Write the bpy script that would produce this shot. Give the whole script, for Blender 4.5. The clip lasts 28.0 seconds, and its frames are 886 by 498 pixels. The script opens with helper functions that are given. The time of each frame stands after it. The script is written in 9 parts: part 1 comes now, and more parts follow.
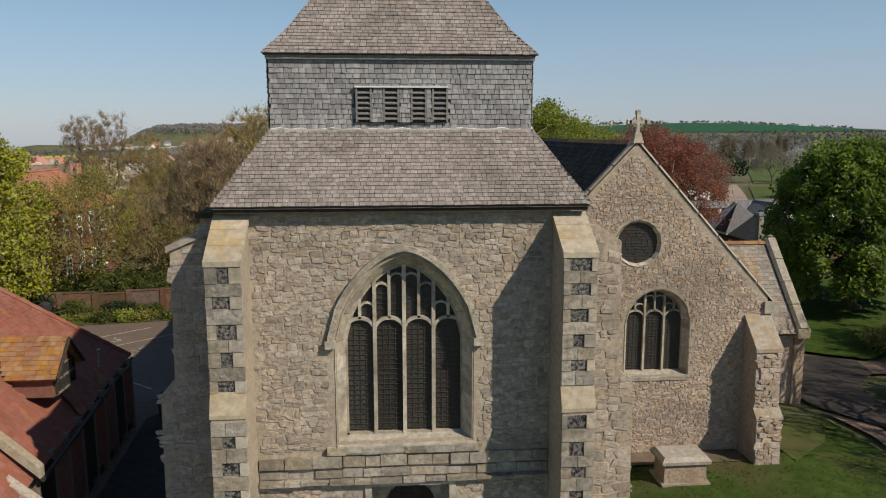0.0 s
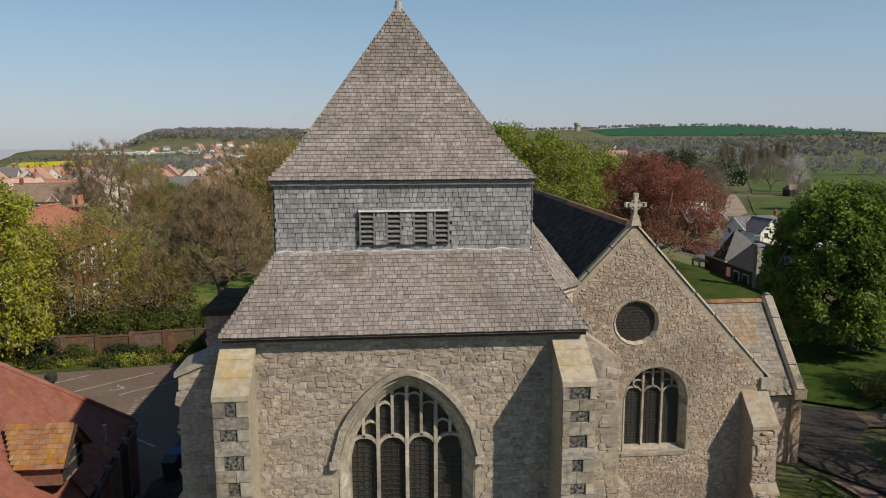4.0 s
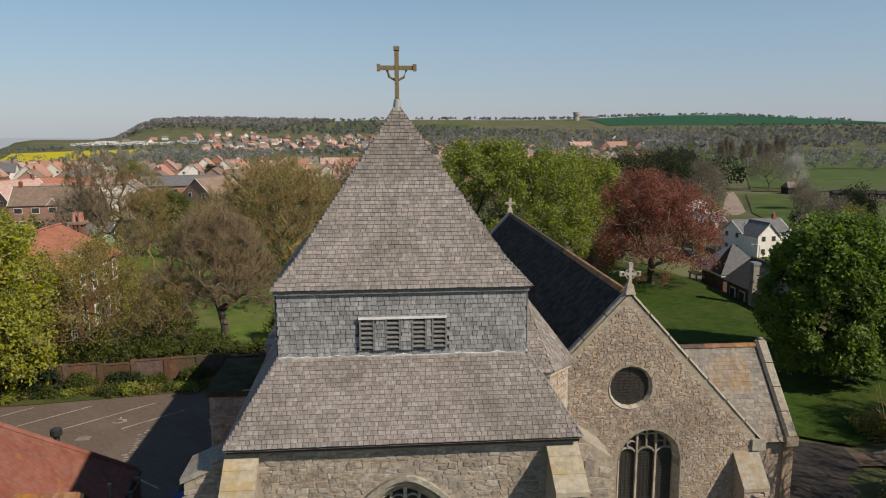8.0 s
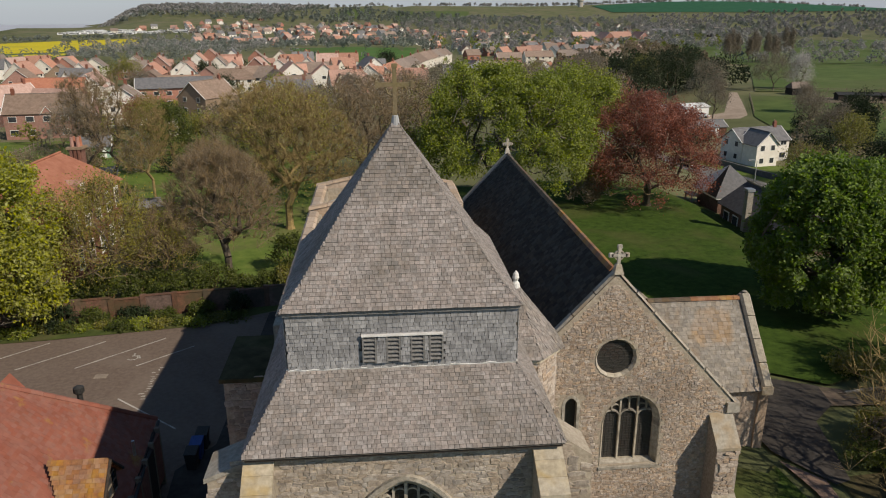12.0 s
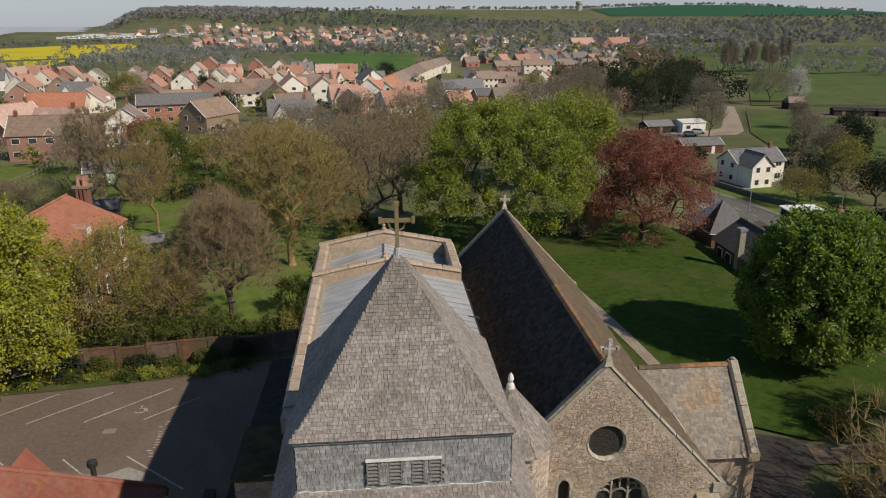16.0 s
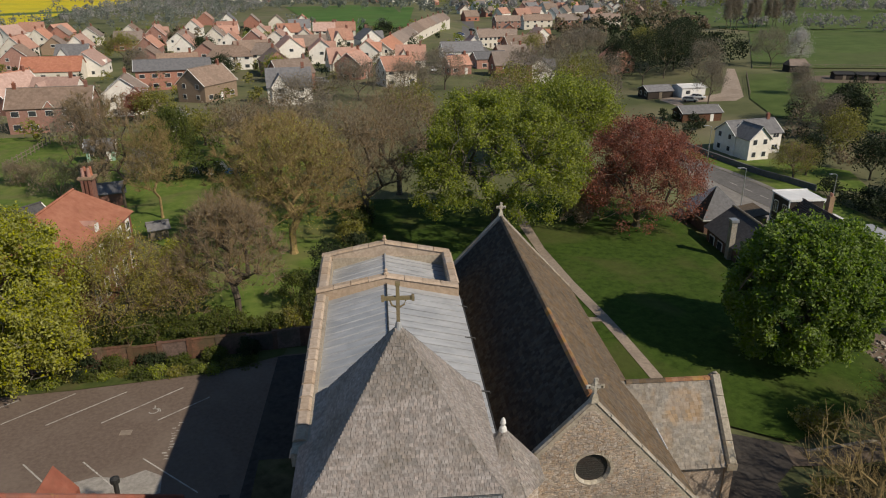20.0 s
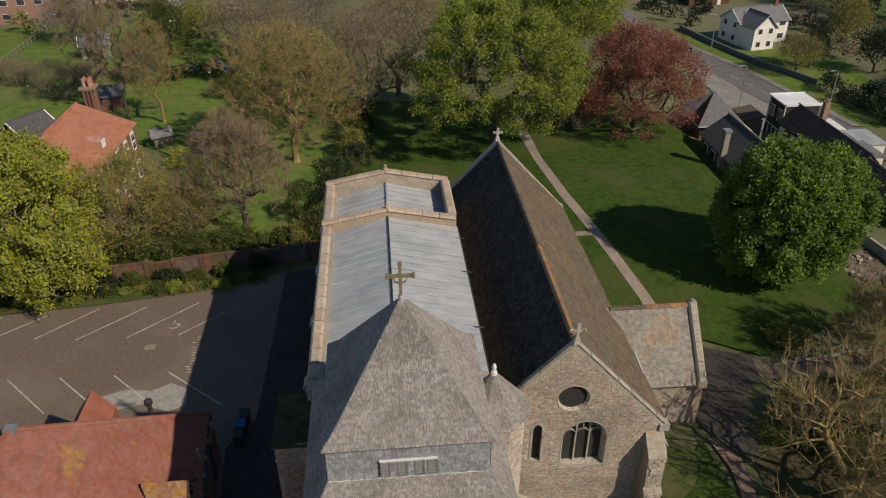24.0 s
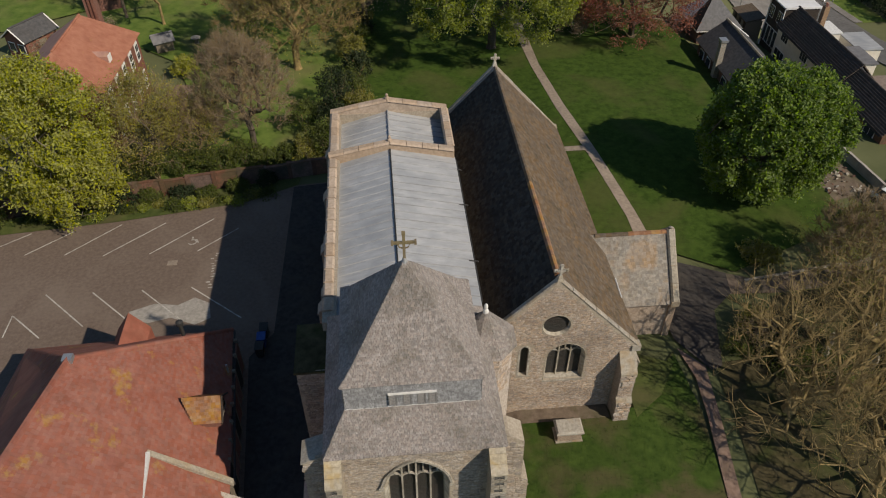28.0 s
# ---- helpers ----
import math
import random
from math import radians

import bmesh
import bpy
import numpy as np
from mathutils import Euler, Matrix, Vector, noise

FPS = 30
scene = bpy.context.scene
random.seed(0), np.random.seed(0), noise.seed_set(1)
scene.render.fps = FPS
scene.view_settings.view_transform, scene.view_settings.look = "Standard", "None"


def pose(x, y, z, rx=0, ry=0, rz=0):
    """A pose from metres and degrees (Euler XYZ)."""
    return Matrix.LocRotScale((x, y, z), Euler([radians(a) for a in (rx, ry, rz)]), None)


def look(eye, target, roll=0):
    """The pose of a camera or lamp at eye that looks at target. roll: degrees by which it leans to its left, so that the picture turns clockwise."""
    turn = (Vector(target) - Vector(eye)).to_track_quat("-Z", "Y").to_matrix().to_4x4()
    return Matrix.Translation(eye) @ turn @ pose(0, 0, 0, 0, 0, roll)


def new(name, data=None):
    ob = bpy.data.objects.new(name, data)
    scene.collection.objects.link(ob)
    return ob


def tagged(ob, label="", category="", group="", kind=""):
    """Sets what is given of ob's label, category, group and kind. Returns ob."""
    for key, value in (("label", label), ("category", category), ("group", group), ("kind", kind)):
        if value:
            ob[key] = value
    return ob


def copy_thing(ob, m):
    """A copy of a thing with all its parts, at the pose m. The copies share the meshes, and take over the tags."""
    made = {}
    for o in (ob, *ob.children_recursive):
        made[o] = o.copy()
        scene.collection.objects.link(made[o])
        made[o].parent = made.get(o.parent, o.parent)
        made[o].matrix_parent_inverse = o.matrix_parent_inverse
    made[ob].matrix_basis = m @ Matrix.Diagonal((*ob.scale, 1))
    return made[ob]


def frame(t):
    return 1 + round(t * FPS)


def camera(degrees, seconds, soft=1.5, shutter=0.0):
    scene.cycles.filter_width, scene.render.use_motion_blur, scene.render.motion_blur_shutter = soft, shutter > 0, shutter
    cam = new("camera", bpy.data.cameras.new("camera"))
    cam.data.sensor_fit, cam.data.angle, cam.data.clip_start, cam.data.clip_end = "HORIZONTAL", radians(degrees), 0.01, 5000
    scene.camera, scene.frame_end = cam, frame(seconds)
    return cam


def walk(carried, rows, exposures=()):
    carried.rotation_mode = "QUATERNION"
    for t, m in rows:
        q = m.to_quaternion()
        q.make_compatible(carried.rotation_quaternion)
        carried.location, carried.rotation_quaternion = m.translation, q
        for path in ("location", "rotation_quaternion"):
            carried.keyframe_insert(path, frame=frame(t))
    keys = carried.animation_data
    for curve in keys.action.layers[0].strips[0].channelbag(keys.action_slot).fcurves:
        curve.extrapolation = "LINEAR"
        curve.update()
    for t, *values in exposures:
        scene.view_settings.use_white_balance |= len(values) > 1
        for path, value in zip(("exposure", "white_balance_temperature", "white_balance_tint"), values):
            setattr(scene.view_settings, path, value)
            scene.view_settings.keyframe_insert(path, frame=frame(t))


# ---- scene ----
cam = camera(62.56, 28.0, soft=1.1)
# seconds, place of the eye, yaw, pitch, roll
PATH = [
    (0, 0.126, 1.391, 12.437, -4.839, -8.981, -0.066),
    (1, 0.109, 1.366, 13.151, -4.842, -8.878, -0.112),
    (2, 0.095, 1.368, 13.889, -4.850, -8.814, -0.149),
    (3, 0.084, 1.391, 14.622, -4.863, -8.733, -0.173),
    (3.5, 0.080, 1.407, 14.981, -4.871, -8.740, -0.181),
    (5.5, 0.082, 1.463, 16.365, -4.910, -9.067, -0.184),
    (6, 0.087, 1.467, 16.731, -4.920, -9.132, -0.180),
    (7, 0.102, 1.454, 17.495, -4.941, -9.268, -0.167),
    (8, 0.120, 1.411, 18.304, -4.962, -9.682, -0.153),
    (9, 0.137, 1.345, 19.143, -4.983, -10.269, -0.140),
    (9.5, 0.143, 1.308, 19.575, -4.994, -11.790, -0.134),
    (10, 0.149, 1.269, 20.017, -5.004, -14.085, -0.128),
    (10.5, 0.152, 1.230, 20.467, -5.015, -16.331, -0.123),
    (11, 0.155, 1.191, 20.925, -5.026, -17.780, -0.117),
    (11.5, 0.156, 1.154, 21.392, -5.037, -18.175, -0.112),
    (12, 0.156, 1.119, 21.866, -5.048, -18.147, -0.106),
    (12.5, 0.155, 1.087, 22.348, -5.059, -18.093, -0.100),
    (14.5, 0.144, 0.988, 24.348, -5.108, -18.068, -0.069),
    (15, 0.142, 0.964, 24.852, -5.122, -18.068, -0.061),
    (16, 0.139, 0.905, 25.868, -5.148, -18.012, -0.047),
    (17, 0.139, 0.826, 26.948, -5.174, -17.995, -0.039),
    (18, 0.142, 0.725, 28.085, -5.195, -18.470, -0.037),
    (18.5, 0.145, 0.667, 28.646, -5.204, -19.186, -0.038),
    (19, 0.149, 0.603, 29.197, -5.211, -19.961, -0.041),
    (20, 0.159, 0.461, 30.295, -5.222, -21.793, -0.050),
    (21, 0.171, 0.302, 31.426, -5.225, -24.357, -0.065),
    (21.5, 0.177, 0.217, 31.995, -5.225, -25.687, -0.074),
    (23.5, 0.192, -0.149, 34.254, -5.227, -30.489, -0.100),
    (24, 0.192, -0.245, 34.882, -5.230, -31.700, -0.102),
    (25, 0.186, -0.447, 36.218, -5.239, -34.040, -0.097),
    (26, 0.178, -0.663, 37.555, -5.248, -35.950, -0.087),
    (27, 0.175, -0.899, 38.859, -5.246, -38.662, -0.078),
    (27.5, 0.181, -1.027, 39.556, -5.236, -40.208, -0.080),
    (28, 0.193, -1.163, 40.334, -5.217, -41.749, -0.088),
]


def eye_pose(x, y, z, yaw, pitch, roll):
    return Matrix.Translation((x, y, z)) @ Matrix.Rotation(radians(yaw), 4, "Z") @ Matrix.Rotation(radians(90 + pitch), 4, "X") @ Matrix.Rotation(radians(roll), 4, "Z")


walk(cam, [(row[0], eye_pose(*row[1:])) for row in PATH], exposures=((0.0, 0.05), (8.0, 0.0), (15.0, -0.03), (28.0, -0.1)))

# ---- light: afternoon sun from the south-west, clear hazy sky ----
SUN_WAY = Vector((-0.93, 0.80, -1.0)).normalized()
elevation = math.asin(-SUN_WAY.z)
azimuth = math.atan2(-SUN_WAY.x, -SUN_WAY.y)
world = bpy.data.worlds.new("sky")
world.use_nodes = True
scene.world = world
wn, wl = world.node_tree.nodes, world.node_tree.links
sky = wn.new("ShaderNodeTexSky")
sky.sky_type, sky.sun_disc = "NISHITA", False
sky.sun_elevation, sky.sun_rotation = elevation, azimuth
sky.air_density, sky.dust_density, sky.ozone_density = 1.2, 0.2, 3.5
tint = wn.new("ShaderNodeMix")
tint.data_type, tint.blend_type = "RGBA", "MULTIPLY"
tint.inputs[0].default_value, tint.inputs[7].default_value = 1.0, (0.80, 1.0, 1.22, 1)
wl.new(sky.outputs[0], tint.inputs[6])
wl.new(tint.outputs[2], wn["Background"].inputs[0])
wn["Background"].inputs[1].default_value = 0.035
# pale haze, thick at the horizon and thinning towards the zenith
aim = wn.new("ShaderNodeTexCoord")
axes = wn.new("ShaderNodeSeparateXYZ")
wl.new(aim.outputs["Generated"], axes.inputs[0])
thin = wn.new("ShaderNodeValToRGB")
thin.color_ramp.interpolation = "B_SPLINE"
thin.color_ramp.elements[0].position, thin.color_ramp.elements[0].color = 0.0, (0.385, 0.395, 0.52, 1)
thin.color_ramp.elements[1].position, thin.color_ramp.elements[1].color = 0.9, (0.035, 0.05, 0.075, 1)
for at, col in ((0.06, (0.38, 0.41, 0.505, 1)), (0.16, (0.30, 0.425, 0.50, 1)), (0.35, (0.12, 0.19, 0.25, 1))):
    thin.color_ramp.elements.new(at).color = col
wl.new(axes.outputs[2], thin.inputs[0])
haze = wn.new("ShaderNodeBackground")
haze.inputs[1].default_value = 0.62
wl.new(thin.outputs[0], haze.inputs[0])
both = wn.new("ShaderNodeAddShader")
wl.new(wn["Background"].outputs[0], both.inputs[0])
wl.new(haze.outputs[0], both.inputs[1])
wl.new(both.outputs[0], wn["World Output"].inputs["Surface"])
sun = new("sun", bpy.data.lights.new("sun", "SUN"))
sun.data.energy, sun.data.angle, sun.data.color = 4.4, radians(0.6), (1.0, 0.865, 0.69)
sun.matrix_world = look((0, 0, 60), Vector((0, 0, 60)) + SUN_WAY)


# ---- materials ----
def material(name, dark, light, grain=8.0, rough=0.85, bump=0.3, stain=None, stain_scale=0.6, stain_amount=0.5, vary=0.0, metal=0.0, relief=0.02, stretch=(1, 1, 1), spec=0.3, sharp=0.18, speck=None, speck_scale=2.0, speck_from=0.6):
    """Two colours mixed by grain, broad stains of a third, and a change of tone from piece to piece."""
    m = bpy.data.materials.new(name)
    m.use_nodes = True
    n, l = m.node_tree.nodes, m.node_tree.links
    b = n["Principled BSDF"]
    co = n.new("ShaderNodeTexCoord")
    mp = n.new("ShaderNodeMapping")
    mp.inputs["Scale"].default_value = stretch
    geo = n.new("ShaderNodeNewGeometry")
    l.new(geo.outputs["Position"], mp.inputs["Vector"])
    fine = n.new("ShaderNodeTexNoise")
    fine.inputs["Scale"].default_value, fine.inputs["Detail"].default_value, fine.inputs["Roughness"].default_value = grain, 6.0, 0.65
    l.new(mp.outputs[0], fine.inputs["Vector"])
    ramp = n.new("ShaderNodeValToRGB")
    ramp.color_ramp.elements[0].position, ramp.color_ramp.elements[1].position = 0.5 - sharp, 0.5 + sharp
    ramp.color_ramp.elements[0].color, ramp.color_ramp.elements[1].color = (*dark, 1), (*light, 1)
    l.new(fine.outputs[0], ramp.inputs[0])
    colour = ramp.outputs[0]
    if stain:
        broad = n.new("ShaderNodeTexNoise")
        broad.inputs["Scale"].default_value, broad.inputs["Detail"].default_value, broad.inputs["Distortion"].default_value = stain_scale, 5.0, 0.6
        l.new(geo.outputs["Position"], broad.inputs["Vector"])
        edge = n.new("ShaderNodeMapRange")
        edge.inputs[1].default_value, edge.inputs[2].default_value, edge.inputs[4].default_value = 0.48, 0.66, stain_amount
        l.new(broad.outputs[0], edge.inputs[0])
        mix = n.new("ShaderNodeMix")
        mix.data_type = "RGBA"
        mix.inputs[7].default_value = (*stain, 1)
        l.new(edge.outputs[0], mix.inputs[0])
        l.new(colour, mix.inputs[6])
        colour = mix.outputs[2]
    if speck:
        spots = n.new("ShaderNodeTexNoise")
        spots.inputs["Scale"].default_value, spots.inputs["Detail"].default_value, spots.inputs["Roughness"].default_value = speck_scale, 7.0, 0.7
        l.new(geo.outputs["Position"], spots.inputs["Vector"])
        cut = n.new("ShaderNodeMapRange")
        cut.inputs[1].default_value, cut.inputs[2].default_value, cut.inputs[4].default_value = speck_from, speck_from + 0.09, 0.75
        l.new(spots.outputs[0], cut.inputs[0])
        dab = n.new("ShaderNodeMix")
        dab.data_type = "RGBA"
        dab.inputs[7].default_value = (*speck, 1)
        l.new(cut.outputs[0], dab.inputs[0])
        l.new(colour, dab.inputs[6])
        colour = dab.outputs[2]
    if vary:
        info = n.new("ShaderNodeObjectInfo")
        add = n.new("ShaderNodeMath")
        l.new(geo.outputs["Random Per Island"], add.inputs[0])
        l.new(info.outputs["Random"], add.inputs[1])
        fract = n.new("ShaderNodeMath")
        fract.operation = "FRACT"
        l.new(add.outputs[0], fract.inputs[0])
        tone = n.new("ShaderNodeMapRange")
        tone.inputs[3].default_value, tone.inputs[4].default_value = 1 - vary, 1 + vary * 0.8
        l.new(fract.outputs[0], tone.inputs[0])
        wheel = n.new("ShaderNodeMath")
        wheel.operation = "MULTIPLY"
        wheel.inputs[1].default_value = 7.31
        l.new(fract.outputs[0], wheel.inputs[0])
        spin = n.new("ShaderNodeMath")
        spin.operation = "FRACT"
        l.new(wheel.outputs[0], spin.inputs[0])
        sat = n.new("ShaderNodeMapRange")
        sat.inputs[3].default_value, sat.inputs[4].default_value = 1 - 1.4 * vary, 1 + 1.1 * vary
        l.new(spin.outputs[0], sat.inputs[0])
        hsv = n.new("ShaderNodeHueSaturation")
        l.new(sat.outputs[0], hsv.inputs["Saturation"])
        l.new(tone.outputs[0], hsv.inputs["Value"])
        l.new(colour, hsv.inputs["Color"])
        colour = hsv.outputs[0]
    l.new(colour, b.inputs["Base Color"])
    b.inputs["Roughness"].default_value, b.inputs["Metallic"].default_value = rough, metal
    b.inputs["Specular IOR Level"].default_value = spec
    if bump:
        bp = n.new("ShaderNodeBump")
        bp.inputs["Strength"].default_value, bp.inputs["Distance"].default_value = bump, relief
        l.new(fine.outputs[0], bp.inputs["Height"])
        l.new(bp.outputs[0], b.inputs["Normal"])
    return m


def leaf_material(name, dark, light, passing=0.35):
    m = material(name, dark, light, grain=0.9, rough=0.6, bump=0.0, vary=0.2, spec=0.2)
    n, l = m.node_tree.nodes, m.node_tree.links
    b, out = n["Principled BSDF"], n["Material Output"]
    t = n.new("ShaderNodeBsdfTranslucent")
    mix = n.new("ShaderNodeMixShader")
    mix.inputs[0].default_value = passing
    l.new(b.inputs["Base Color"].links[0].from_socket, t.inputs["Color"])
    l.new(b.outputs[0], mix.inputs[1])
    l.new(t.outputs[0], mix.inputs[2])
    l.new(mix.outputs[0], out.inputs["Surface"])
    return m


RAGSTONE = material("ragstone", (0.245, 0.204, 0.168), (0.482, 0.418, 0.348), 9, 0.92, 0.8, (0.175, 0.152, 0.133), 0.55, 0.5, vary=0.22, relief=0.03, speck=(0.53, 0.49, 0.44), speck_scale=3.2, speck_from=0.62)
MORTAR = material("mortar", (0.285, 0.242, 0.19), (0.46, 0.405, 0.325), 8, 0.95, 0.6, (0.20, 0.175, 0.142), 0.5, 0.5, relief=0.04)
NAVE_STONE = material("nave_ragstone", (0.27, 0.206, 0.16), (0.535, 0.44, 0.352), 10, 0.92, 0.8, (0.20, 0.162, 0.134), 0.5, 0.45, vary=0.25, relief=0.04, speck=(0.57, 0.50, 0.43), speck_scale=3.0, speck_from=0.63)
ASHLAR = material("dressed_limestone", (0.29, 0.262, 0.212), (0.53, 0.485, 0.405), 6, 0.88, 0.6, (0.17, 0.15, 0.118), 1.0, 0.65, vary=0.2, relief=0.03)
WORN_ASHLAR = material("worn_limestone", (0.205, 0.182, 0.148), (0.44, 0.40, 0.33), 7, 0.92, 0.9, (0.15, 0.135, 0.11), 0.9, 0.6, vary=0.25, relief=0.05)
LICHEN_STONE = material("lichen_limestone", (0.31, 0.27, 0.20), (0.50, 0.44, 0.335), 6, 0.9, 0.5, (0.43, 0.30, 0.10), 1.3, 0.5, vary=0.14)
COPING = material("weathered_coping", (0.24, 0.22, 0.185), (0.42, 0.385, 0.32), 6, 0.9, 0.35, (0.30, 0.20, 0.09), 0.9, 0.5, vary=0.15)
COPING_WARM = material("buff_coping", (0.36, 0.275, 0.20), (0.52, 0.41, 0.315), 5, 0.88, 0.3, (0.28, 0.225, 0.175), 0.9, 0.5, vary=0.12)
FLINT = material("knapped_flint", (0.012, 0.012, 0.014), (0.20, 0.19, 0.18), 15, 0.45, 0.8, vary=0.2, relief=0.03, spec=0.5, sharp=0.07)
SHINGLE = material("oak_shingle", (0.196, 0.175, 0.162), (0.358, 0.32, 0.30), 12, 0.85, 0.5, (0.125, 0.112, 0.088), 0.45, 0.42, vary=0.22, stretch=(1, 1, 0.35))
SHINGLE_GREY = material("silvered_shingle", (0.19, 0.193, 0.20), (0.36, 0.36, 0.37), 12, 0.85, 0.5, (0.14, 0.14, 0.15), 0.8, 0.4, vary=0.22, stretch=(1, 1, 0.35))
SHINGLE_BACK = material("roof_boarding", (0.075, 0.068, 0.06), (0.125, 0.115, 0.1), 9, 0.9, 0.2)
LEAD = material("lead_sheet", (0.30, 0.31, 0.325), (0.43, 0.44, 0.455), 1.6, 0.6, 0.12, (0.25, 0.265, 0.285), 0.45, 0.6, vary=0.16, spec=0.35, stretch=(0.4, 1.6, 1))
FLASHING = material("white_flashing", (0.55, 0.55, 0.54), (0.75, 0.75, 0.74), 6, 0.6, 0.2)
# dark tile of the nave's north slope, deepened for the shade on that side
SHADED_TILE = material("shaded_dark_tile", (0.038, 0.033, 0.028), (0.075, 0.064, 0.055), 5, 0.9, 0.35, (0.05, 0.046, 0.04), 0.5, 0.6, vary=0.35, spec=0.1)
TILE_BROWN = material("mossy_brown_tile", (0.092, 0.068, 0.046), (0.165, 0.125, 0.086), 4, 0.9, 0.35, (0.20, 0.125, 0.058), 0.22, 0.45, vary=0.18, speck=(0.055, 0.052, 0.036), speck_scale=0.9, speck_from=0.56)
TILE_ORANGE = material("lichen_orange_tile", (0.20, 0.10, 0.06), (0.33, 0.175, 0.09), 5, 0.9, 0.35, (0.42, 0.26, 0.06), 1.1, 0.6, vary=0.14)
TILE_RED = material("red_clay_tile", (0.245, 0.09, 0.064), (0.325, 0.135, 0.098), 0.9, 0.88, 0.3, (0.17, 0.085, 0.06), 1.4, 0.3, vary=0.07, speck=(0.36, 0.215, 0.06), speck_scale=0.55, speck_from=0.585)
PORCH_TILE = material("pale_stone_tile", (0.185, 0.168, 0.145), (0.32, 0.295, 0.258), 5, 0.9, 0.4, (0.36, 0.22, 0.10), 0.5, 0.4, vary=0.2)
GLASS_DARK = material("leaded_glass", (0.022, 0.022, 0.022), (0.065, 0.062, 0.058), 14, 0.35, 0.4, (0.055, 0.032, 0.028), 0.9, 0.4, vary=0.3, spec=0.4)
LEADING = material("window_leading", (0.03, 0.03, 0.03), (0.075, 0.072, 0.066), 20, 0.6, 0.0)
TIMBER = material("dark_timber", (0.025, 0.02, 0.017), (0.06, 0.048, 0.04), 12, 0.85, 0.3)
OAK = material("grey_oak", (0.15, 0.125, 0.095), (0.26, 0.22, 0.17), 12, 0.85, 0.3)
SLAT_GREY = material("grey_louvre_slat", (0.13, 0.128, 0.125), (0.25, 0.245, 0.24), 14, 0.85, 0.3)
IRON = material("black_iron", (0.02, 0.02, 0.02), (0.05, 0.05, 0.05), 20, 0.6, 0.2)
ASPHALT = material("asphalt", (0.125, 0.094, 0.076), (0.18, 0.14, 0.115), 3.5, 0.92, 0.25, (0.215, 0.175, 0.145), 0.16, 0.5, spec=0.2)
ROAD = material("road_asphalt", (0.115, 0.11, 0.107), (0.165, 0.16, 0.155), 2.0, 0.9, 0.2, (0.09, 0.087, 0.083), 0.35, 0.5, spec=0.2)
# dark tarmac for the drive, and for the lane's painted shade
DARK_TARMAC = material("dark_tarmac", (0.042, 0.038, 0.036), (0.075, 0.069, 0.064), 2.6, 0.92, 0.3, (0.085, 0.074, 0.062), 0.5, 0.5, spec=0.12)
PAINT = material("road_paint", (0.34, 0.32, 0.29), (0.58, 0.56, 0.52), 6, 0.7, 0.1, (0.20, 0.175, 0.15), 1.8, 0.7)
DUST = material("pale_dust", (0.24, 0.225, 0.205), (0.38, 0.36, 0.33), 3, 0.95, 0.2)
GRASS = material("lawn", (0.028, 0.052, 0.0095), (0.059, 0.10, 0.0175), 1.4, 0.95, 0.5, (0.09, 0.092, 0.034), 0.16, 0.5, relief=0.08, spec=0.08, speck=(0.12, 0.13, 0.06), speck_scale=2.2, speck_from=0.64)
ROUGH_GRASS = material("rough_grass", (0.045, 0.065, 0.018), (0.095, 0.115, 0.035), 1.1, 0.95, 0.5, (0.11, 0.085, 0.05), 0.22, 0.6, relief=0.08, spec=0.1)
PASTURE = material("pasture", (0.062, 0.095, 0.028), (0.105, 0.145, 0.045), 0.12, 0.95, 0.2, (0.115, 0.115, 0.06), 0.02, 0.6, spec=0.1)
GARDEN_GRASS = material("garden_grass", (0.074, 0.125, 0.024), (0.148, 0.20, 0.046), 0.7, 0.95, 0.4, (0.165, 0.15, 0.07), 0.16, 0.6, relief=0.06, spec=0.08)
GREEN_CROP = material("spring_meadow", (0.062, 0.13, 0.03), (0.095, 0.175, 0.046), 0.05, 0.95, 0.2, (0.11, 0.13, 0.05), 0.02, 0.5, spec=0.1)
WHEAT = material("young_crop", (0.022, 0.085, 0.045), (0.038, 0.115, 0.062), 0.06, 0.95, 0.2, spec=0.1)
RAPE = material("rape_field", (0.48, 0.40, 0.02), (0.62, 0.52, 0.03), 0.15, 0.9, 0.2, (0.20, 0.24, 0.05), 0.02, 0.35, spec=0.1)
WORN_LAWN = material("worn_lawn", (0.03, 0.055, 0.011), (0.062, 0.098, 0.02), 1.3, 0.95, 0.5, (0.10, 0.078, 0.045), 0.28, 0.75, relief=0.08, spec=0.08)
SLATE_GREY = material("mid_grey_slate", (0.10, 0.10, 0.105), (0.165, 0.165, 0.17), 3.0, 0.8, 0.3, (0.08, 0.078, 0.075), 0.4, 0.4)
PAVING = material("grey_paving", (0.17, 0.16, 0.148), (0.255, 0.24, 0.222), 1.4, 0.9, 0.2, (0.135, 0.125, 0.113), 0.3, 0.5)
HALL_SLATE = material("grey_slate", (0.052, 0.052, 0.055), (0.10, 0.10, 0.104), 3.0, 0.8, 0.3, (0.07, 0.066, 0.062), 0.4, 0.4, vary=0.2)
GRAVEL_YARD = material("buff_gravel", (0.30, 0.24, 0.19), (0.42, 0.345, 0.28), 0.9, 0.95, 0.2, (0.22, 0.17, 0.13), 0.12, 0.5)
SCRUB = material("scrub_ground", (0.085, 0.10, 0.045), (0.165, 0.17, 0.085), 0.05, 0.95, 0.3, (0.19, 0.165, 0.115), 0.018, 0.6, spec=0.1)
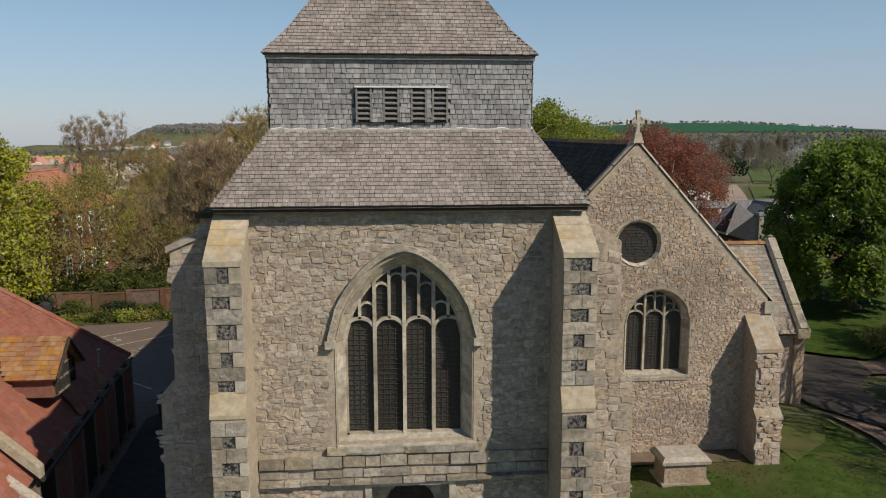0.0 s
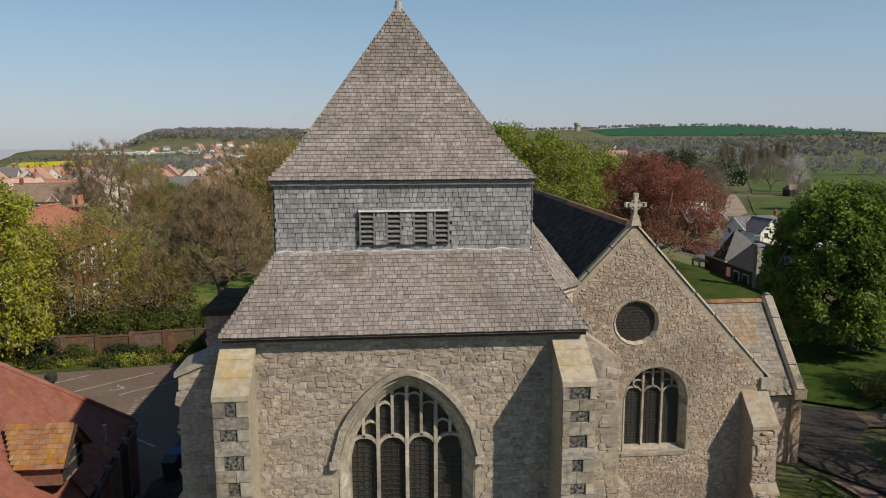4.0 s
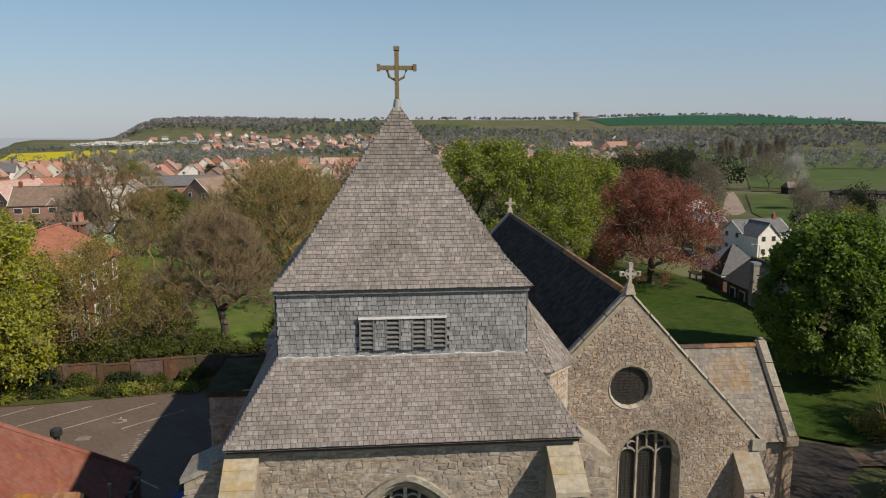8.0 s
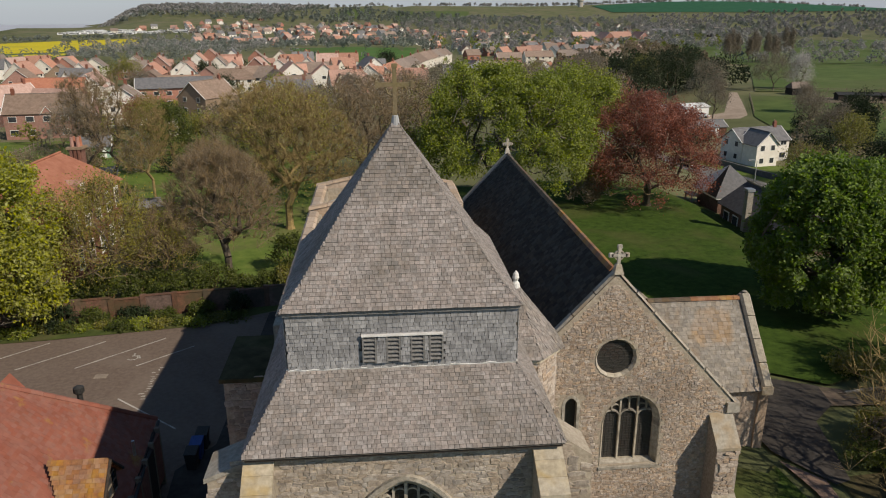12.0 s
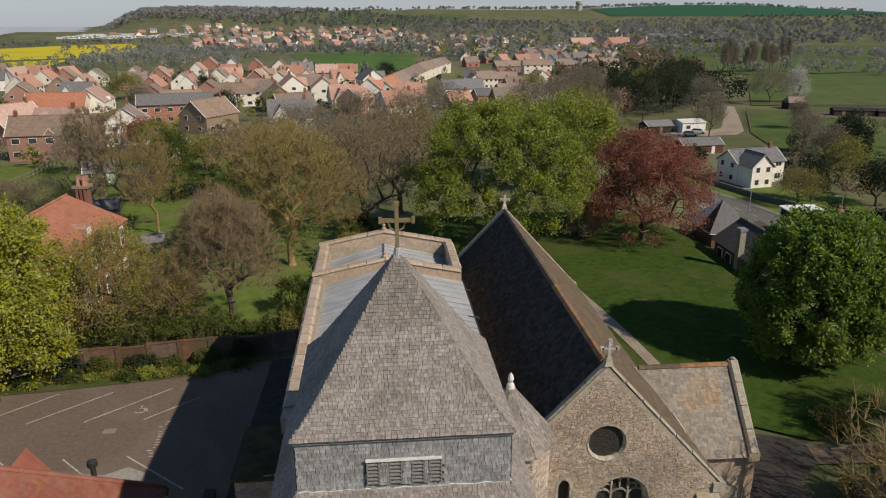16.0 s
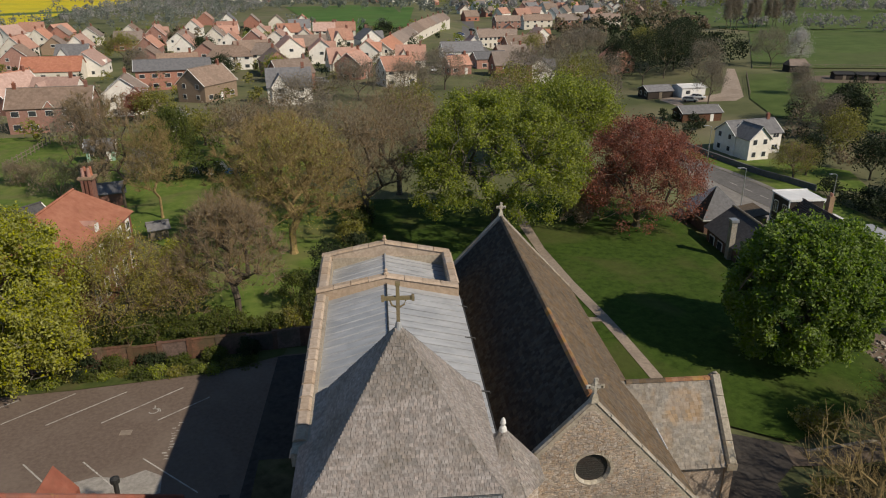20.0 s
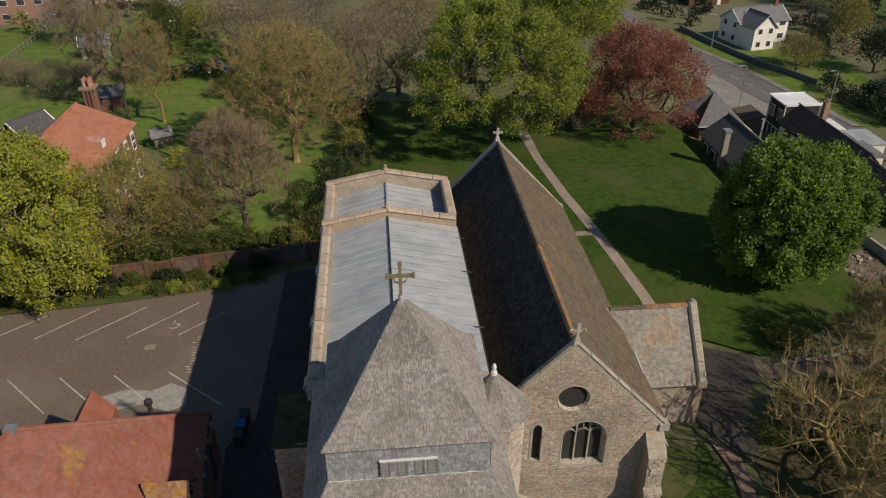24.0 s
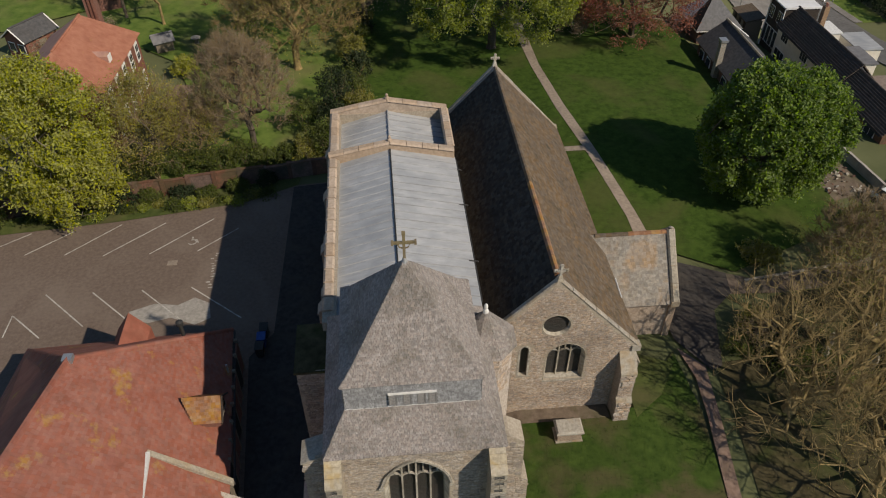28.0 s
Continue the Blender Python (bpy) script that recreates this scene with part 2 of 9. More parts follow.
EARTH = material("bare_earth", (0.11, 0.082, 0.06), (0.19, 0.15, 0.115), 2.0, 0.95, 0.4, (0.07, 0.075, 0.03), 0.5, 0.5)
LITTER = material("leaf_litter", (0.04, 0.036, 0.018), (0.105, 0.088, 0.048), 1.6, 0.95, 0.6, (0.045, 0.065, 0.018), 0.35, 0.65, relief=0.08, spec=0.08)
PATH_STONE = material("gravel_path", (0.24, 0.195, 0.155), (0.36, 0.30, 0.245), 4, 0.95, 0.3, (0.18, 0.15, 0.12), 0.5, 0.5)
RED_PATH = material("worn_red_path", (0.165, 0.11, 0.085), (0.26, 0.185, 0.145), 2.5, 0.95, 0.3, (0.13, 0.10, 0.07), 0.6, 0.5)
CONCRETE = material("pale_concrete", (0.32, 0.295, 0.265), (0.46, 0.43, 0.39), 1.2, 0.9, 0.2, (0.25, 0.23, 0.21), 0.2, 0.5)
BRICK = material("red_brick", (0.17, 0.072, 0.052), (0.27, 0.122, 0.088), 5, 0.9, 0.3, (0.16, 0.095, 0.07), 0.4, 0.4, vary=0.12)
OLD_BRICK = material("old_wall_brick", (0.10, 0.06, 0.045), (0.20, 0.115, 0.085), 4, 0.92, 0.4, (0.07, 0.068, 0.042), 0.6, 0.7, vary=0.25)
BROWN_BRICK = material("buff_brick", (0.24, 0.165, 0.11), (0.34, 0.245, 0.165), 4, 0.9, 0.25, vary=0.1)
TOWN_BRICK = material("pink_red_brick", (0.29, 0.14, 0.105), (0.42, 0.22, 0.172), 2.5, 0.9, 0.2, (0.25, 0.15, 0.12), 0.3, 0.4, vary=0.12)
CROSS_OAK = material("weathered_cross_oak", (0.135, 0.108, 0.062), (0.25, 0.20, 0.125), 14, 0.9, 0.4, (0.20, 0.17, 0.075), 2.0, 0.5)
RENDER_WHITE = material("white_render", (0.72, 0.69, 0.64), (0.85, 0.82, 0.77), 1.5, 0.85, 0.1, (0.62, 0.58, 0.52), 0.3, 0.4)
RENDER_CREAM = material("cream_render", (0.64, 0.595, 0.52), (0.76, 0.715, 0.635), 1.5, 0.85, 0.1, (0.54, 0.495, 0.42), 0.3, 0.4)
WHITE_PAINT = material("white_paint", (0.70, 0.70, 0.68), (0.80, 0.80, 0.78), 9, 0.5, 0.05)
PANE = material("window_pane", (0.03, 0.035, 0.042), (0.06, 0.066, 0.075), 0.8, 0.12, 0.0, spec=0.5)
ROOF_RED = material("town_red_roof", (0.37, 0.20, 0.15), (0.52, 0.31, 0.24), 1.6, 0.9, 0.15, (0.30, 0.20, 0.155), 0.2, 0.4, vary=0.2)
ROOF_BROWN = material("town_brown_roof", (0.20, 0.148, 0.118), (0.32, 0.245, 0.20), 1.6, 0.9, 0.15, (0.17, 0.135, 0.11), 0.2, 0.4, vary=0.2)
TERRACE_TILE = material("dark_ribbed_tile", (0.06, 0.047, 0.04), (0.115, 0.09, 0.078), 2.2, 0.9, 0.2, (0.075, 0.065, 0.055), 0.3, 0.5, vary=0.15)
ROOF_GREY = material("town_grey_roof", (0.13, 0.13, 0.137), (0.215, 0.215, 0.225), 1.6, 0.85, 0.15, vary=0.2)
ROOF_ORANGE = material("town_orange_roof", (0.34, 0.155, 0.11), (0.46, 0.235, 0.17), 1.6, 0.9, 0.15, (0.28, 0.13, 0.095), 0.5, 0.4, vary=0.15, speck=(0.44, 0.29, 0.11), speck_scale=0.6, speck_from=0.62)
CARAVAN_WHITE = material("caravan_panel", (0.62, 0.63, 0.64), (0.76, 0.77, 0.78), 0.5, 0.6, 0.0, vary=0.12)
BLUE_PAINT = material("blue_paint", (0.02, 0.06, 0.22), (0.03, 0.09, 0.32), 5, 0.5, 0.05)
RED_PAINT = material("red_paint", (0.32, 0.015, 0.015), (0.45, 0.025, 0.025), 5, 0.5, 0.05)
GREEN_PAINT = material("pale_green_paint", (0.22, 0.38, 0.28), (0.30, 0.46, 0.36), 5, 0.6, 0.05)
TARP_BLUE = material("blue_tarpaulin", (0.05, 0.17, 0.36), (0.09, 0.26, 0.48), 4, 0.5, 0.3)
GALVANISED = material("galvanised_steel", (0.36, 0.37, 0.38), (0.50, 0.51, 0.52), 12, 0.45, 0.1, metal=0.7)
CAR_BLACK = material("black_car_paint", (0.012, 0.012, 0.016), (0.02, 0.02, 0.025), 3, 0.2, 0.0, spec=0.6)
CAR_WHITE = material("white_car_paint", (0.68, 0.69, 0.70), (0.74, 0.75, 0.76), 3, 0.25, 0.0, spec=0.6)
CAR_SILVER = material("silver_car_paint", (0.34, 0.35, 0.37), (0.40, 0.41, 0.43), 3, 0.3, 0.0, metal=0.4)
CAR_BLUE = material("blue_car_paint", (0.03, 0.06, 0.16), (0.04, 0.08, 0.2), 3, 0.25, 0.0, spec=0.6)
RUBBER = material("tyre_rubber", (0.015, 0.015, 0.015), (0.03, 0.03, 0.03), 20, 0.8, 0.1)
# sea colour lightened: haze and reflected sky are put into it
SEA = material("sea", (0.40, 0.42, 0.48), (0.46, 0.48, 0.54), 0.004, 0.6, 0.0)
BARK = material("bark", (0.065, 0.052, 0.04), (0.14, 0.115, 0.09), 9, 0.95, 0.6, (0.09, 0.095, 0.05), 0.8, 0.4)
BARK_GREEN = material("lichened_bark", (0.19, 0.14, 0.062), (0.36, 0.27, 0.12), 7, 0.95, 0.4, (0.14, 0.108, 0.068), 0.9, 0.35)
TWIG_BROWN = material("brown_twigs", (0.16, 0.118, 0.068), (0.32, 0.238, 0.14), 4, 0.95, 0.0, vary=0.25)
TWIG_GREY = material("grey_twigs", (0.12, 0.105, 0.082), (0.215, 0.19, 0.15), 4, 0.95, 0.0, vary=0.2)
LEAF_GREEN = leaf_material("chestnut_leaf", (0.112, 0.182, 0.026), (0.24, 0.335, 0.062), 0.4)
LEAF_LIME = leaf_material("spring_leaf", (0.165, 0.205, 0.03), (0.335, 0.38, 0.066), 0.38)
LEAF_YELLOW = leaf_material("yellow_spring_leaf", (0.23, 0.245, 0.03), (0.45, 0.46, 0.078), 0.38)
LEAF_OLIVE = leaf_material("olive_spring_leaf", (0.165, 0.165, 0.038), (0.31, 0.30, 0.075), 0.35)
LEAF_COPPER = leaf_material("copper_leaf", (0.21, 0.083, 0.056), (0.41, 0.168, 0.115), 0.38)
LEAF_DARK = leaf_material("evergreen_leaf", (0.016, 0.028, 0.012), (0.042, 0.06, 0.024), 0.15)
LEAF_BUSH = leaf_material("shrub_leaf", (0.06, 0.085, 0.018), (0.14, 0.165, 0.038))
LEAF_BROWN = leaf_material("bare_wood_haze", (0.195, 0.155, 0.10), (0.325, 0.262, 0.178), 0.32)
# far leaf colours paled and greyed, with distance haze put into them
HAZED_BROWN = leaf_material("hazed_bare_wood", (0.275, 0.27, 0.262), (0.385, 0.375, 0.36), 0.3)
HAZED_GREEN = leaf_material("hazed_green_wood", (0.175, 0.20, 0.178), (0.265, 0.29, 0.245), 0.3)
LEAF_GOLD = leaf_material("golden_spring_leaf", (0.235, 0.215, 0.048), (0.41, 0.375, 0.095), 0.38)
LEAF_ASH = leaf_material("grey_twig_haze", (0.175, 0.15, 0.112), (0.29, 0.252, 0.195), 0.3)
LEAF_BLOSSOM = leaf_material("blossom", (0.45, 0.42, 0.40), (0.65, 0.62, 0.60))
GRASS_BLADE = leaf_material("grass_blade", (0.035, 0.07, 0.011), (0.075, 0.125, 0.022))

# ---- building helpers ----
ORIGIN = {}
HOMES = []


def thing(name, at=(0, 0, 0), label="", category="", group="", kind=""):
    """An Empty at the thing's base; its parts are given in world places."""
    ob = new(name)
    ob.empty_display_size = 0.2
    ob.location = at
    ORIGIN[ob.name] = Vector(at)
    return tagged(ob, label, category, group, kind)


def link_mesh(name, verts, faces, mat, parent=None, label="", smooth=False):
    """Verts and faces in world places as one mesh object under its parent."""
    me = bpy.data.meshes.new(name)
    v = np.asarray(verts, float).reshape(-1, 3)
    o = ORIGIN[parent.name] if parent else Vector((0, 0, 0))
    me.from_pydata((v - np.array(o)).tolist(), [], faces if isinstance(faces, list) else faces.tolist())
    for m in mat if isinstance(mat, (list, tuple)) else [mat]:
        me.materials.append(m)
    if smooth:
        me.polygons.foreach_set("use_smooth", [True] * len(me.polygons))
    ob = new(name, me)
    if parent:
        ob.parent = parent
        ORIGIN[ob.name] = o
    if label:
        tagged(ob, label)
    return ob


def part(name, bm, mat, parent=None, label="", bevel=0.0, smooth=False):
    """A bmesh in world places as one mesh object."""
    if bevel:
        bmesh.ops.bevel(bm, geom=[e for e in bm.edges if e.is_manifold and e.calc_face_angle(0) > 0.4], offset=bevel, segments=1, affect="EDGES")
    bmesh.ops.recalc_face_normals(bm, faces=bm.faces)
    me = bpy.data.meshes.new(name)
    o = ORIGIN[parent.name] if parent else Vector((0, 0, 0))
    bm.transform(Matrix.Translation(-o))
    bm.to_mesh(me)
    bm.free()
    for m in mat if isinstance(mat, (list, tuple)) else [mat]:
        me.materials.append(m)
    if smooth:
        me.polygons.foreach_set("use_smooth", [True] * len(me.polygons))
    ob = new(name, me)
    if parent:
        ob.parent = parent
        ORIGIN[ob.name] = o
    if label:
        tagged(ob, label)
    return ob


def add_prism(bm, ring, shift):
    """A closed prism from a ring of places and a shift to its other end."""
    shift = Vector(shift)
    a = [bm.verts.new(p) for p in ring]
    b = [bm.verts.new(Vector(p) + shift) for p in ring]
    n = len(a)
    bm.faces.new(a)
    bm.faces.new(b[::-1])
    for i in range(n):
        bm.faces.new((a[i], b[i], b[(i + 1) % n], a[(i + 1) % n]))
    return bm


def add_box(bm, lo, hi):
    (x0, y0, z0), (x1, y1, z1) = lo, hi
    return add_prism(bm, [(x0, y0, z0), (x1, y0, z0), (x1, y1, z0), (x0, y1, z0)], (0, 0, z1 - z0))


def box(lo, hi):
    return add_box(bmesh.new(), lo, hi)


def prism(ring, shift):
    return add_prism(bmesh.new(), ring, shift)


def hull(points):
    bm = bmesh.new()
    for p in points:
        bm.verts.new(p)
    bmesh.ops.convex_hull(bm, input=bm.verts)
    return bm


def tube(points, radii, sides=8):
    """A tapering tube along places."""
    bm = bmesh.new()
    rings = []
    for i, p in enumerate(points):
        p = Vector(p)
        way = (Vector(points[min(i + 1, len(points) - 1)]) - Vector(points[max(i - 1, 0)])).normalized()
        side = way.cross(Vector((0.31, 0.17, 0.93)) if abs(way.z) < 0.9 else Vector((1, 0.2, 0))).normalized()
        up = way.cross(side)
        r = radii[i] if isinstance(radii, (list, tuple)) else radii
        rings.append([bm.verts.new(p + r * (math.cos(6.2832 * k / sides) * side + math.sin(6.2832 * k / sides) * up)) for k in range(sides)])
    for a, b in zip(rings, rings[1:]):
        for k in range(sides):
            bm.faces.new((a[k], a[(k + 1) % sides], b[(k + 1) % sides], b[k]))
    bm.faces.new(rings[0][::-1])
    bm.faces.new(rings[-1])
    return bm


def slab(ring, thick):
    """A sheet of some thickness below a flat ring of places."""
    a, b, c = (Vector(p) for p in ring[:3])
    n = (b - a).cross(c - b).normalized()
    if n.z < 0:
        n = -n
    return prism(ring, -n * thick)


def holed_wall(outer, holes, place, depth):
    """A wall from a ring with holes in (u, v), set in the world by place(u, v, w), w from 0 (outside) to depth."""
    bm = bmesh.new()
    loops = []
    for ring in (outer, *holes):
        vs = [bm.verts.new((u, v, 0)) for u, v in ring]
        loops.append([bm.edges.new((vs[i], vs[(i + 1) % len(vs)])) for i in range(len(vs))])
    bmesh.ops.triangle_fill(bm, edges=[e for lp in loops for e in lp], use_beauty=True, use_dissolve=False)
    for f in [f for f in bm.faces if any(inside(h, *f.calc_center_median().xy) for h in holes)]:
        bm.faces.remove(f)
    front = list(bm.faces)
    border = [e for e in bm.edges if len(e.link_faces) == 1]
    twin = {v: bm.verts.new((v.co.x, v.co.y, depth)) for f in front for v in f.verts}
    for f in front:
        bm.faces.new([twin[v] for v in reversed(f.verts)])
    for e in border:
        a, b = e.verts
        bm.faces.new((a, b, twin[b], twin[a]))
    for v in bm.verts:
        v.co = Vector(place(*v.co))
    return bm


def inside(ring, u, v):
    hit = False
    for (a, b), (c, d) in zip(ring, ring[1:] + ring[:1]):
        if (b > v) != (d > v) and u < (c - a) * (v - b) / (d - b) + a:
            hit = not hit
    return hit


def arch_ring(c, half, sill, spring, apex, n=9, power=1.62):
    """A pointed arch as a ring in (u, v), from the sill's left corner round to its right."""
    ring = [(c - half, sill)]
    for i in range(n + 1):
        s = i / n
        ring.append((c - half * (1 - s), spring + (apex - spring) * (1 - (1 - s) ** power) ** (1 / power)))
    for i in range(n - 1, -1, -1):
        s = i / n
        ring.append((c + half * (1 - s), spring + (apex - spring) * (1 - (1 - s) ** power) ** (1 / power)))
    return ring + [(c + half, sill)]


def arch_height(c, half, spring, apex, u, power=1.62):
    s = min(1.0, abs(u - c) / half)
    return spring + (apex - spring) * (1 - s ** power) ** (1 / power)


def strip(points, wide, place, depth, w0=0.0):
    """A bar of stone along points in (u, v), set in the world by place."""
    bm = bmesh.new()
    left, right = [], []
    for i, (u, v) in enumerate(points):
        a, b = points[max(i - 1, 0)], points[min(i + 1, len(points) - 1)]
        du, dv = b[0] - a[0], b[1] - a[1]
        n = math.hypot(du, dv) or 1
        left.append((u - dv / n * wide / 2, v + du / n * wide / 2))
        right.append((u + dv / n * wide / 2, v - du / n * wide / 2))
    f = [[bm.verts.new(place(u, v, w)) for u, v in side] for side in (left, right) for w in (w0, w0 + depth)]
    for i in range(len(points) - 1):
        for a, b in ((0, 1), (1, 3), (3, 2), (2, 0)):
            bm.faces.new((f[a][i], f[a][i + 1], f[b][i + 1], f[b][i]))
    for i in (0, -1):
        bm.faces.new((f[0][i], f[1][i], f[3][i], f[2][i]))
    return bm


def ground_z(x, y):
    """Height of the land: level round the church, falling to a valley, rising to far hills."""
    x, y = np.asarray(x, float), np.asarray(y, float)

    def ease(v, a, b):
        s = np.clip((v - a) / (b - a), 0, 1)
        return s * s * (3 - 2 * s)

    z = -0.30 + 0.75 * ease(x, 12, 20) * ease(y, 38, 58) * (1 - ease(x, 34, 46))
    z = z + 0.62 * ease(x, 5.5, 7.5) * (1 - ease(x, 16.5, 22)) * ease(y, 9, 14) * (1 - ease(y, 29, 33))
    z = z - 7.5 * ease(x, 34, 64) * ease(y, 46, 100)
    z = z + 3.5 * ease(x, 78, 125) * ease(y, 125, 220)
    z = z - 1.2 * ease(-x, 25, 70) * ease(y, 90, 150)
    z = z - 3.0 * ease(y, 110, 260) * (1 - ease(x, 34, 72) * 0.8) - 4.0 * ease(y, 260, 480)
    r = np.hypot(x, y)
    z = z - 6 * ease(r, 450, 900) + 30 * ease(r, 1000, 2600) * (1 - 0.35 * ease(x, 800, 2500))
    z = z + 19 * np.exp(-(((x + 480) / 330) ** 2 + ((y - 2050) / 420) ** 2)) + 18 * np.exp(-(((x - 100) / 420) ** 2 + ((y - 2450) / 350) ** 2)) + 31 * np.exp(-(((x - 1050) / 560) ** 2 + ((y - 2350) / 400) ** 2))
    coast = np.maximum(ease(-(x + 0.42 * y), 50, 170) * ease(y, 450, 800), ease(-(x + 0.30 * y), -40, 200) * ease(y, 1350, 1800))
    z = z * (1 - coast) - 62 * coast
    z = z - 62 * ease(-(x + 140), 260, 520) * (1 - ease(y, 500, 800))
    return z


def gz(x, y):
    return float(ground_z(x, y))


# ---- ground, one sheet to the horizon ----
def axis_steps(near, far, step, growth):
    out, v, d = [0.0], 0.0, step
    while v < far:
        d = step if v < near else d * growth
        v += d
        out.append(v)
    return out


gx = sorted({-v for v in axis_steps(60, 4200, 5, 1.09)} | set(axis_steps(140, 4200, 5, 1.09)))
gy = sorted({-v for v in axis_steps(20, 600, 5, 1.2)} | set(axis_steps(260, 4600, 5, 1.06)))
GX, GY = np.meshgrid(gx, gy)
dip = np.where((GX > -82) & (GX < 52) & (GY > 8) & (GY < 150), 0.16, 0.0)
GV = np.stack([GX, GY, ground_z(GX, GY) - dip], -1).reshape(-1, 3)
nx = len(gx)
GF = [(j * nx + i, j * nx + i + 1, (j + 1) * nx + i + 1, (j + 1) * nx + i) for j in range(len(gy) - 1) for i in range(nx - 1)]
tagged(link_mesh("ground", GV, GF, SCRUB, smooth=True), "rolling land of grass and scrub", "ground", kind="structure")
sea_sheet = link_mesh("water", [(-4900, -600, -60), (4900, -600, -60), (4900, 4950, -60), (-4900, 4950, -60)], [(0, 1, 2, 3)], SEA)
tagged(sea_sheet, "hazy grey-blue sea beyond the coast", "sea", kind="structure")


def patch(name, ring, mat, label, category, lift=0.03, step=4.0, kind="structure"):
    """A flat piece of ground cut to a ring and laid on the land."""
    bm = bmesh.new()
    f = bm.faces.new([bm.verts.new((x, y, 0)) for x, y in ring])
    xs, ys = [p[0] for p in ring], [p[1] for p in ring]
    for axis, lo, hi in ((0, min(xs), max(xs)), (1, min(ys), max(ys))):
        n = max(1, min(60, int((hi - lo) / step)))
        for k in range(1, n):
            co, no = [0, 0, 0], [0, 0, 0]
            co[axis], no[axis] = lo + (hi - lo) * k / n, 1
            bmesh.ops.bisect_plane(bm, geom=bm.verts[:] + bm.edges[:] + bm.faces[:], plane_co=co, plane_no=no)
    for v in bm.verts:
        v.co.z = gz(v.co.x, v.co.y) + lift
    return tagged(part(name, bm, mat), label, category, kind=kind)


# ---- church tower ----
def west(y0):
    return lambda u, v, w: (u, y0 + w, v)


TW = 18.05
tower = thing("church_tower", (0.65, 22.2, -0.3), "squat ragstone church tower with shingled belfry and pyramid roof", "church tower")
WIN = arch_ring(0.63, 1.6, 5.12, 7.6, 9.65)
DOOR = [(-0.36, -0.3), (-0.36, 4.02), (1.84, 4.02), (1.84, -0.3)]
tw_outer = [(-3.25, -0.4), (4.55, -0.4), (4.55, 10.68), (-3.25, 10.68)]
part("wall", holed_wall(tw_outer, [WIN, DOOR], west(TW), 1.0), MORTAR, tower, "west wall of random rubble")
part("wall", box((-3.25, TW + 1.0, -0.4), (-2.35, 26.4, 10.68)), MORTAR, tower)
part("wall", box((3.65, TW + 1.0, -0.4), (4.55, 26.4, 10.68)), RAGSTONE, tower)
part("wall", box((-2.35, 25.6, -0.4), (3.65, 26.4, 10.68)), RAGSTONE, tower)


def voussoirs(outer, inner, place, w_out, w_in, parent, mat, name="jamb_stone", skip_last=True):
    """Dressed stones between two rings of equal count, splayed from the face to the glass."""
    for i in range(len(outer) - 1):
        bm = bmesh.new()
        g = 0.012
        ring = []
        for s, t in ((g, 0), (1 - g, 0), (1 - g, 1), (g, 1)):
            a, b = (outer, inner)[t][i], (outer, inner)[t][i + 1]
            ring.append((a[0] + (b[0] - a[0]) * s, a[1] + (b[1] - a[1]) * s, w_in if t else w_out))
        front = [bm.verts.new(place(*p)) for p in ring]
        back = [bm.verts.new(place(p[0], p[1], 0.75)) for p in ring]
        bm.faces.new(front)
        bm.faces.new(back[::-1])
        for k in range(4):
            bm.faces.new((front[k], back[k], back[(k + 1) % 4], front[(k + 1) % 4]))
        part(name, bm, mat, parent)


def split_jamb(ring, n):
    """Breaks the two straight sides of an arch ring into n stones each."""
    (u0, v0), (u1, v1) = ring[0], ring[1]
    low = [(u0, v0 + (v1 - v0) * k / n) for k in range(n)]
    (a0, b0), (a1, b1) = ring[-2], ring[-1]
    high = [(a0, b0 + (b1 - b0) * k / n) for k in range(1, n + 1)]
    return low + ring[1:-1] + high


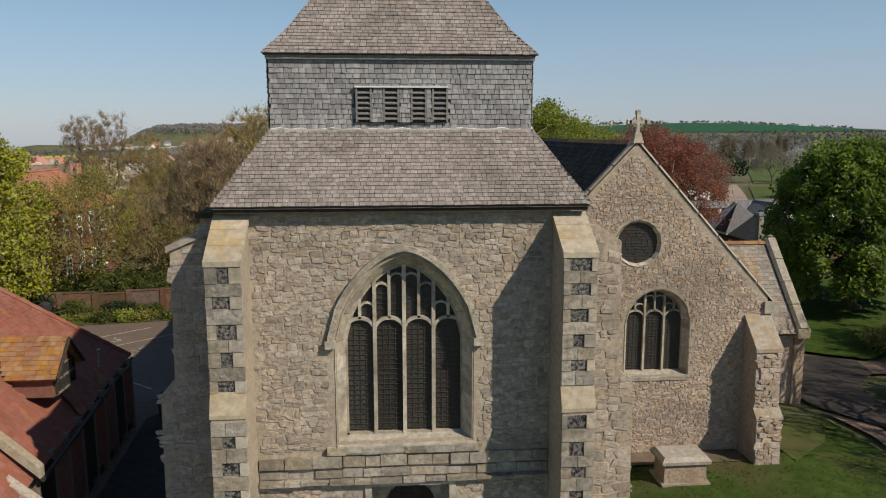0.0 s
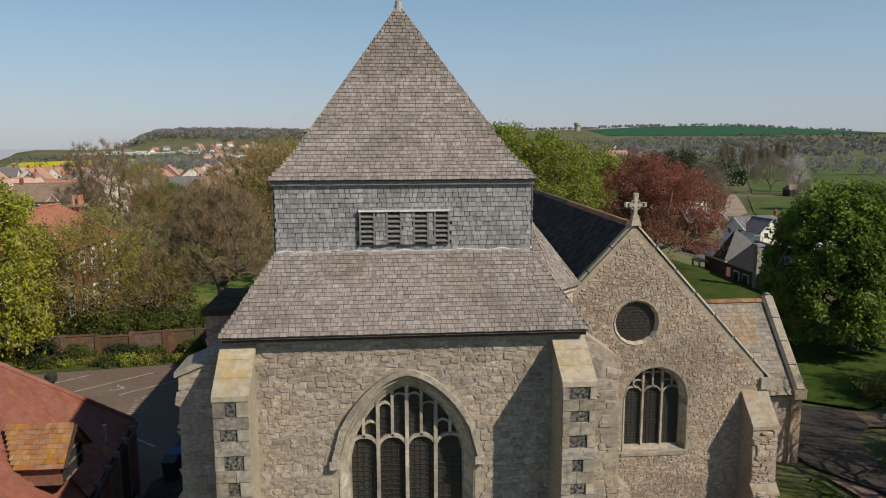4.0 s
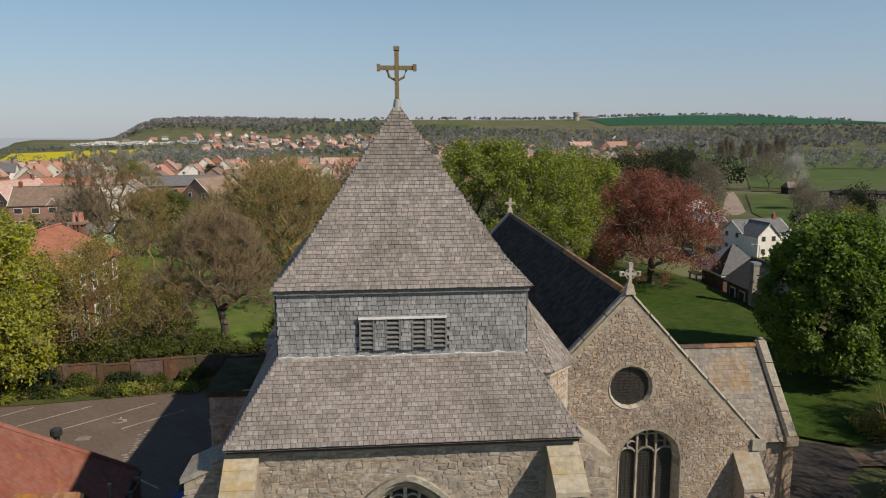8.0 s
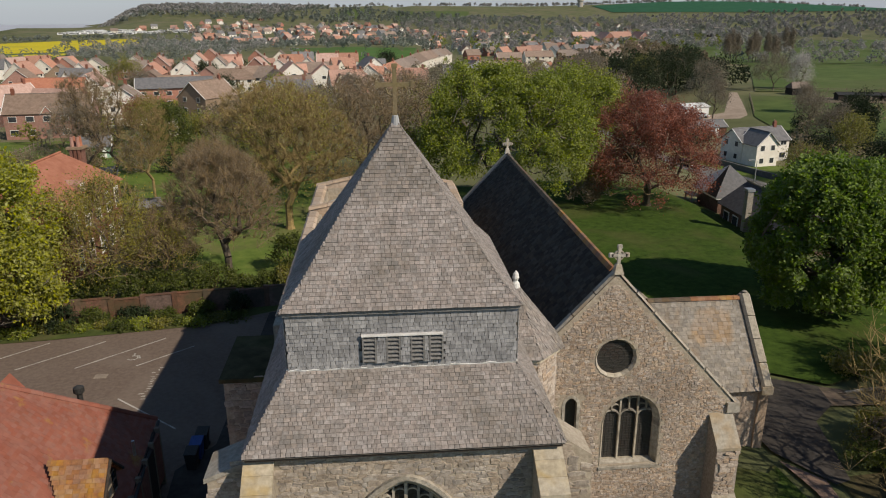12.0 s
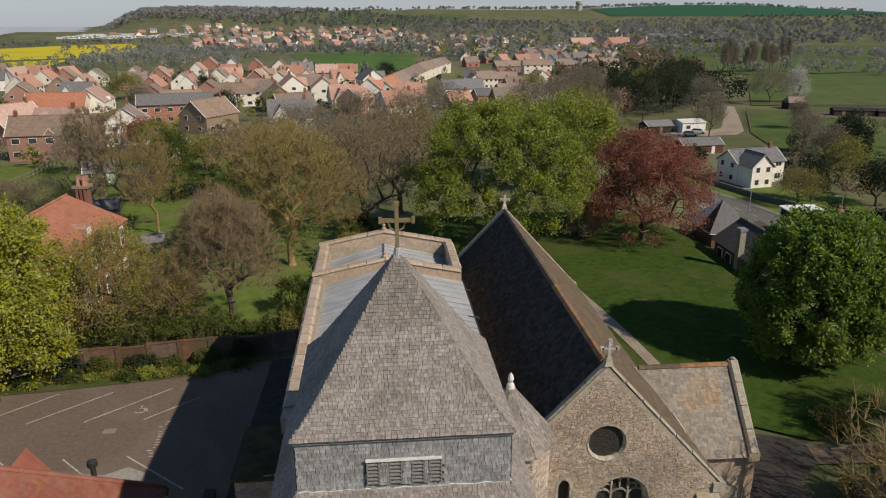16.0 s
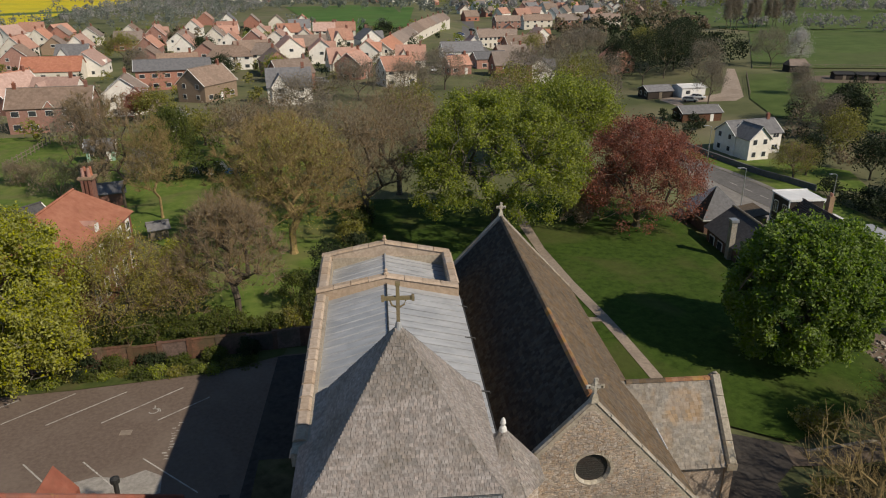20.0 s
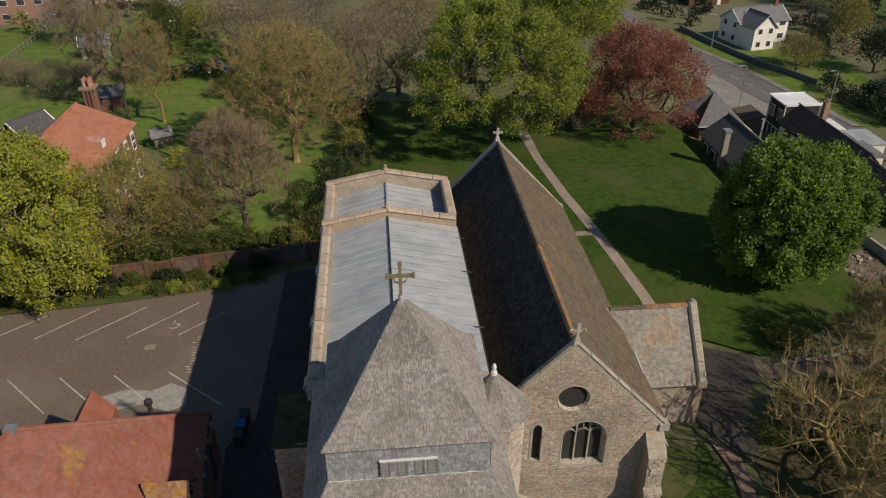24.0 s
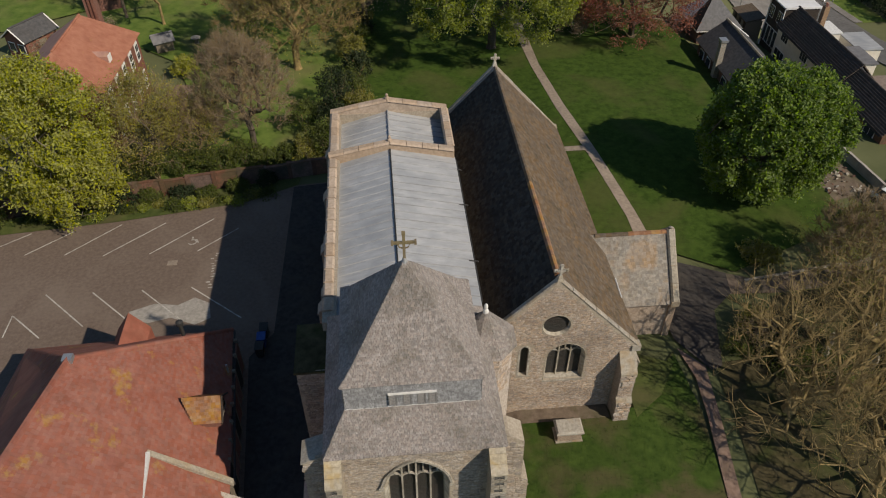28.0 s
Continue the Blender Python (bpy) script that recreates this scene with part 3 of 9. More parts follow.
def traceried_window(parent, name, place, c, half, sill, spring, apex, lights, head, bar, label):
    """A stone window of pointed lights under small upper lights, with leaded glass."""
    glass_ring = arch_ring(c, half, sill, spring, apex)
    stone_frame = part(name, strip(glass_ring + [glass_ring[0]], bar * 1.1, place, 0.2, 0.36), ASHLAR, parent, label)
    step = 2 * half / lights
    for k in range(1, lights):
        u = c - half + step * k
        part("mullion", strip([(u, sill), (u, arch_height(c, half, spring, apex, u) - 0.02)], bar, place, 0.2, 0.33), ASHLAR, stone_frame)
    for k in range(lights):
        u = c - half + step * (k + 0.5)
        top = head if arch_height(c, half, spring, apex, u - step * 0.35 if u < c else u + step * 0.35) > head + 0.15 else head
        pts = []
        for i in range(11):
            a = math.pi * (1 - i / 10)
            pts.append((u + step / 2 * math.cos(a), min(top - step * 0.42 + step * 0.52 * math.sin(a) ** 0.8, arch_height(c, half, spring, apex, u + step / 2 * math.cos(a)))))
        part("light_head", strip(pts, bar * 0.85, place, 0.17, 0.35), ASHLAR, stone_frame)
        # sub-mullion and paired upper lights
        ceil = arch_height(c, half, spring, apex, u)
        if ceil > top + 0.35:
            part("sub_mullion", strip([(u, top + step * 0.08), (u, ceil)], bar * 0.8, place, 0.16, 0.35), ASHLAR, stone_frame)
            for s in (-1, 1):
                uu = u + s * step / 4
                lid = arch_height(c, half, spring, apex, uu + s * step * 0.2 if (uu > c) == (s > 0) else uu)
                h = min(lid, ceil) - 0.12
                if h > top + 0.3:
                    arc = [(uu + step / 4 * math.cos(math.pi * (1 - i / 6)), h - 0.16 + 0.17 * math.sin(math.pi * i / 6)) for i in range(7)]
                    part("upper_head", strip(arc, bar * 0.55, place, 0.12, 0.37), ASHLAR, stone_frame)
    for k in range(lights):
        u0, u1 = c - half + step * k, c - half + step * (k + 1)
        top = [(u0 + (u1 - u0) * i / 6, arch_height(c, half, spring, apex, u0 + (u1 - u0) * i / 6)) for i in range(7)]
        bm = bmesh.new()
        bm.faces.new([bm.verts.new(place(u, v, 0.47)) for u, v in [(u0, sill), (u1, sill)] + top[::-1]])
        pane = part("glazing", bm, GLASS_DARK, stone_frame, "dark leaded glass behind a wire guard")
        # leading: saddle bars across and cames up
        v, bars = sill + 0.11, bmesh.new()
        while v < max(t[1] for t in top) - 0.1:
            span = [u for u in (u0, u0 + step * 0.25, u0 + step * 0.5, u0 + step * 0.75, u1) if arch_height(c, half, spring, apex, u) > v]
            if len(span) > 1:
                add_box(bars, place(span[0] + 0.03, v, 0.44), place(span[-1] - 0.03, v + 0.012, 0.452))
            v += 0.125
        for s in (0.3, 0.5, 0.7):
            u = u0 + step * s
            add_box(bars, place(u - 0.006, sill, 0.443), place(u + 0.006, arch_height(c, half, spring, apex, u), 0.455))
        part("leading", bars, LEADING, stone_frame)
    return stone_frame


WP = west(TW)
outer_ring = split_jamb(arch_ring(0.63, 1.64, 5.1, 7.6, 9.7), 7)
inner_ring = split_jamb(arch_ring(0.63, 1.41, 5.18, 7.6, 9.4), 7)
voussoirs(outer_ring, inner_ring, WP, -0.02, 0.36, tower, ASHLAR)
traceried_window(tower, "window", WP, 0.63, 1.41, 5.18, 7.6, 9.4, 4, 8.02, 0.09, "four-light pointed west window with stone tracery")
hood = arch_ring(0.63, 1.74, 7.62, 7.75, 9.84)
part("hood_mould", strip(hood, 0.13, WP, 0.16, -0.13), WORN_ASHLAR, tower, "worn arched hood moulding")
for s in (-1, 1):
    part("label_stop", box((0.63 + s * 1.74 - 0.12, TW - 0.16, 7.5), (0.63 + s * 1.74 + 0.12, TW + 0.02, 7.68)), ASHLAR, tower)
part("window_sill", prism([(-1.0, TW + 0.45, 5.2), (-1.0, TW - 0.1, 5.06), (-1.0, TW - 0.1, 4.9), (-1.0, TW + 0.45, 4.9)], (3.26, 0, 0)), ASHLAR, tower, "sloping dressed stone sill")
rng = random.Random(5)
for z0, z1, proud, x0, x1 in ((4.55, 4.83, 0.06, -2.85, 4.1), (4.28, 4.50, 0.0, -2.85, 4.1), (4.14, 4.26, 0.14, -2.85, 4.1), (4.86, 5.06, 0.05, -1.25, 2.5)):
    x = x0
    while x < x1 - 0.1:
        w = min(rng.uniform(0.35, 0.75), x1 - x)
        part("course_stone", box((x + 0.006, TW - 0.03 - proud - rng.uniform(-0.02, 0.04), z0), (x + w - 0.006 - rng.uniform(0, 0.02), TW + 0.05, z1 - rng.uniform(0, 0.05))), WORN_ASHLAR, tower, bevel=0.02)
        x += w
# west door, square frame round a low arch
door = part("door", box((0.05, TW + 0.62, -0.3), (1.43, TW + 0.7, 3.9)), TIMBER, tower, "dark plank door in a carved stone frame")
for k in range(7):
    part("door_plank", box((0.06 + k * 0.195, TW + 0.59, -0.3), (0.245 + k * 0.195, TW + 0.62, 3.9)), TIMBER, door)
DARCH = arch_ring(0.74, 0.62, -0.3, 3.35, 3.9, power=2.1)
part("door_frame", holed_wall([(-0.2, -0.3), (-0.2, 3.98), (1.68, 3.98), (1.68, -0.3)], [DARCH], west(TW + 0.3), 0.3), ASHLAR, tower, "carved spandrels over the door arch")
part("door_frame", strip([(-0.28, -0.3), (-0.28, 4.04), (1.76, 4.04), (1.76, -0.3)], 0.17, WP, 0.4, -0.06), ASHLAR, tower)
for s in (0.08, 1.40):
    part("carving", hull([(s + 0.17 * math.cos(a) * r, TW + 0.3 - 0.05 * (1 - r), 3.72 + 0.17 * math.sin(a) * r) for r in (1, 0.5) for a in np.linspace(0, 6.28, 9)[:-1]]), COPING, tower)


def buttress(parent, x0, x1, y_wall, y_face, top, front_top, off_hi, off_lo, extra, label):
    """A stepped buttress that stands out to the west."""
    ring = [(x0, y_wall, -0.4), (x0, y_wall, top), (x0, y_face, front_top), (x0, y_face, off_hi), (x0, y_face - extra, off_lo), (x0, y_face - extra, -0.4)]
    b = part("buttress", prism(ring, (x1 - x0, 0, 0)), MORTAR, parent, label)
    slope = [(x0 - 0.04, y_wall, top + 0.03), (x0 - 0.04, y_face - 0.06, front_top + 0.0), (x0 - 0.04, y_face - 0.06, front_top - 0.12), (x0 - 0.04, y_wall, top - 0.1)]
    n = 3
    for k in range(n):
        a, c = k / n, (k + 1) / n - 0.01
        q = [tuple(Vector(slope[i]).lerp(Vector(slope[j]), t)) for i, j, t in ((0, 1, a), (0, 1, c), (3, 2, c), (3, 2, a))]
        part("weathering", prism(q, (x1 - x0 + 0.08, 0, 0)), LICHEN_STONE, b, "sloping capstone with yellow lichen")
    q = [(x0 - 0.03, y_face - 0.02, off_hi + 0.06), (x0 - 0.03, y_face - extra - 0.03, off_lo + 0.04), (x0 - 0.03, y_face - extra - 0.03, off_lo - 0.05), (x0 - 0.03, y_face - 0.02, off_hi - 0.1)]
    part("weathering", prism(q, (x1 - x0 + 0.06, 0, 0)), LICHEN_STONE, b)
    # chequer of ashlar and flint on the face
    r = random.Random(int(x0 * 100))
    z, row = front_top - 0.13, 0
    while z > 0.2:
        h = r.uniform(0.26, 0.36)
        if off_lo - 0.1 < z < off_hi + 0.2:
            z = off_lo - 0.12
            continue
        y = y_face if z - h > off_hi - 0.1 else y_face - extra
        w = x1 - x0
        d = 0.035 + r.uniform(0, 0.02)
        if row % 2:
            cuts = (0, r.uniform(0.4, 0.6), 1) if r.random() < 0.5 else (0, 1)
            for a, c in zip(cuts, cuts[1:]):
                part("block", box((x0 - 0.02 + (w + 0.04) * a + 0.006, y - d, z - h + 0.01), (x0 - 0.02 + (w + 0.04) * c - 0.006, y + 0.06, z - 0.006)), WORN_ASHLAR, b, bevel=0.03)
        else:
            f0, f1 = r.uniform(0.14, 0.34), r.uniform(0.66, 0.84)
            part("block", box((x0 - 0.02, y - d, z - h + 0.01), (x0 + w * f0, y + 0.06, z - 0.006)), WORN_ASHLAR, b, bevel=0.03)
            part("block", box((x0 + w * f1, y - d, z - h + 0.01), (x1 + 0.02, y + 0.06, z - 0.006)), ASHLAR, b, bevel=0.03)
            part("flint_panel", box((x0 + w * f0 + 0.01, y - 0.012, z - h + 0.012), (x0 + w * f1 - 0.01, y + 0.03, z - 0.01)), FLINT, b, "panel of knapped black flint")
        z -= h
        row += 1
    return b


buttress(tower, -3.60, -2.88, TW, 16.88, 10.62, 9.78, 6.85, 6.4, 0.16, "buttress faced in limestone and flint chequer")
buttress(tower, 4.12, 4.84, TW, 16.88, 10.62, 9.86, 6.75, 6.3, 0.16, "buttress faced in limestone and flint chequer")
# buttresses to the north and south of the front corners
nb = part("buttress", prism([(-3.2, 18.35, -0.4), (-3.2, 18.35, 10.5), (-4.72, 18.35, 9.85), (-4.78, 18.35, 6.6), (-5.12, 18.35, 6.35), (-5.22, 18.35, -0.4)], (0, 1.15, 0)), MORTAR, tower, "stepped north buttress of rough stone")
part("weathering", prism([(-3.2, 18.28, 10.56), (-4.8, 18.28, 9.9), (-4.8, 18.28, 9.76), (-3.2, 18.28, 10.42)], (0, 1.29, 0)), COPING, nb)
sb = part("buttress", prism([(4.5, 18.55, -0.4), (4.5, 18.55, 10.5), (5.2, 18.55, 10.38), (5.95, 18.55, 9.85), (6.02, 18.55, 6.55), (6.38, 18.55, 6.25), (6.45, 18.55, -0.4)], (0, 1.2, 0)), MORTAR, tower, "stepped south buttress of rough stone")

# roofs: boards under the shingles, belfry box, pyramid
E0, E1 = (-3.62, 4.92), (17.72, 26.7)
B0, B1 = (-2.48, 3.80), (19.25, 25.25)
P0, P1 = (-2.58, 3.90), (19.08, 25.42)
EZ, BZ, PZ, TOP = 10.83, 12.52, 14.28, Vector((0.65, 22.25, 18.85))


def frustum(x, y, z, x2, y2, z2):
    low = [(x[0], y[0], z), (x[1], y[0], z), (x[1], y[1], z), (x[0], y[1], z)]
    high = [(x2[0], y2[0], z2), (x2[1], y2[0], z2), (x2[1], y2[1], z2), (x2[0], y2[1], z2)]
    return hull(low + high)


skirt = part("roof", frustum(E0, E1, EZ - 0.04, (B0[0], B0[1]), (B1[0], B1[1]), BZ - 0.04), SHINGLE_BACK, tower, "shingled skirt roof")
part("eaves_board", box((E0[0] + 0.06, E1[0] + 0.06, EZ - 0.14), (E0[1] - 0.06, E1[1] - 0.06, EZ - 0.04)), TIMBER, tower)
belfry = part("belfry", box((B0[0], B1[0], BZ - 0.2), (B0[1], B1[1], PZ)), SHINGLE_BACK, tower, "belfry hung with silvery shingles")
part("eaves_board", box((P0[0] + 0.05, P1[0] + 0.05, PZ - 0.11), (P0[1] - 0.05, P1[1] - 0.05, PZ - 0.01)), SLAT_GREY, tower)
SZ = PZ + 0.6
S2X, S2Y = (TOP.x - 2.68, TOP.x + 2.68), (TOP.y - 2.64, TOP.y + 2.64)
spire_bm = bmesh.new()
base = [spire_bm.verts.new(p) for p in ((P0[0], P1[0], PZ), (P0[1], P1[0], PZ), (P0[1], P1[1], PZ), (P0[0], P1[1], PZ))]
waist = [spire_bm.verts.new(p) for p in ((S2X[0], S2Y[0], SZ), (S2X[1], S2Y[0], SZ), (S2X[1], S2Y[1], SZ), (S2X[0], S2Y[1], SZ))]
tip = spire_bm.verts.new(TOP)
spire_bm.faces.new(base[::-1])
for k in range(4):
    spire_bm.faces.new((base[k], base[(k + 1) % 4], waist[(k + 1) % 4], waist[k]))
    spire_bm.faces.new((waist[k], waist[(k + 1) % 4], tip))
spire = part("spire", spire_bm, SHINGLE_BACK, tower, "low pyramid roof of oak shingles")
part("apex_cap", tube([(0.65, 22.25, 18.6), (0.65, 22.25, 18.8), (0.65, 22.25, 18.98), (0.65, 22.25, 19.05)], [0.17, 0.12, 0.09, 0.03], 10), LEAD, tower, "grey lead cap")
r = random.Random(8)
for (xa, ya), (xb, yb) in (((B0[0], B1[0]), (B0[1], B1[0])), ((B0[1], B1[0]), (B0[1], B1[1])), ((B0[0], B1[0]), (B0[0], B1[1]))):
    pts = [(xa + (xb - xa) * k / 26, ya + (yb - ya) * k / 26, BZ + 0.03 + r.uniform(-0.02, 0.025)) for k in range(27)]
    part("flashing", tube(pts, 0.055, 6), FLASHING, tower, "lumpy white mortar flashing")

# belfry louvres
part("louvre_head", box((-0.47, 19.09, 13.52), (1.75, 19.26, 13.555)), FLASHING, belfry)
LOUVRES = (-0.41, 0.24, 0.90, 1.41)
for k, x0 in enumerate(LOUVRES):
    lv = part("louvre", box((x0, 19.2, 12.74), (x0 + 0.30, 19.24, 13.52)), IRON, belfry, "louvred bell opening")
    for s in (-0.04, 0.30):
        part("louvre_frame", box((x0 + s, 19.12, 12.72), (x0 + s + 0.045, 19.24, 13.52)), SLAT_GREY, lv)
    for j in range(6):
        z = 12.79 + j * 0.122
        part("slat", prism([(x0 + 0.005, 19.2, z + 0.05), (x0 + 0.005, 19.11, z), (x0 + 0.005, 19.115, z - 0.024), (x0 + 0.005, 19.205, z + 0.026)], (0.29, 0, 0)), SLAT_GREY, lv)
    if k < 3:
        part("mullion_board", box((x0 + 0.345, 19.19, 12.72), (LOUVRES[k + 1] - 0.04, 19.24, 13.52)), SHINGLE_BACK, belfry)

# cross on the tower: weathered timber with braces
cross = thing("roof_cross", (0.65, 22.25, 18.95), "tall weathered timber cross with curved braces on the spire", "cross")
part("shaft", box((0.59, 22.19, 18.95), (0.71, 22.31, 20.4)), CROSS_OAK, cross, bevel=0.015)
part("arm", box((0.17, 22.2, 19.8), (1.13, 22.3, 19.92)), CROSS_OAK, cross, bevel=0.015)
for s in (-1, 1):
    part("brace", tube([(0.65 + s * 0.05, 22.25, 19.53), (0.65 + s * 0.2, 22.25, 19.61), (0.65 + s * 0.27, 22.25, 19.81)], 0.035, 6), CROSS_OAK, cross)
    part("arm_end", box((0.65 + s * 0.5 - 0.05, 22.17, 19.77), (0.65 + s * 0.5 + 0.05, 22.33, 19.96)), CROSS_OAK, cross, bevel=0.02)
part("shaft_end", box((0.57, 22.17, 20.33), (0.73, 22.33, 20.44)), CROSS_OAK, cross, bevel=0.02)

# ---- stair turret ----
turret = thing("stair_turret", (4.78, 24.65, -0.3), "octagonal ragstone stair turret with shingled cone roof", "turret")
TC = Vector((4.78, 24.65, 0))


def octagon(rad, z, turn=0.3927):
    return [(TC.x + rad * math.cos(turn + k * math.pi / 4), TC.y + rad * math.sin(turn + k * math.pi / 4), z) for k in range(8)]


part("wall", prism(octagon(1.56, -0.4), (0, 0, 11.0)), NAVE_STONE, turret)
part("cornice", prism(octagon(1.66, 10.42), (0, 0, 0.18)), ASHLAR, turret)
tb = bmesh.new()
ring = [tb.verts.new(p) for p in octagon(1.78, 10.6)]
tt = tb.verts.new((TC.x, TC.y, 12.78))
tb.faces.new(ring[::-1])
for k in range(8):
    tb.faces.new((ring[k], ring[(k + 1) % 8], tt))
turret_roof = part("roof", tb, SHINGLE_BACK, turret)
part("finial", tube([(TC.x, TC.y, 12.6), (TC.x, TC.y, 12.8), (TC.x, TC.y, 12.88), (TC.x, TC.y, 13.0), (TC.x, TC.y, 13.16), (TC.x, TC.y, 13.26)], [0.17, 0.14, 0.07, 0.12, 0.09, 0.02], 10), FLASHING, turret, "white lead finial")

# ---- north nave with lead roof ----
north = thing("north_nave", (0.4, 37, -0.3), "north nave with low lead roof behind stone parapets", "church nave")
part("wall", box((-3.95, 26.4, -0.4), (-3.2, 48.4, 10.75)), MORTAR, north, "north wall of ragstone")
part("wall", box((-3.2, 47.7, -0.4), (4.9, 48.4, 10.9)), MORTAR, north)
part("wall", box((4.55, 27.2, -0.4), (5.0, 48.4, 10.2)), MORTAR, north)
part("wall", prism([(-3.95, 41.95, 9.8), (4.95, 41.95, 9.8), (4.95, 41.95, 11.0), (0.4, 41.95, 11.85), (-3.95, 41.95, 11.0)], (0, 0.5, 0)), COPING_WARM, north, "cross parapet between nave and chancel")
part("wall", prism([(-3.95, 47.75, 9.8), (4.95, 47.75, 9.8), (4.95, 47.75, 11.0), (0.4, 47.75, 11.9), (-3.95, 47.75, 11.0)], (0, 0.5, 0)), COPING_WARM, north, "east parapet of the chancel")
part("wall", box((4.45, 42.4, 9.8), (4.95, 47.8, 11.02)), MORTAR, north, "south parapet of the chancel")


def coping(a, b, half, thick, mat, parent, seed, across=(0, 1, 0)):
    """A row of capping stones along a line."""
    a, b, n = Vector(a), Vector(b), Vector(across).normalized()
    count, r = max(2, round((b - a).length / 1.15)), random.Random(seed)
    up = (b - a).normalized().cross(n).normalized()
    up = up if up.z > 0 else -up
    for k in range(count):
        p, q = a.lerp(b, k / count + 0.004), a.lerp(b, (k + 1) / count - 0.004)
        lift = up * r.uniform(0, 0.015)
        ring = [p - n * half + lift, p + n * half + lift, p + n * half * 0.6 + up * thick + lift, p - n * half * 0.6 + up * thick + lift]
        part("coping_stone", prism(ring, q - p), mat, parent)


for y in (42.2, 48.0):
    coping((-3.95, y, 11.0), (0.4, y, 11.87), 0.34, 0.12, COPING_WARM, north, 1)
    coping((0.4, y, 11.87), (4.95, y, 11.0), 0.34, 0.12, COPING_WARM, north, 2)
    part("ridge_stone", tube([(0.4, y, 11.85), (0.4, y, 12.1), (0.4, y, 12.16), (0.4, y, 12.32), (0.4, y, 12.42)], [0.2, 0.17, 0.09, 0.12, 0.02], 8), COPING_WARM, north)
coping((-3.66, 27.2, 10.75), (-3.66, 41.9, 10.85), 0.32, 0.12, COPING_WARM, north, 3, (1, 0, 0))
coping((-3.6, 42.5, 11.0), (-3.6, 47.7, 11.0), 0.36, 0.14, COPING_WARM, north, 4, (1, 0, 0))
coping((4.7, 42.5, 11.02), (4.7, 47.7, 11.02), 0.34, 0.13, COPING_WARM, north, 5, (1, 0, 0))
nave_lead = part("roof", prism([(-3.2, 26.3, 10.2), (-3.2, 26.3, 10.42), (0.4, 26.3, 11.42), (5.02, 26.3, 10.36), (5.02, 26.3, 10.2)], (0, 15.8, 0)), LEAD, north, "low-pitched lead roof")
chancel_lead = part("roof", prism([(-3.2, 42.4, 9.7), (-3.2, 42.4, 10.05), (0.4, 42.4, 11.05), (4.5, 42.4, 10.05), (4.5, 42.4, 9.7)], (0, 5.4, 0)), LEAD, north, "sunken lead roof of the chancel")
part("ridge_roll", tube([(0.4, 26.5, 11.47), (0.4, 41.9, 11.47)], 0.05, 8), IRON, north, "dark ridge roll")
part("ridge_roll", tube([(0.4, 42.5, 11.1), (0.4, 47.7, 11.1)], 0.07, 8), LEAD, north)
r = random.Random(12)
y = 27.2
while y < 41.5:
    for x0, z0, x1, z1 in ((0.45, 11.45, -3.15, 10.45), (0.45, 11.45, 4.98, 10.4)):
        part("lead_roll", tube([(x0, y, z0), (x1, y, z1)], 0.028, 6), LEAD, north)
    y += 0.78
y = 42.9
while y < 47.6:
    for x0, z0, x1, z1 in ((0.45, 11.08, -3.15, 10.08), (0.45, 11.08, 4.45, 10.08)):
        part("lead_roll", tube([(x0, y, z0), (x1, y, z1)], 0.045, 6), LEAD, north)
    y += 0.72
# north wall buttresses and low annex against the tower
for y in (30.5, 36.0, 41.8, 47.3):
    b = part("buttress", prism([(-3.9, y - 0.4, -0.4), (-3.9, y - 0.4, 8.6), (-4.6, y - 0.4, 7.6), (-4.7, y - 0.4, 4.2), (-5.1, y - 0.4, 3.6), (-5.15, y - 0.4, -0.4)], (0, 0.8, 0)), MORTAR, north)
    part("weathering", prism([(-3.9, y - 0.45, 8.7), (-4.68, y - 0.45, 7.6), (-4.68, y - 0.45, 7.5), (-3.9, y - 0.45, 8.5)], (0, 0.9, 0)), COPING, b)
for y in (33.2, 38.9, 44.6):
    w = part("window", box((-3.99, y - 0.9, 3.2), (-3.93, y + 0.9, 7.0)), GLASS_DARK, north, "tall dark leaded window")
    part("window_frame", strip(arch_ring(y, 0.95, 3.2, 6.0, 7.3) + [(y - 0.95, 3.2)], 0.16, lambda u, v, q: (-4.0 + q, u, v), 0.12), ASHLAR, w)
annex = part("annex", box((-5.3, 23.65, -0.4), (-3.2, 26.9, 9.95)), MORTAR, north, "tall rough stone block beside the tower")
# top takes the litter colour to deepen the shade on it
part("annex_roof", box((-5.42, 23.55, 9.95), (-3.15, 27.0, 10.1)), LITTER, annex, "flat mossy top, darkened for the shade it lies in")

# ---- south nave ----
south = thing("south_nave", (9.3, 39.5, -0.3), "south nave of warm ragstone with steep tiled roof", "church nave")
NW = 27.05
NP = west(NW)
NWIN = arch_ring(10.33, 1.22, 3.42, 5.5, 6.72, power=1.9)
ROUND = [(9.47 + 0.84 * math.cos(a), 8.47 + 0.84 * math.sin(a)) for a in np.linspace(0, 6.2832, 25)[:-1]]
SLIT = arch_ring(7.72, 0.27, 4.0, 6.45, 6.72)
gable = [(5.1, -0.4), (14.55, -0.4), (14.55, 6.4), (9.27, 12.1), (5.1, 7.65)]
part("wall", holed_wall(gable, [NWIN, ROUND, SLIT], NP, 0.85), MORTAR, south, "west gable of random ragstone")
part("wall", box((13.75, NW + 0.85, -0.4), (14.55, 52.3, 6.35)), NAVE_STONE, south)
part("wall", prism([(5.1, 51.5, -0.4), (14.55, 51.5, -0.4), (14.55, 51.5, 6.4), (9.27, 51.5, 12.25), (5.1, 51.5, 7.75)], (0, 0.8, 0)), NAVE_STONE, south, "east gable of ragstone")
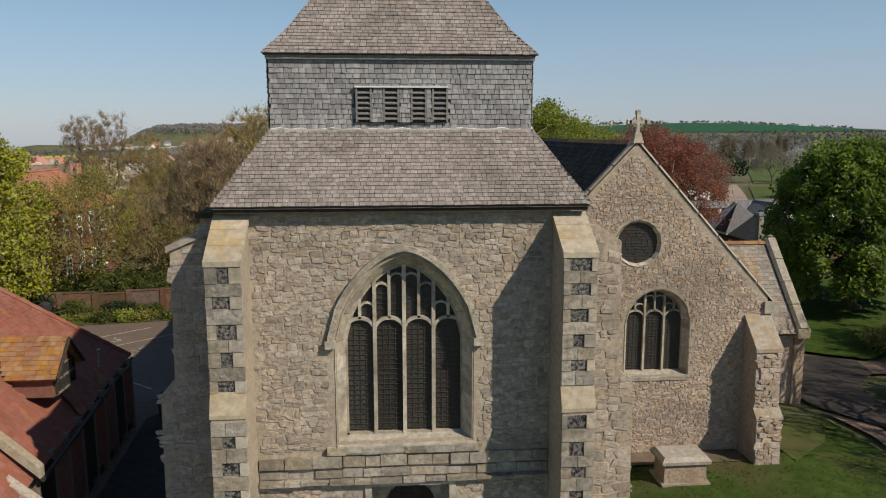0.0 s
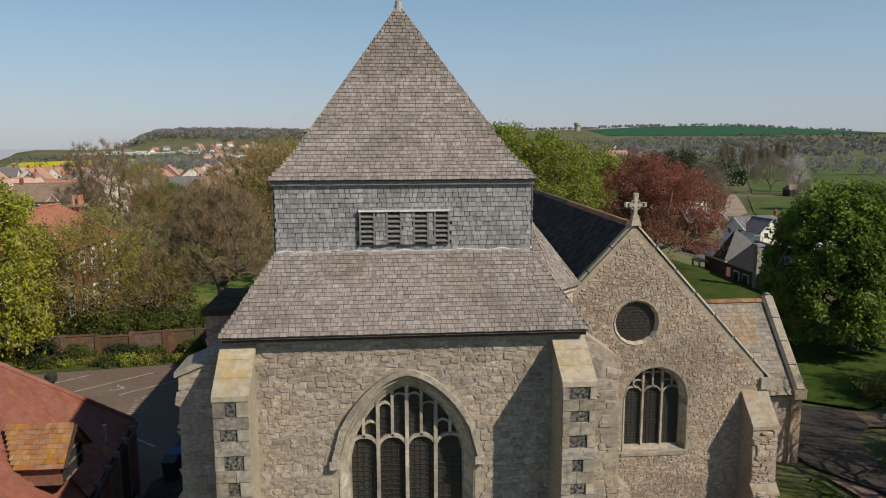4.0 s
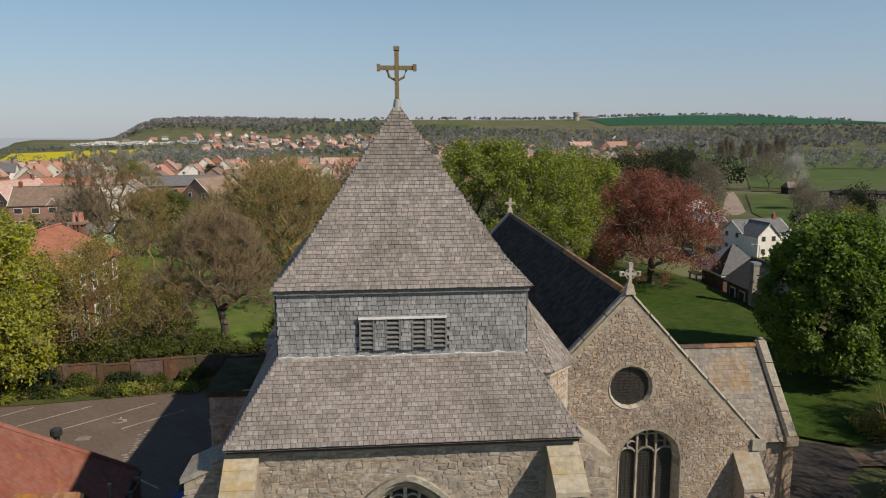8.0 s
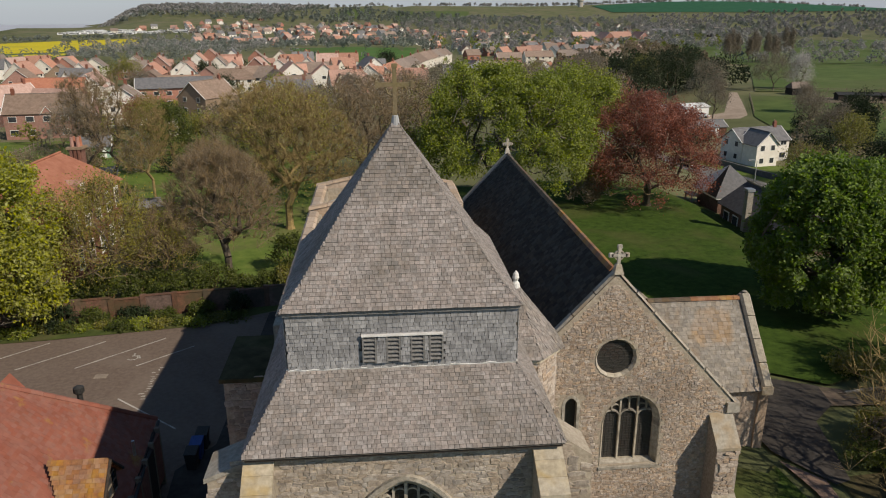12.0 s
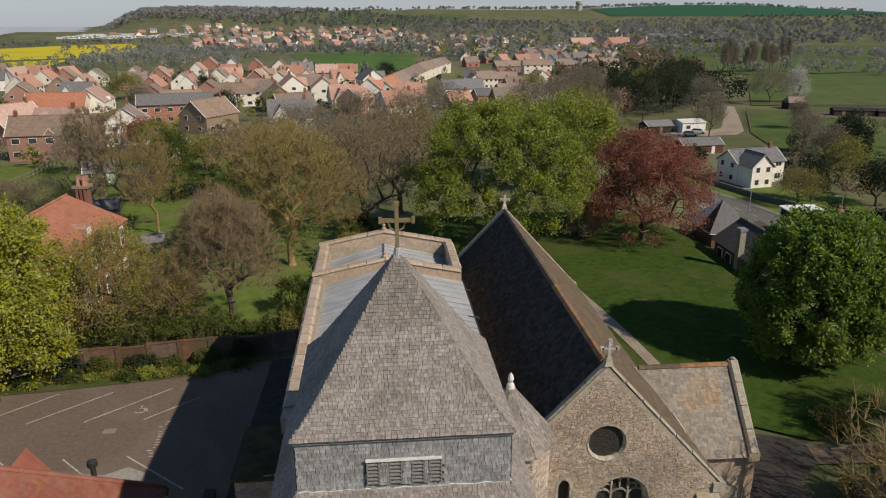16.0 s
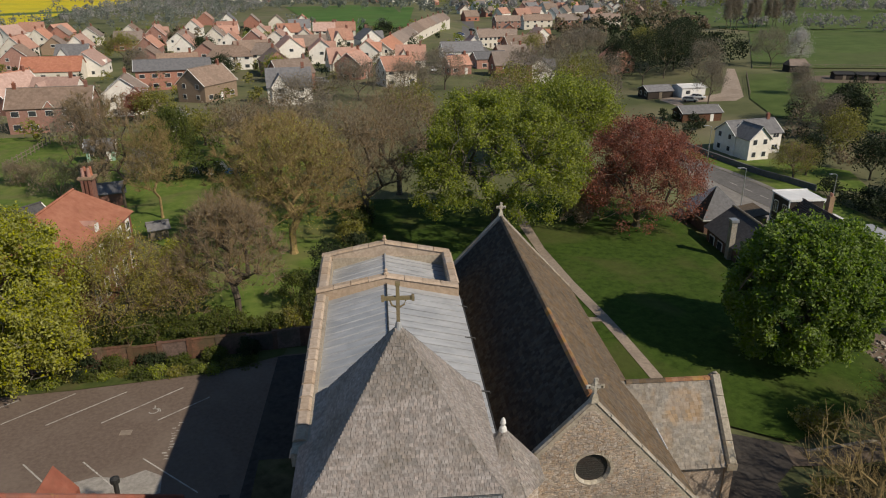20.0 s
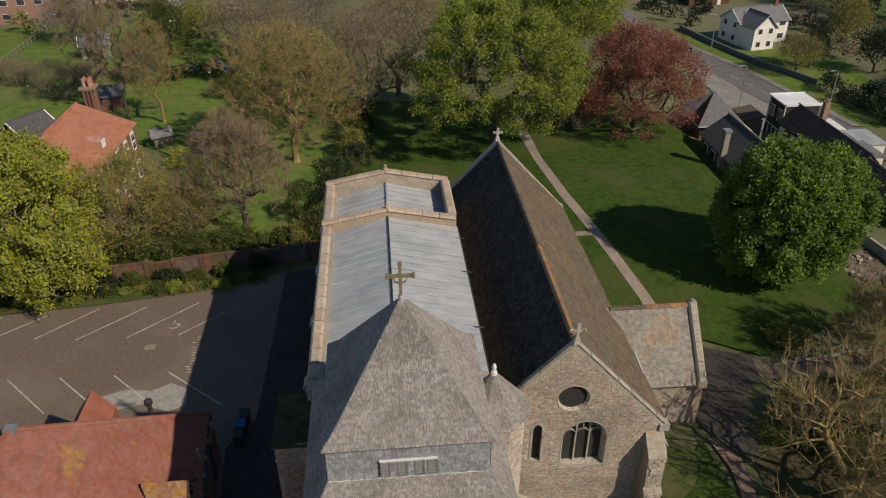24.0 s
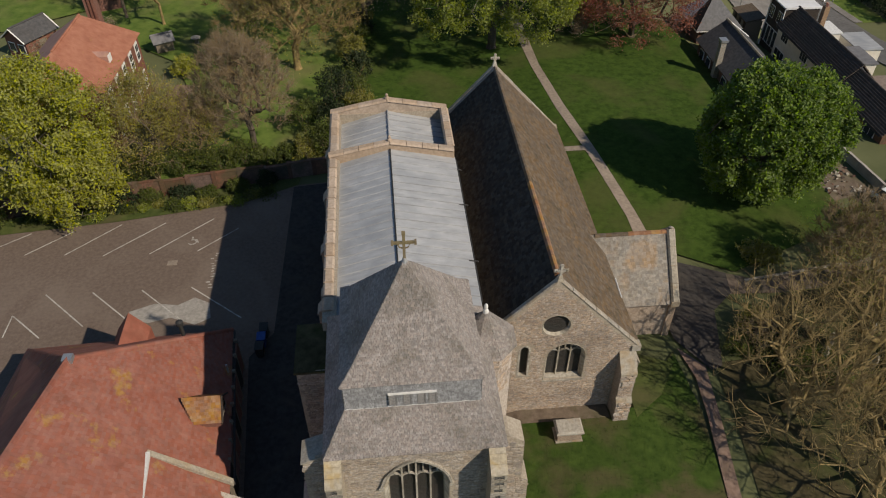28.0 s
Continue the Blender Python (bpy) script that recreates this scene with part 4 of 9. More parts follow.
outer_ring = split_jamb(arch_ring(10.33, 1.25, 3.42, 5.5, 6.76, power=1.9), 6)
inner_ring = split_jamb(arch_ring(10.33, 1.08, 3.5, 5.5, 6.6, power=1.9), 6)
voussoirs(outer_ring, inner_ring, NP, -0.02, 0.3, south, ASHLAR)
traceried_window(south, "window", NP, 10.33, 1.13, 3.48, 5.5, 6.64, 3, 5.78, 0.075, "three-light pointed window with stone tracery")
part("window_sill", prism([(9.05, NW + 0.4, 3.52), (9.05, NW - 0.06, 3.36), (9.05, NW - 0.06, 3.24), (9.05, NW + 0.4, 3.24)], (2.56, 0, 0)), ASHLAR, south)
ro = [(9.47 + 0.86 * math.cos(a), 8.47 + 0.86 * math.sin(a)) for a in np.linspace(0, 6.2832, 17)]
ri = [(9.47 + 0.77 * math.cos(a), 8.47 + 0.77 * math.sin(a)) for a in np.linspace(0, 6.2832, 17)]
voussoirs(ro, ri, NP, -0.03, 0.1, south, ASHLAR, "ring_stone")
oculus = part("round_window", hull([(9.47 + 0.79 * math.cos(a), NW + w, 8.47 + 0.79 * math.sin(a)) for a in np.linspace(0, 6.2832, 25)[:-1] for w in (0.18, 0.21)]), GLASS_DARK, south, "round leaded window in a stone ring")
for rad in (0.2, 0.42):
    part("leading", strip([(9.47 + rad * math.cos(a), 8.47 + rad * math.sin(a)) for a in np.linspace(0, 6.2832, 25)], 0.018, NP, 0.02, 0.16), LEADING, oculus)
for k in range(8):
    a = k * math.pi / 4
    part("leading", strip([(9.47 + 0.2 * math.cos(a), 8.47 + 0.2 * math.sin(a)), (9.47 + 0.72 * math.cos(a), 8.47 + 0.72 * math.sin(a))], 0.016, NP, 0.02, 0.16), LEADING, oculus)
for k in range(11):
    v = -0.6 + k * 0.12
    h = math.sqrt(0.52 - v * v)
    part("leading", box((9.47 - h, NW + 0.155, 8.47 + v), (9.47 + h, NW + 0.17, 8.48 + v)), LEADING, oculus)
part("slit_window", box((7.42, NW + 0.3, 3.95), (8.02, NW + 0.33, 6.78)), GLASS_DARK, south, "narrow dark lancet")
part("window_frame", strip(arch_ring(7.72, 0.31, 3.96, 6.45, 6.8) + [(7.41, 3.96)], 0.12, NP, 0.25, -0.02), ASHLAR, south)
# corner buttress
cbt = part("buttress", prism([(13.72, NW + 0.1, -0.4), (13.72, NW + 0.1, 5.75), (13.72, 26.05, 4.6), (13.72, 26.0, 2.35), (13.72, 25.75, 2.1), (13.72, 25.65, -0.4)], (0.95, 0, 0)), NAVE_STONE, south, "tall corner buttress")
part("weathering", prism([(13.68, NW + 0.1, 5.82), (13.68, 26.0, 4.66), (13.68, 26.0, 4.52), (13.68, NW + 0.1, 5.66)], (1.03, 0, 0)), COPING, cbt)
part("weathering", prism([(13.68, 26.02, 2.45), (13.68, 25.7, 2.14), (13.68, 25.7, 2.04), (13.68, 26.02, 2.3)], (1.03, 0, 0)), COPING, cbt)
cb2 = part("buttress", prism([(14.5, NW + 0.25, -0.4), (14.5, NW + 0.25, 5.2), (15.25, NW + 0.25, 4.2), (15.3, NW + 0.25, -0.4)], (0, 0.9, 0)), NAVE_STONE, south)
part("weathering", prism([(14.5, NW + 0.2, 5.3), (15.32, NW + 0.2, 4.22), (15.32, NW + 0.2, 4.1), (14.5, NW + 0.2, 5.15)], (0, 1.0, 0)), COPING, cb2)
# roof slopes, gable copings, ridge
S0, S1 = NW + 0.3, 51.95
RZ = 12.1
north_slope = part("roof", slab([(9.27, S0, RZ), (9.27, S1, RZ), (5.0, S1, 7.55), (5.0, S0, 7.55)], 0.15), SHINGLE_BACK, south, "north slope of dark tiles, shade put into the colour")
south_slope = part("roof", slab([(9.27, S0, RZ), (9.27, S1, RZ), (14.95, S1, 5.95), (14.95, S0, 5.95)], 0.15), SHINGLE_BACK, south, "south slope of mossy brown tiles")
for y in (NW + 0.15, 52.05):
    coping((14.85, y, 6.05), (9.27, y, 12.17), 0.2, 0.08, COPING, south, 6)
    coping((5.1, y, 7.71), (9.27, y, 12.17), 0.2, 0.08, COPING, south, 7)
    part("kneeler", box((14.4, y - 0.27, 5.75), (14.95, y + 0.27, 6.2)), COPING, south, bevel=0.03)
for k in range(62):
    y = S0 + 0.25 + k * 0.395
    part("ridge_tile", prism([(9.09, y, 12.04), (9.21, y, 12.2), (9.33, y, 12.2), (9.45, y, 12.04)], (0, 0.385, 0)), TILE_ORANGE if k < 22 else TILE_BROWN, south)
part("gutter", tube([(5.07, 27.6, 10.28), (5.07, 41.8, 10.28)], 0.06, 6), IRON, north, "black gutter along the lead roof")
part("valley_gutter", box((4.9, 27.6, 7.4), (5.3, 51.6, 7.62)), LEAD, south)
for y in (31.0, 36.5, 40.5):
    part("overflow_pipe", tube([(4.7, y, 10.42), (5.25, y, 10.35), (5.3, y + 0.1, 10.2)], 0.05, 6), IRON, north)
# white verge board near the porch
part("flashing", tube([(14.9, 31.2, 6.08), (14.98, 33.0, 6.06)], 0.05, 6), FLASHING, south)


def gable_cross(name, at, h, label):
    """A stone cross with flared arms and a ring."""
    x, y, z = at
    t = thing(name, at, label, "cross")
    part("base", hull([(x + s * w, y + q * w, z + k) for s in (-1, 1) for q in (-1, 1) for w, k in ((0.19, -0.1), (0.1, 0.28))]), ASHLAR, t)
    part("shaft", box((x - 0.06, y - 0.06, z + 0.25), (x + 0.06, y + 0.06, z + h)), ASHLAR, t, bevel=0.01)
    c = z + h * 0.66
    part("arm", box((x - h * 0.32, y - 0.055, c - 0.06), (x + h * 0.32, y + 0.055, c + 0.06)), ASHLAR, t, bevel=0.01)
    part("ring", strip([(x + h * 0.19 * math.cos(a), c + h * 0.19 * math.sin(a)) for a in np.linspace(0, 6.2832, 17)], 0.05, west(y - 0.04), 0.08), ASHLAR, t)
    for dx, dz in ((-0.32, 0), (0.32, 0), (0, 0.34)):
        cx, cz = x + dx * h, c + dz * h
        part("arm_end", hull([(cx + p, y + q, cz + s) for p in (-0.1, 0.1) for q in (-0.055, 0.055) for s in (-0.1, 0.1)]), ASHLAR, t, bevel=0.03)
    return t


gable_cross("gable_cross", (9.3, NW + 0.1, 12.2), 0.98, "weathered stone cross with flared arms on the west gable")
gable_cross("gable_cross", (9.27, 52.05, 12.25), 0.85, "weathered stone cross with flared arms on the east gable")

# ---- south porch ----
porch = thing("church_porch", (17.2, 36.5, -0.1), "stone porch with pale tiled gable roof", "porch")
part("wall", box((14.4, 33.35, -0.4), (19.5, 33.85, 3.4)), NAVE_STONE, porch)
part("wall", box((14.4, 39.15, -0.4), (19.5, 39.65, 3.4)), NAVE_STONE, porch)
sw = lambda u, v, w: (20.0 - w, u, v)
part("wall", holed_wall([(33.2, -0.4), (39.8, -0.4), (39.8, 3.6), (36.5, 7.2), (33.2, 3.6)], [arch_ring(36.5, 1.0, -0.39, 2.0, 3.0)], sw, 0.5), NAVE_STONE, porch, "gable wall with pointed doorway")
west_slope = part("roof", slab([(14.0, 36.5, 6.95), (19.55, 36.5, 6.95), (19.55, 33.0, 3.15), (14.0, 33.0, 3.15)], 0.14), SHINGLE_BACK, porch)
east_slope = part("roof", slab([(14.0, 36.5, 6.95), (19.55, 36.5, 6.95), (19.55, 40.0, 3.15), (14.0, 40.0, 3.15)], 0.14), SHINGLE_BACK, porch)
coping((19.75, 33.0, 3.35), (19.75, 36.5, 7.15), 0.3, 0.14, COPING, porch, 8, (1, 0, 0))
coping((19.75, 40.0, 3.35), (19.75, 36.5, 7.15), 0.3, 0.14, COPING, porch, 9, (1, 0, 0))
part("finial", tube([(19.75, 36.5, 7.05), (19.75, 36.5, 7.2), (19.75, 36.5, 7.3), (19.75, 36.5, 7.36)], [0.17, 0.1, 0.15, 0.04], 8), COPING, porch)
part("kneeler", box((19.45, 32.9, 2.95), (20.05, 33.4, 3.4)), COPING, porch, bevel=0.03)
for k in range(13):
    part("ridge_tile", prism([(14.3 + k * 0.4, 36.3, 6.92), (14.3 + k * 0.4, 36.42, 7.06), (14.3 + k * 0.4, 36.58, 7.06), (14.3 + k * 0.4, 36.7, 6.92)], (0.39, 0, 0)), TILE_BROWN if k < 6 else TILE_ORANGE, porch)


# ---- gatehouse ----
gate = thing("gatehouse", (-16, 27, -0.35), "old gatehouse with steep red clay-tile roof and flint walls", "gatehouse")
GA, GS = Vector((-17.2, 25.3, 10.5)), Vector((-17.9, 15.0, 10.7))
GNE, GSE = Vector((-11.2, 33.9, 2.65)), Vector((-9.75, 21.9, 2.75))
GSE2 = Vector((-9.1, 14.0, 2.7))
GNW, GSW = Vector((-24.5, 33.0, 3.0)), Vector((-26.0, 14.0, 3.0))
plane_n = (GNE - GA).cross(GSE2 - GA)
GS.z = GA.z - (plane_n.x * (GS.x - GA.x) + plane_n.y * (GS.y - GA.y)) / plane_n.z
gv = Vector((-13.4, 21.75, 6.55))
part("wall", prism([(-10.95, 33.0, -0.5), (-10.1, 22.0, -0.5), (-9.5, 14.2, -0.5), (-25.6, 14.2, -0.5), (-24.2, 32.7, -0.5)], (0, 0, 3.2)), TIMBER, gate, "dark timber-framed wall")
for k in range(9):
    a = Vector((-10.05, 22.2, -0.4)).lerp(Vector((-10.9, 32.8, -0.4)), k / 8)
    part("post", box((a.x - 0.08, a.y - 0.09, a.z), (a.x + 0.14, a.y + 0.09, 2.85)), OAK, gate)
    if k < 8:
        b = Vector((-10.05, 22.2, -0.4)).lerp(Vector((-10.9, 32.8, -0.4)), (k + 1) / 8)
        part("panel", box((min(a.x, b.x) - 0.0, a.y + 0.12, 0.2), (max(a.x, b.x) + 0.05, b.y - 0.12, 2.6)), BRICK if k % 3 else TIMBER, gate)
gate_core = hull([p - Vector((0, 0, 0.05)) for p in (GA, GS, GNE, GSE2, GNW, GSW)])
part("roof", gate_core, TILE_RED, gate, "red clay tile roof, hipped at the end")
part("coping", strip([(0, 0), (1, 0)], 0.3, lambda u, v, w: tuple(gv.lerp(GSE + Vector((0.1, 0, 0.1)), u) + Vector((0, v, 0.22 - w * 0.8))), 0.4), COPING, gate, "mortared stone coping across the roof")
part("coping", strip([(0, 0), (1, 0)], 0.26, lambda u, v, w: tuple(gv.lerp(gv + Vector((0.5, -6.0, -0.2)), u) + Vector((v, 0, 0.22 - w * 0.8))), 0.4), FLASHING, gate, "lead flashing")
for k in range(22):
    a, b = GA.lerp(GNE, k / 22), GA.lerp(GNE, (k + 0.96) / 22)
    part("hip_tile", tube([a + Vector((0, 0, 0.03)), b + Vector((0, 0, 0.03))], [0.13, 0.15], 6), TILE_RED, gate)
for k in range(24):
    a, b = GA.lerp(GS, k / 24), GA.lerp(GS, (k + 0.97) / 24)
    part("ridge_tile", tube([a + Vector((0, 0, 0.04)), b + Vector((0, 0, 0.04))], 0.15, 6), TILE_RED, gate)
part("hip_finial", hull([GA + Vector((x, y, z)) for x in (-0.25, 0.25) for y in (-0.25, 0.25) for z in (-0.1, 0.18)]), GALVANISED, gate, "patched lead cap on the hip")
# flint gable end and lower roof to the south
part("flint_wall", prism([(-9.0, 20.9, -0.5), (-9.0, 20.9, 2.1), (-13.3, 20.9, 5.8), (-13.3, 20.9, -0.5)], (0, 0.35, 0)), RAGSTONE, gate, "flint and stone gable wall")
# dormer facing the church
dorm = part("dormer", prism([(-10.55, 25.0, 4.0), (-10.55, 25.0, 4.75), (-10.55, 25.85, 5.6), (-10.55, 26.7, 4.75), (-10.55, 26.7, 4.0)], (-1.9, 0, 0)), BRICK, gate, "gabled dormer with lichened orange tiles")
for y in (24.8, 26.9):
    part("dormer_roof", slab([(-10.35, 25.85, 5.75), (-12.6, 25.85, 5.75), (-11.9, y, 4.66), (-10.35, y, 4.66)], 0.1), TILE_ORANGE, dorm)
dw = part("dormer_window", box((-10.56, 25.15, 4.05), (-10.51, 26.55, 4.95)), PANE, dorm, "dark casement window")
for y in (25.15, 25.6, 26.1, 26.55):
    part("glazing_bar", box((-10.54, y - 0.03, 4.05), (-10.47, y + 0.03, 4.95)), TIMBER, dw)
for z in (4.05, 4.5, 4.92):
    part("glazing_bar", box((-10.53, 25.12, z - 0.03), (-10.475, 26.58, z + 0.03)), OAK, dw)
part("bargeboard", tube([(-10.3, 24.8, 4.66), (-10.3, 25.85, 5.74), (-10.3, 26.9, 4.66)], 0.06, 5), TIMBER, dorm)
# little gable on the far slope, cowl, flue and vent
part("dormer", prism([(-18.1, 32.85, 3.3), (-16.0, 32.85, 3.3), (-16.0, 32.85, 4.6), (-17.05, 32.85, 6.05), (-18.1, 32.85, 4.6)], (0, -3.4, 0)), TILE_RED, gate, "small tiled gable on the far slope")
part("flue", tube([(-13.9, 32.3, 4.2), (-13.9, 32.3, 5.15)], 0.13, 8), IRON, gate)
part("cowl", tube([(-13.9, 32.3, 5.1), (-13.9, 32.3, 5.2), (-13.9, 32.3, 5.45), (-13.9, 32.3, 5.55)], [0.1, 0.24, 0.24, 0.05], 10), IRON, gate, "rusty black flue cowl")
part("flue", tube([(-10.75, 29.4, 3.6), (-10.75, 29.4, 4.3)], 0.07, 8), GALVANISED, gate)
part("gutter", tube([GSE + Vector((0.1, 0, -0.1)), GNE + Vector((0.1, 0, -0.1))], 0.07, 6), IRON, gate)

# ---- churchyard ground ----
patch("car_park", [(-34.5, 49.3), (-23.9, 50.3), (-13.0, 52.0), (-8.2, 54.3), (-5.0, 54.5), (-5.4, 22), (-10.2, 20), (-40, 20), (-42, 47)], ASPHALT, "worn asphalt car park with white bay lines", "car park", 0.02)
# strip laid darker than the car park to paint the lane's shade
patch("lane", [(-9.6, 20.5), (-10.6, 33.8), (-9.0, 36), (-8.6, 54.0), (-5.0, 54.4), (-5.4, 22), (-5.2, 17)], DARK_TARMAC, "tarmac lane between gatehouse and church, darkened for its shade", "lane", 0.035, 2.0)
patch("verge", [(-34.5, 49.3), (-23.9, 50.3), (-13.0, 52.0), (-8.2, 54.3), (-8.0, 55.4), (-22, 53.4), (-36, 51.0)], ROUGH_GRASS, "weedy grass verge below the wall", "verge", 0.05, 1.5)
patch("lawn", [(14.3, 41), (19.6, 41), (22.6, 42.2), (27.6, 39.2), (40.2, 44.5), (38.8, 60), (37.6, 77), (34, 92), (-3.2, 96), (-3.2, 58), (2.0, 50.5), (14.3, 50.5)], GRASS, "mown churchyard lawn", "lawn", 0.04, 1.6)
patch("lawn", [(6.6, 26.6), (15.6, 26.6), (19.8, 31.5), (20.0, 26), (18.2, 12), (5.2, 12), (5.6, 18)], WORN_LAWN, "rough worn lawn in front of the nave", "lawn", 0.02)
patch("lawn", [(22.4, 30.2), (21.9, 24), (20.4, 12), (44, 12), (46, 38), (29.5, 36.3), (26.4, 30.5)], LITTER, "leaf litter and rough grass under bare trees", "grass", 0.02, 2.0)
patch("garden_lawn", [(-21.5, 55.5), (-8.5, 56.8), (-4, 62), (3, 88), (-10, 103), (-36, 104), (-38, 92), (-24, 80), (-20, 70)], GARDEN_GRASS, "garden lawn behind the brick wall", "lawn", 0.02, 2.0)
patch("gravel_margin", [(6.6, 26.0), (13.6, 26.0), (13.6, 27.05), (6.6, 27.05)], EARTH, "strip of bare earth along the wall", "margin", 0.05, 1.0)
patch("worn_earth", [(15.4, 25.8), (17.6, 27.5), (19.4, 30.3), (17.0, 31.4), (15.4, 29.8)], ROUGH_GRASS, "patch of trodden earth and thin grass", "earth", 0.04, 1.0)
patch("path", [(20.7, 41.3), (22.2, 41.0), (21.6, 47), (20.35, 56), (19.05, 65), (18.15, 74), (18.0, 88), (16.6, 88), (17.2, 74), (18.1, 64.5), (19.4, 55.6), (20.65, 46.5)], PATH_STONE, "gravel path across the lawn", "path", 0.075, 1.6)
patch("path", [(19.3, 56.3), (19.4, 57.1), (14.7, 57.6), (14.7, 56.9)], PATH_STONE, "short side path to the church", "path", 0.085, 1.0)
patch("track", [(26.4, 39.2), (29, 38.2), (48, 40.5), (48, 37.9), (30, 36.6), (26.2, 36.8)], EARTH, "earthy track strewn with dead leaves", "track", 0.03, 2.0)
patch("driveway", [(19.9, 40.9), (22.8, 40.9), (26.7, 39.1), (26.3, 36.9), (24.3, 35.2), (23.5, 32.0), (22.9, 29.9), (22.0, 29.6), (20.3, 32.6)], DARK_TARMAC, "tarmac drive to the porch", "driveway", 0.06, 1.6)
patch("path", [(20.2, 31.8), (21.7, 30.0), (21.1, 25.5), (19.85, 18), (19.1, 11), (18.2, 11), (18.95, 18), (20.25, 25.8), (20.6, 29)], RED_PATH, "worn red brick path", "path", 0.05, 1.5)
kerb_r = random.Random(3)
kerb = thing("kerb", (36, 39.5, -0.3), "low concrete kerb beside the drive", "kerb", kind="structure")
for k in range(20):
    a, b = Vector((27.9, 38.05, -0.3)).lerp(Vector((48, 40.75, -0.3)), k / 20), Vector((27.9, 38.05, -0.3)).lerp(Vector((48, 40.75, -0.3)), (k + 0.98) / 20)
    part("kerb_stone", prism([(a.x, a.y, -0.35), (b.x, b.y, -0.35), (b.x, b.y + 0.16, -0.35), (a.x, a.y + 0.16, -0.35)], (0, 0, 0.2)), COPING, kerb)

# painted bay lines
LINES = [((-30.3, 46.6), (-27.1, 49.3)), ((-27.0, 46.3), (-23.2, 49.9)), ((-23.8, 45.9), (-19.4, 49.8)), ((-20.0, 45.8), (-15.3, 50.0)), ((-16.1, 45.8), (-13.0, 48.5)),
         ((-27.1, 41.7), (-23.3, 38.0)), ((-23.5, 41.6), (-20.0, 38.2)), ((-19.7, 41.5), (-15.9, 37.8)), ((-15.9, 41.5), (-11.6, 37.8)), ((-28.9, 39.6), (-28.9, 37.4)), ((-28.9, 39.6), (-26.2, 37.1)), ((-34.0, 47.0), (-30.6, 49.4))]
for (xa, ya), (xb, yb) in LINES:
    n = Vector((ya - yb, xb - xa, 0)).normalized() * 0.05
    z = gz(xa, ya) + 0.026
    tagged(link_mesh("bay_line", [(xa - n.x, ya - n.y, z), (xb - n.x, yb - n.y, z), (xb + n.x, yb + n.y, z), (xa + n.x, ya + n.y, z)], [(0, 1, 2, 3)], PAINT), "white painted parking bay line", "road marking", "bay lines in the car park", "structure")
# worn disabled bay mark: wheel, seat and figure as plain strokes
mark = thing("bay_symbol", (-16.7, 47.2, gz(-16.7, 47.2)), "worn white painted wheelchair bay symbol", "road marking", kind="structure")
flat = lambda u, v, w: (-16.7 + u, 47.2 + v, -0.27 - w * 0.001)
part("stroke", strip([(0.34 * math.cos(a), -0.2 + 0.3 * math.sin(a)) for a in np.linspace(-2.6, 2.0, 14)], 0.1, flat, 1.0), PAINT, mark)
part("stroke", strip([(-0.05, 0.5), (0.0, 0.1), (0.35, 0.1), (0.5, -0.3)], 0.1, flat, 1.0), PAINT, mark)
mr = random.Random(6)
for k in range(14):
    x, y, w, d = -14.55 + mr.uniform(-0.25, 0.25), 41.3 + k * 0.31, mr.uniform(0.12, 0.4), mr.uniform(0.05, 0.14)
    tagged(link_mesh("faded_mark", [(x - w / 2, y, -0.268), (x + w / 2, y + mr.uniform(-0.06, 0.06), -0.268), (x + w / 2, y + d, -0.268), (x - w / 2, y + d * mr.uniform(0.4, 1), -0.268)], [(0, 1, 2, 3)], PAINT), "faded white bar of painted lettering", "road marking", "faded lettering on the car park", "structure")
patch("dust_patch", [(-20.2, 39.2), (-18.4, 39.9), (-16.6, 39.6), (-15.4, 40.3), (-14.2, 39.6), (-13.9, 38.0), (-15.0, 37.4), (-16.9, 38.3), (-18.5, 37.9), (-20.0, 38.4)], DUST, "pale swept dust on the asphalt", "dust", 0.024, 1.0)
tagged(link_mesh("manhole_cover", [(-18.3, 44.2, -0.265), (-17.5, 44.2, -0.265), (-17.5, 44.8, -0.265), (-18.3, 44.8, -0.265)], [(0, 1, 2, 3)], PATH_STONE), "pale square manhole cover", "manhole", kind="structure")

# old brick boundary wall in bays, with piers
bwall = thing("garden_wall", (-15, 54, -0.3), "old patched brick garden wall with piers", "wall", kind="structure")
WP0, WP1 = Vector((-36.0, 51.6, 0)), Vector((-4.5, 56.4, 0))
wr = random.Random(2)
way = (WP1 - WP0).normalized()
side = Vector((-way.y, way.x, 0))
for k in range(14):
    a, b = WP0.lerp(WP1, k / 14), WP0.lerp(WP1, (k + 1) / 14)
    h = 1.3 + wr.uniform(-0.25, 0.2)
    part("wall_panel", prism([a - side * 0.12 + Vector((0, 0, -0.4)), b - side * 0.12 + Vector((0, 0, -0.4)), b + side * 0.12 + Vector((0, 0, -0.4)), a + side * 0.12 + Vector((0, 0, -0.4))], (0, 0, 0.4 + h)), OLD_BRICK, bwall)
    part("wall_cap", prism([a - side * 0.17 + Vector((0, 0, h)), b - side * 0.17 + Vector((0, 0, h)), b + side * 0.17 + Vector((0, 0, h)), a + side * 0.17 + Vector((0, 0, h))], (0, 0, 0.06)), OLD_BRICK, bwall)
    part("pier", prism([a - side * 0.2 - way * 0.2 + Vector((0, 0, -0.4)), a - side * 0.2 + way * 0.2 + Vector((0, 0, -0.4)), a + side * 0.2 + way * 0.2 + Vector((0, 0, -0.4)), a + side * 0.2 - way * 0.2 + Vector((0, 0, -0.4))], (0, 0, 0.5 + h)), OLD_BRICK, bwall)

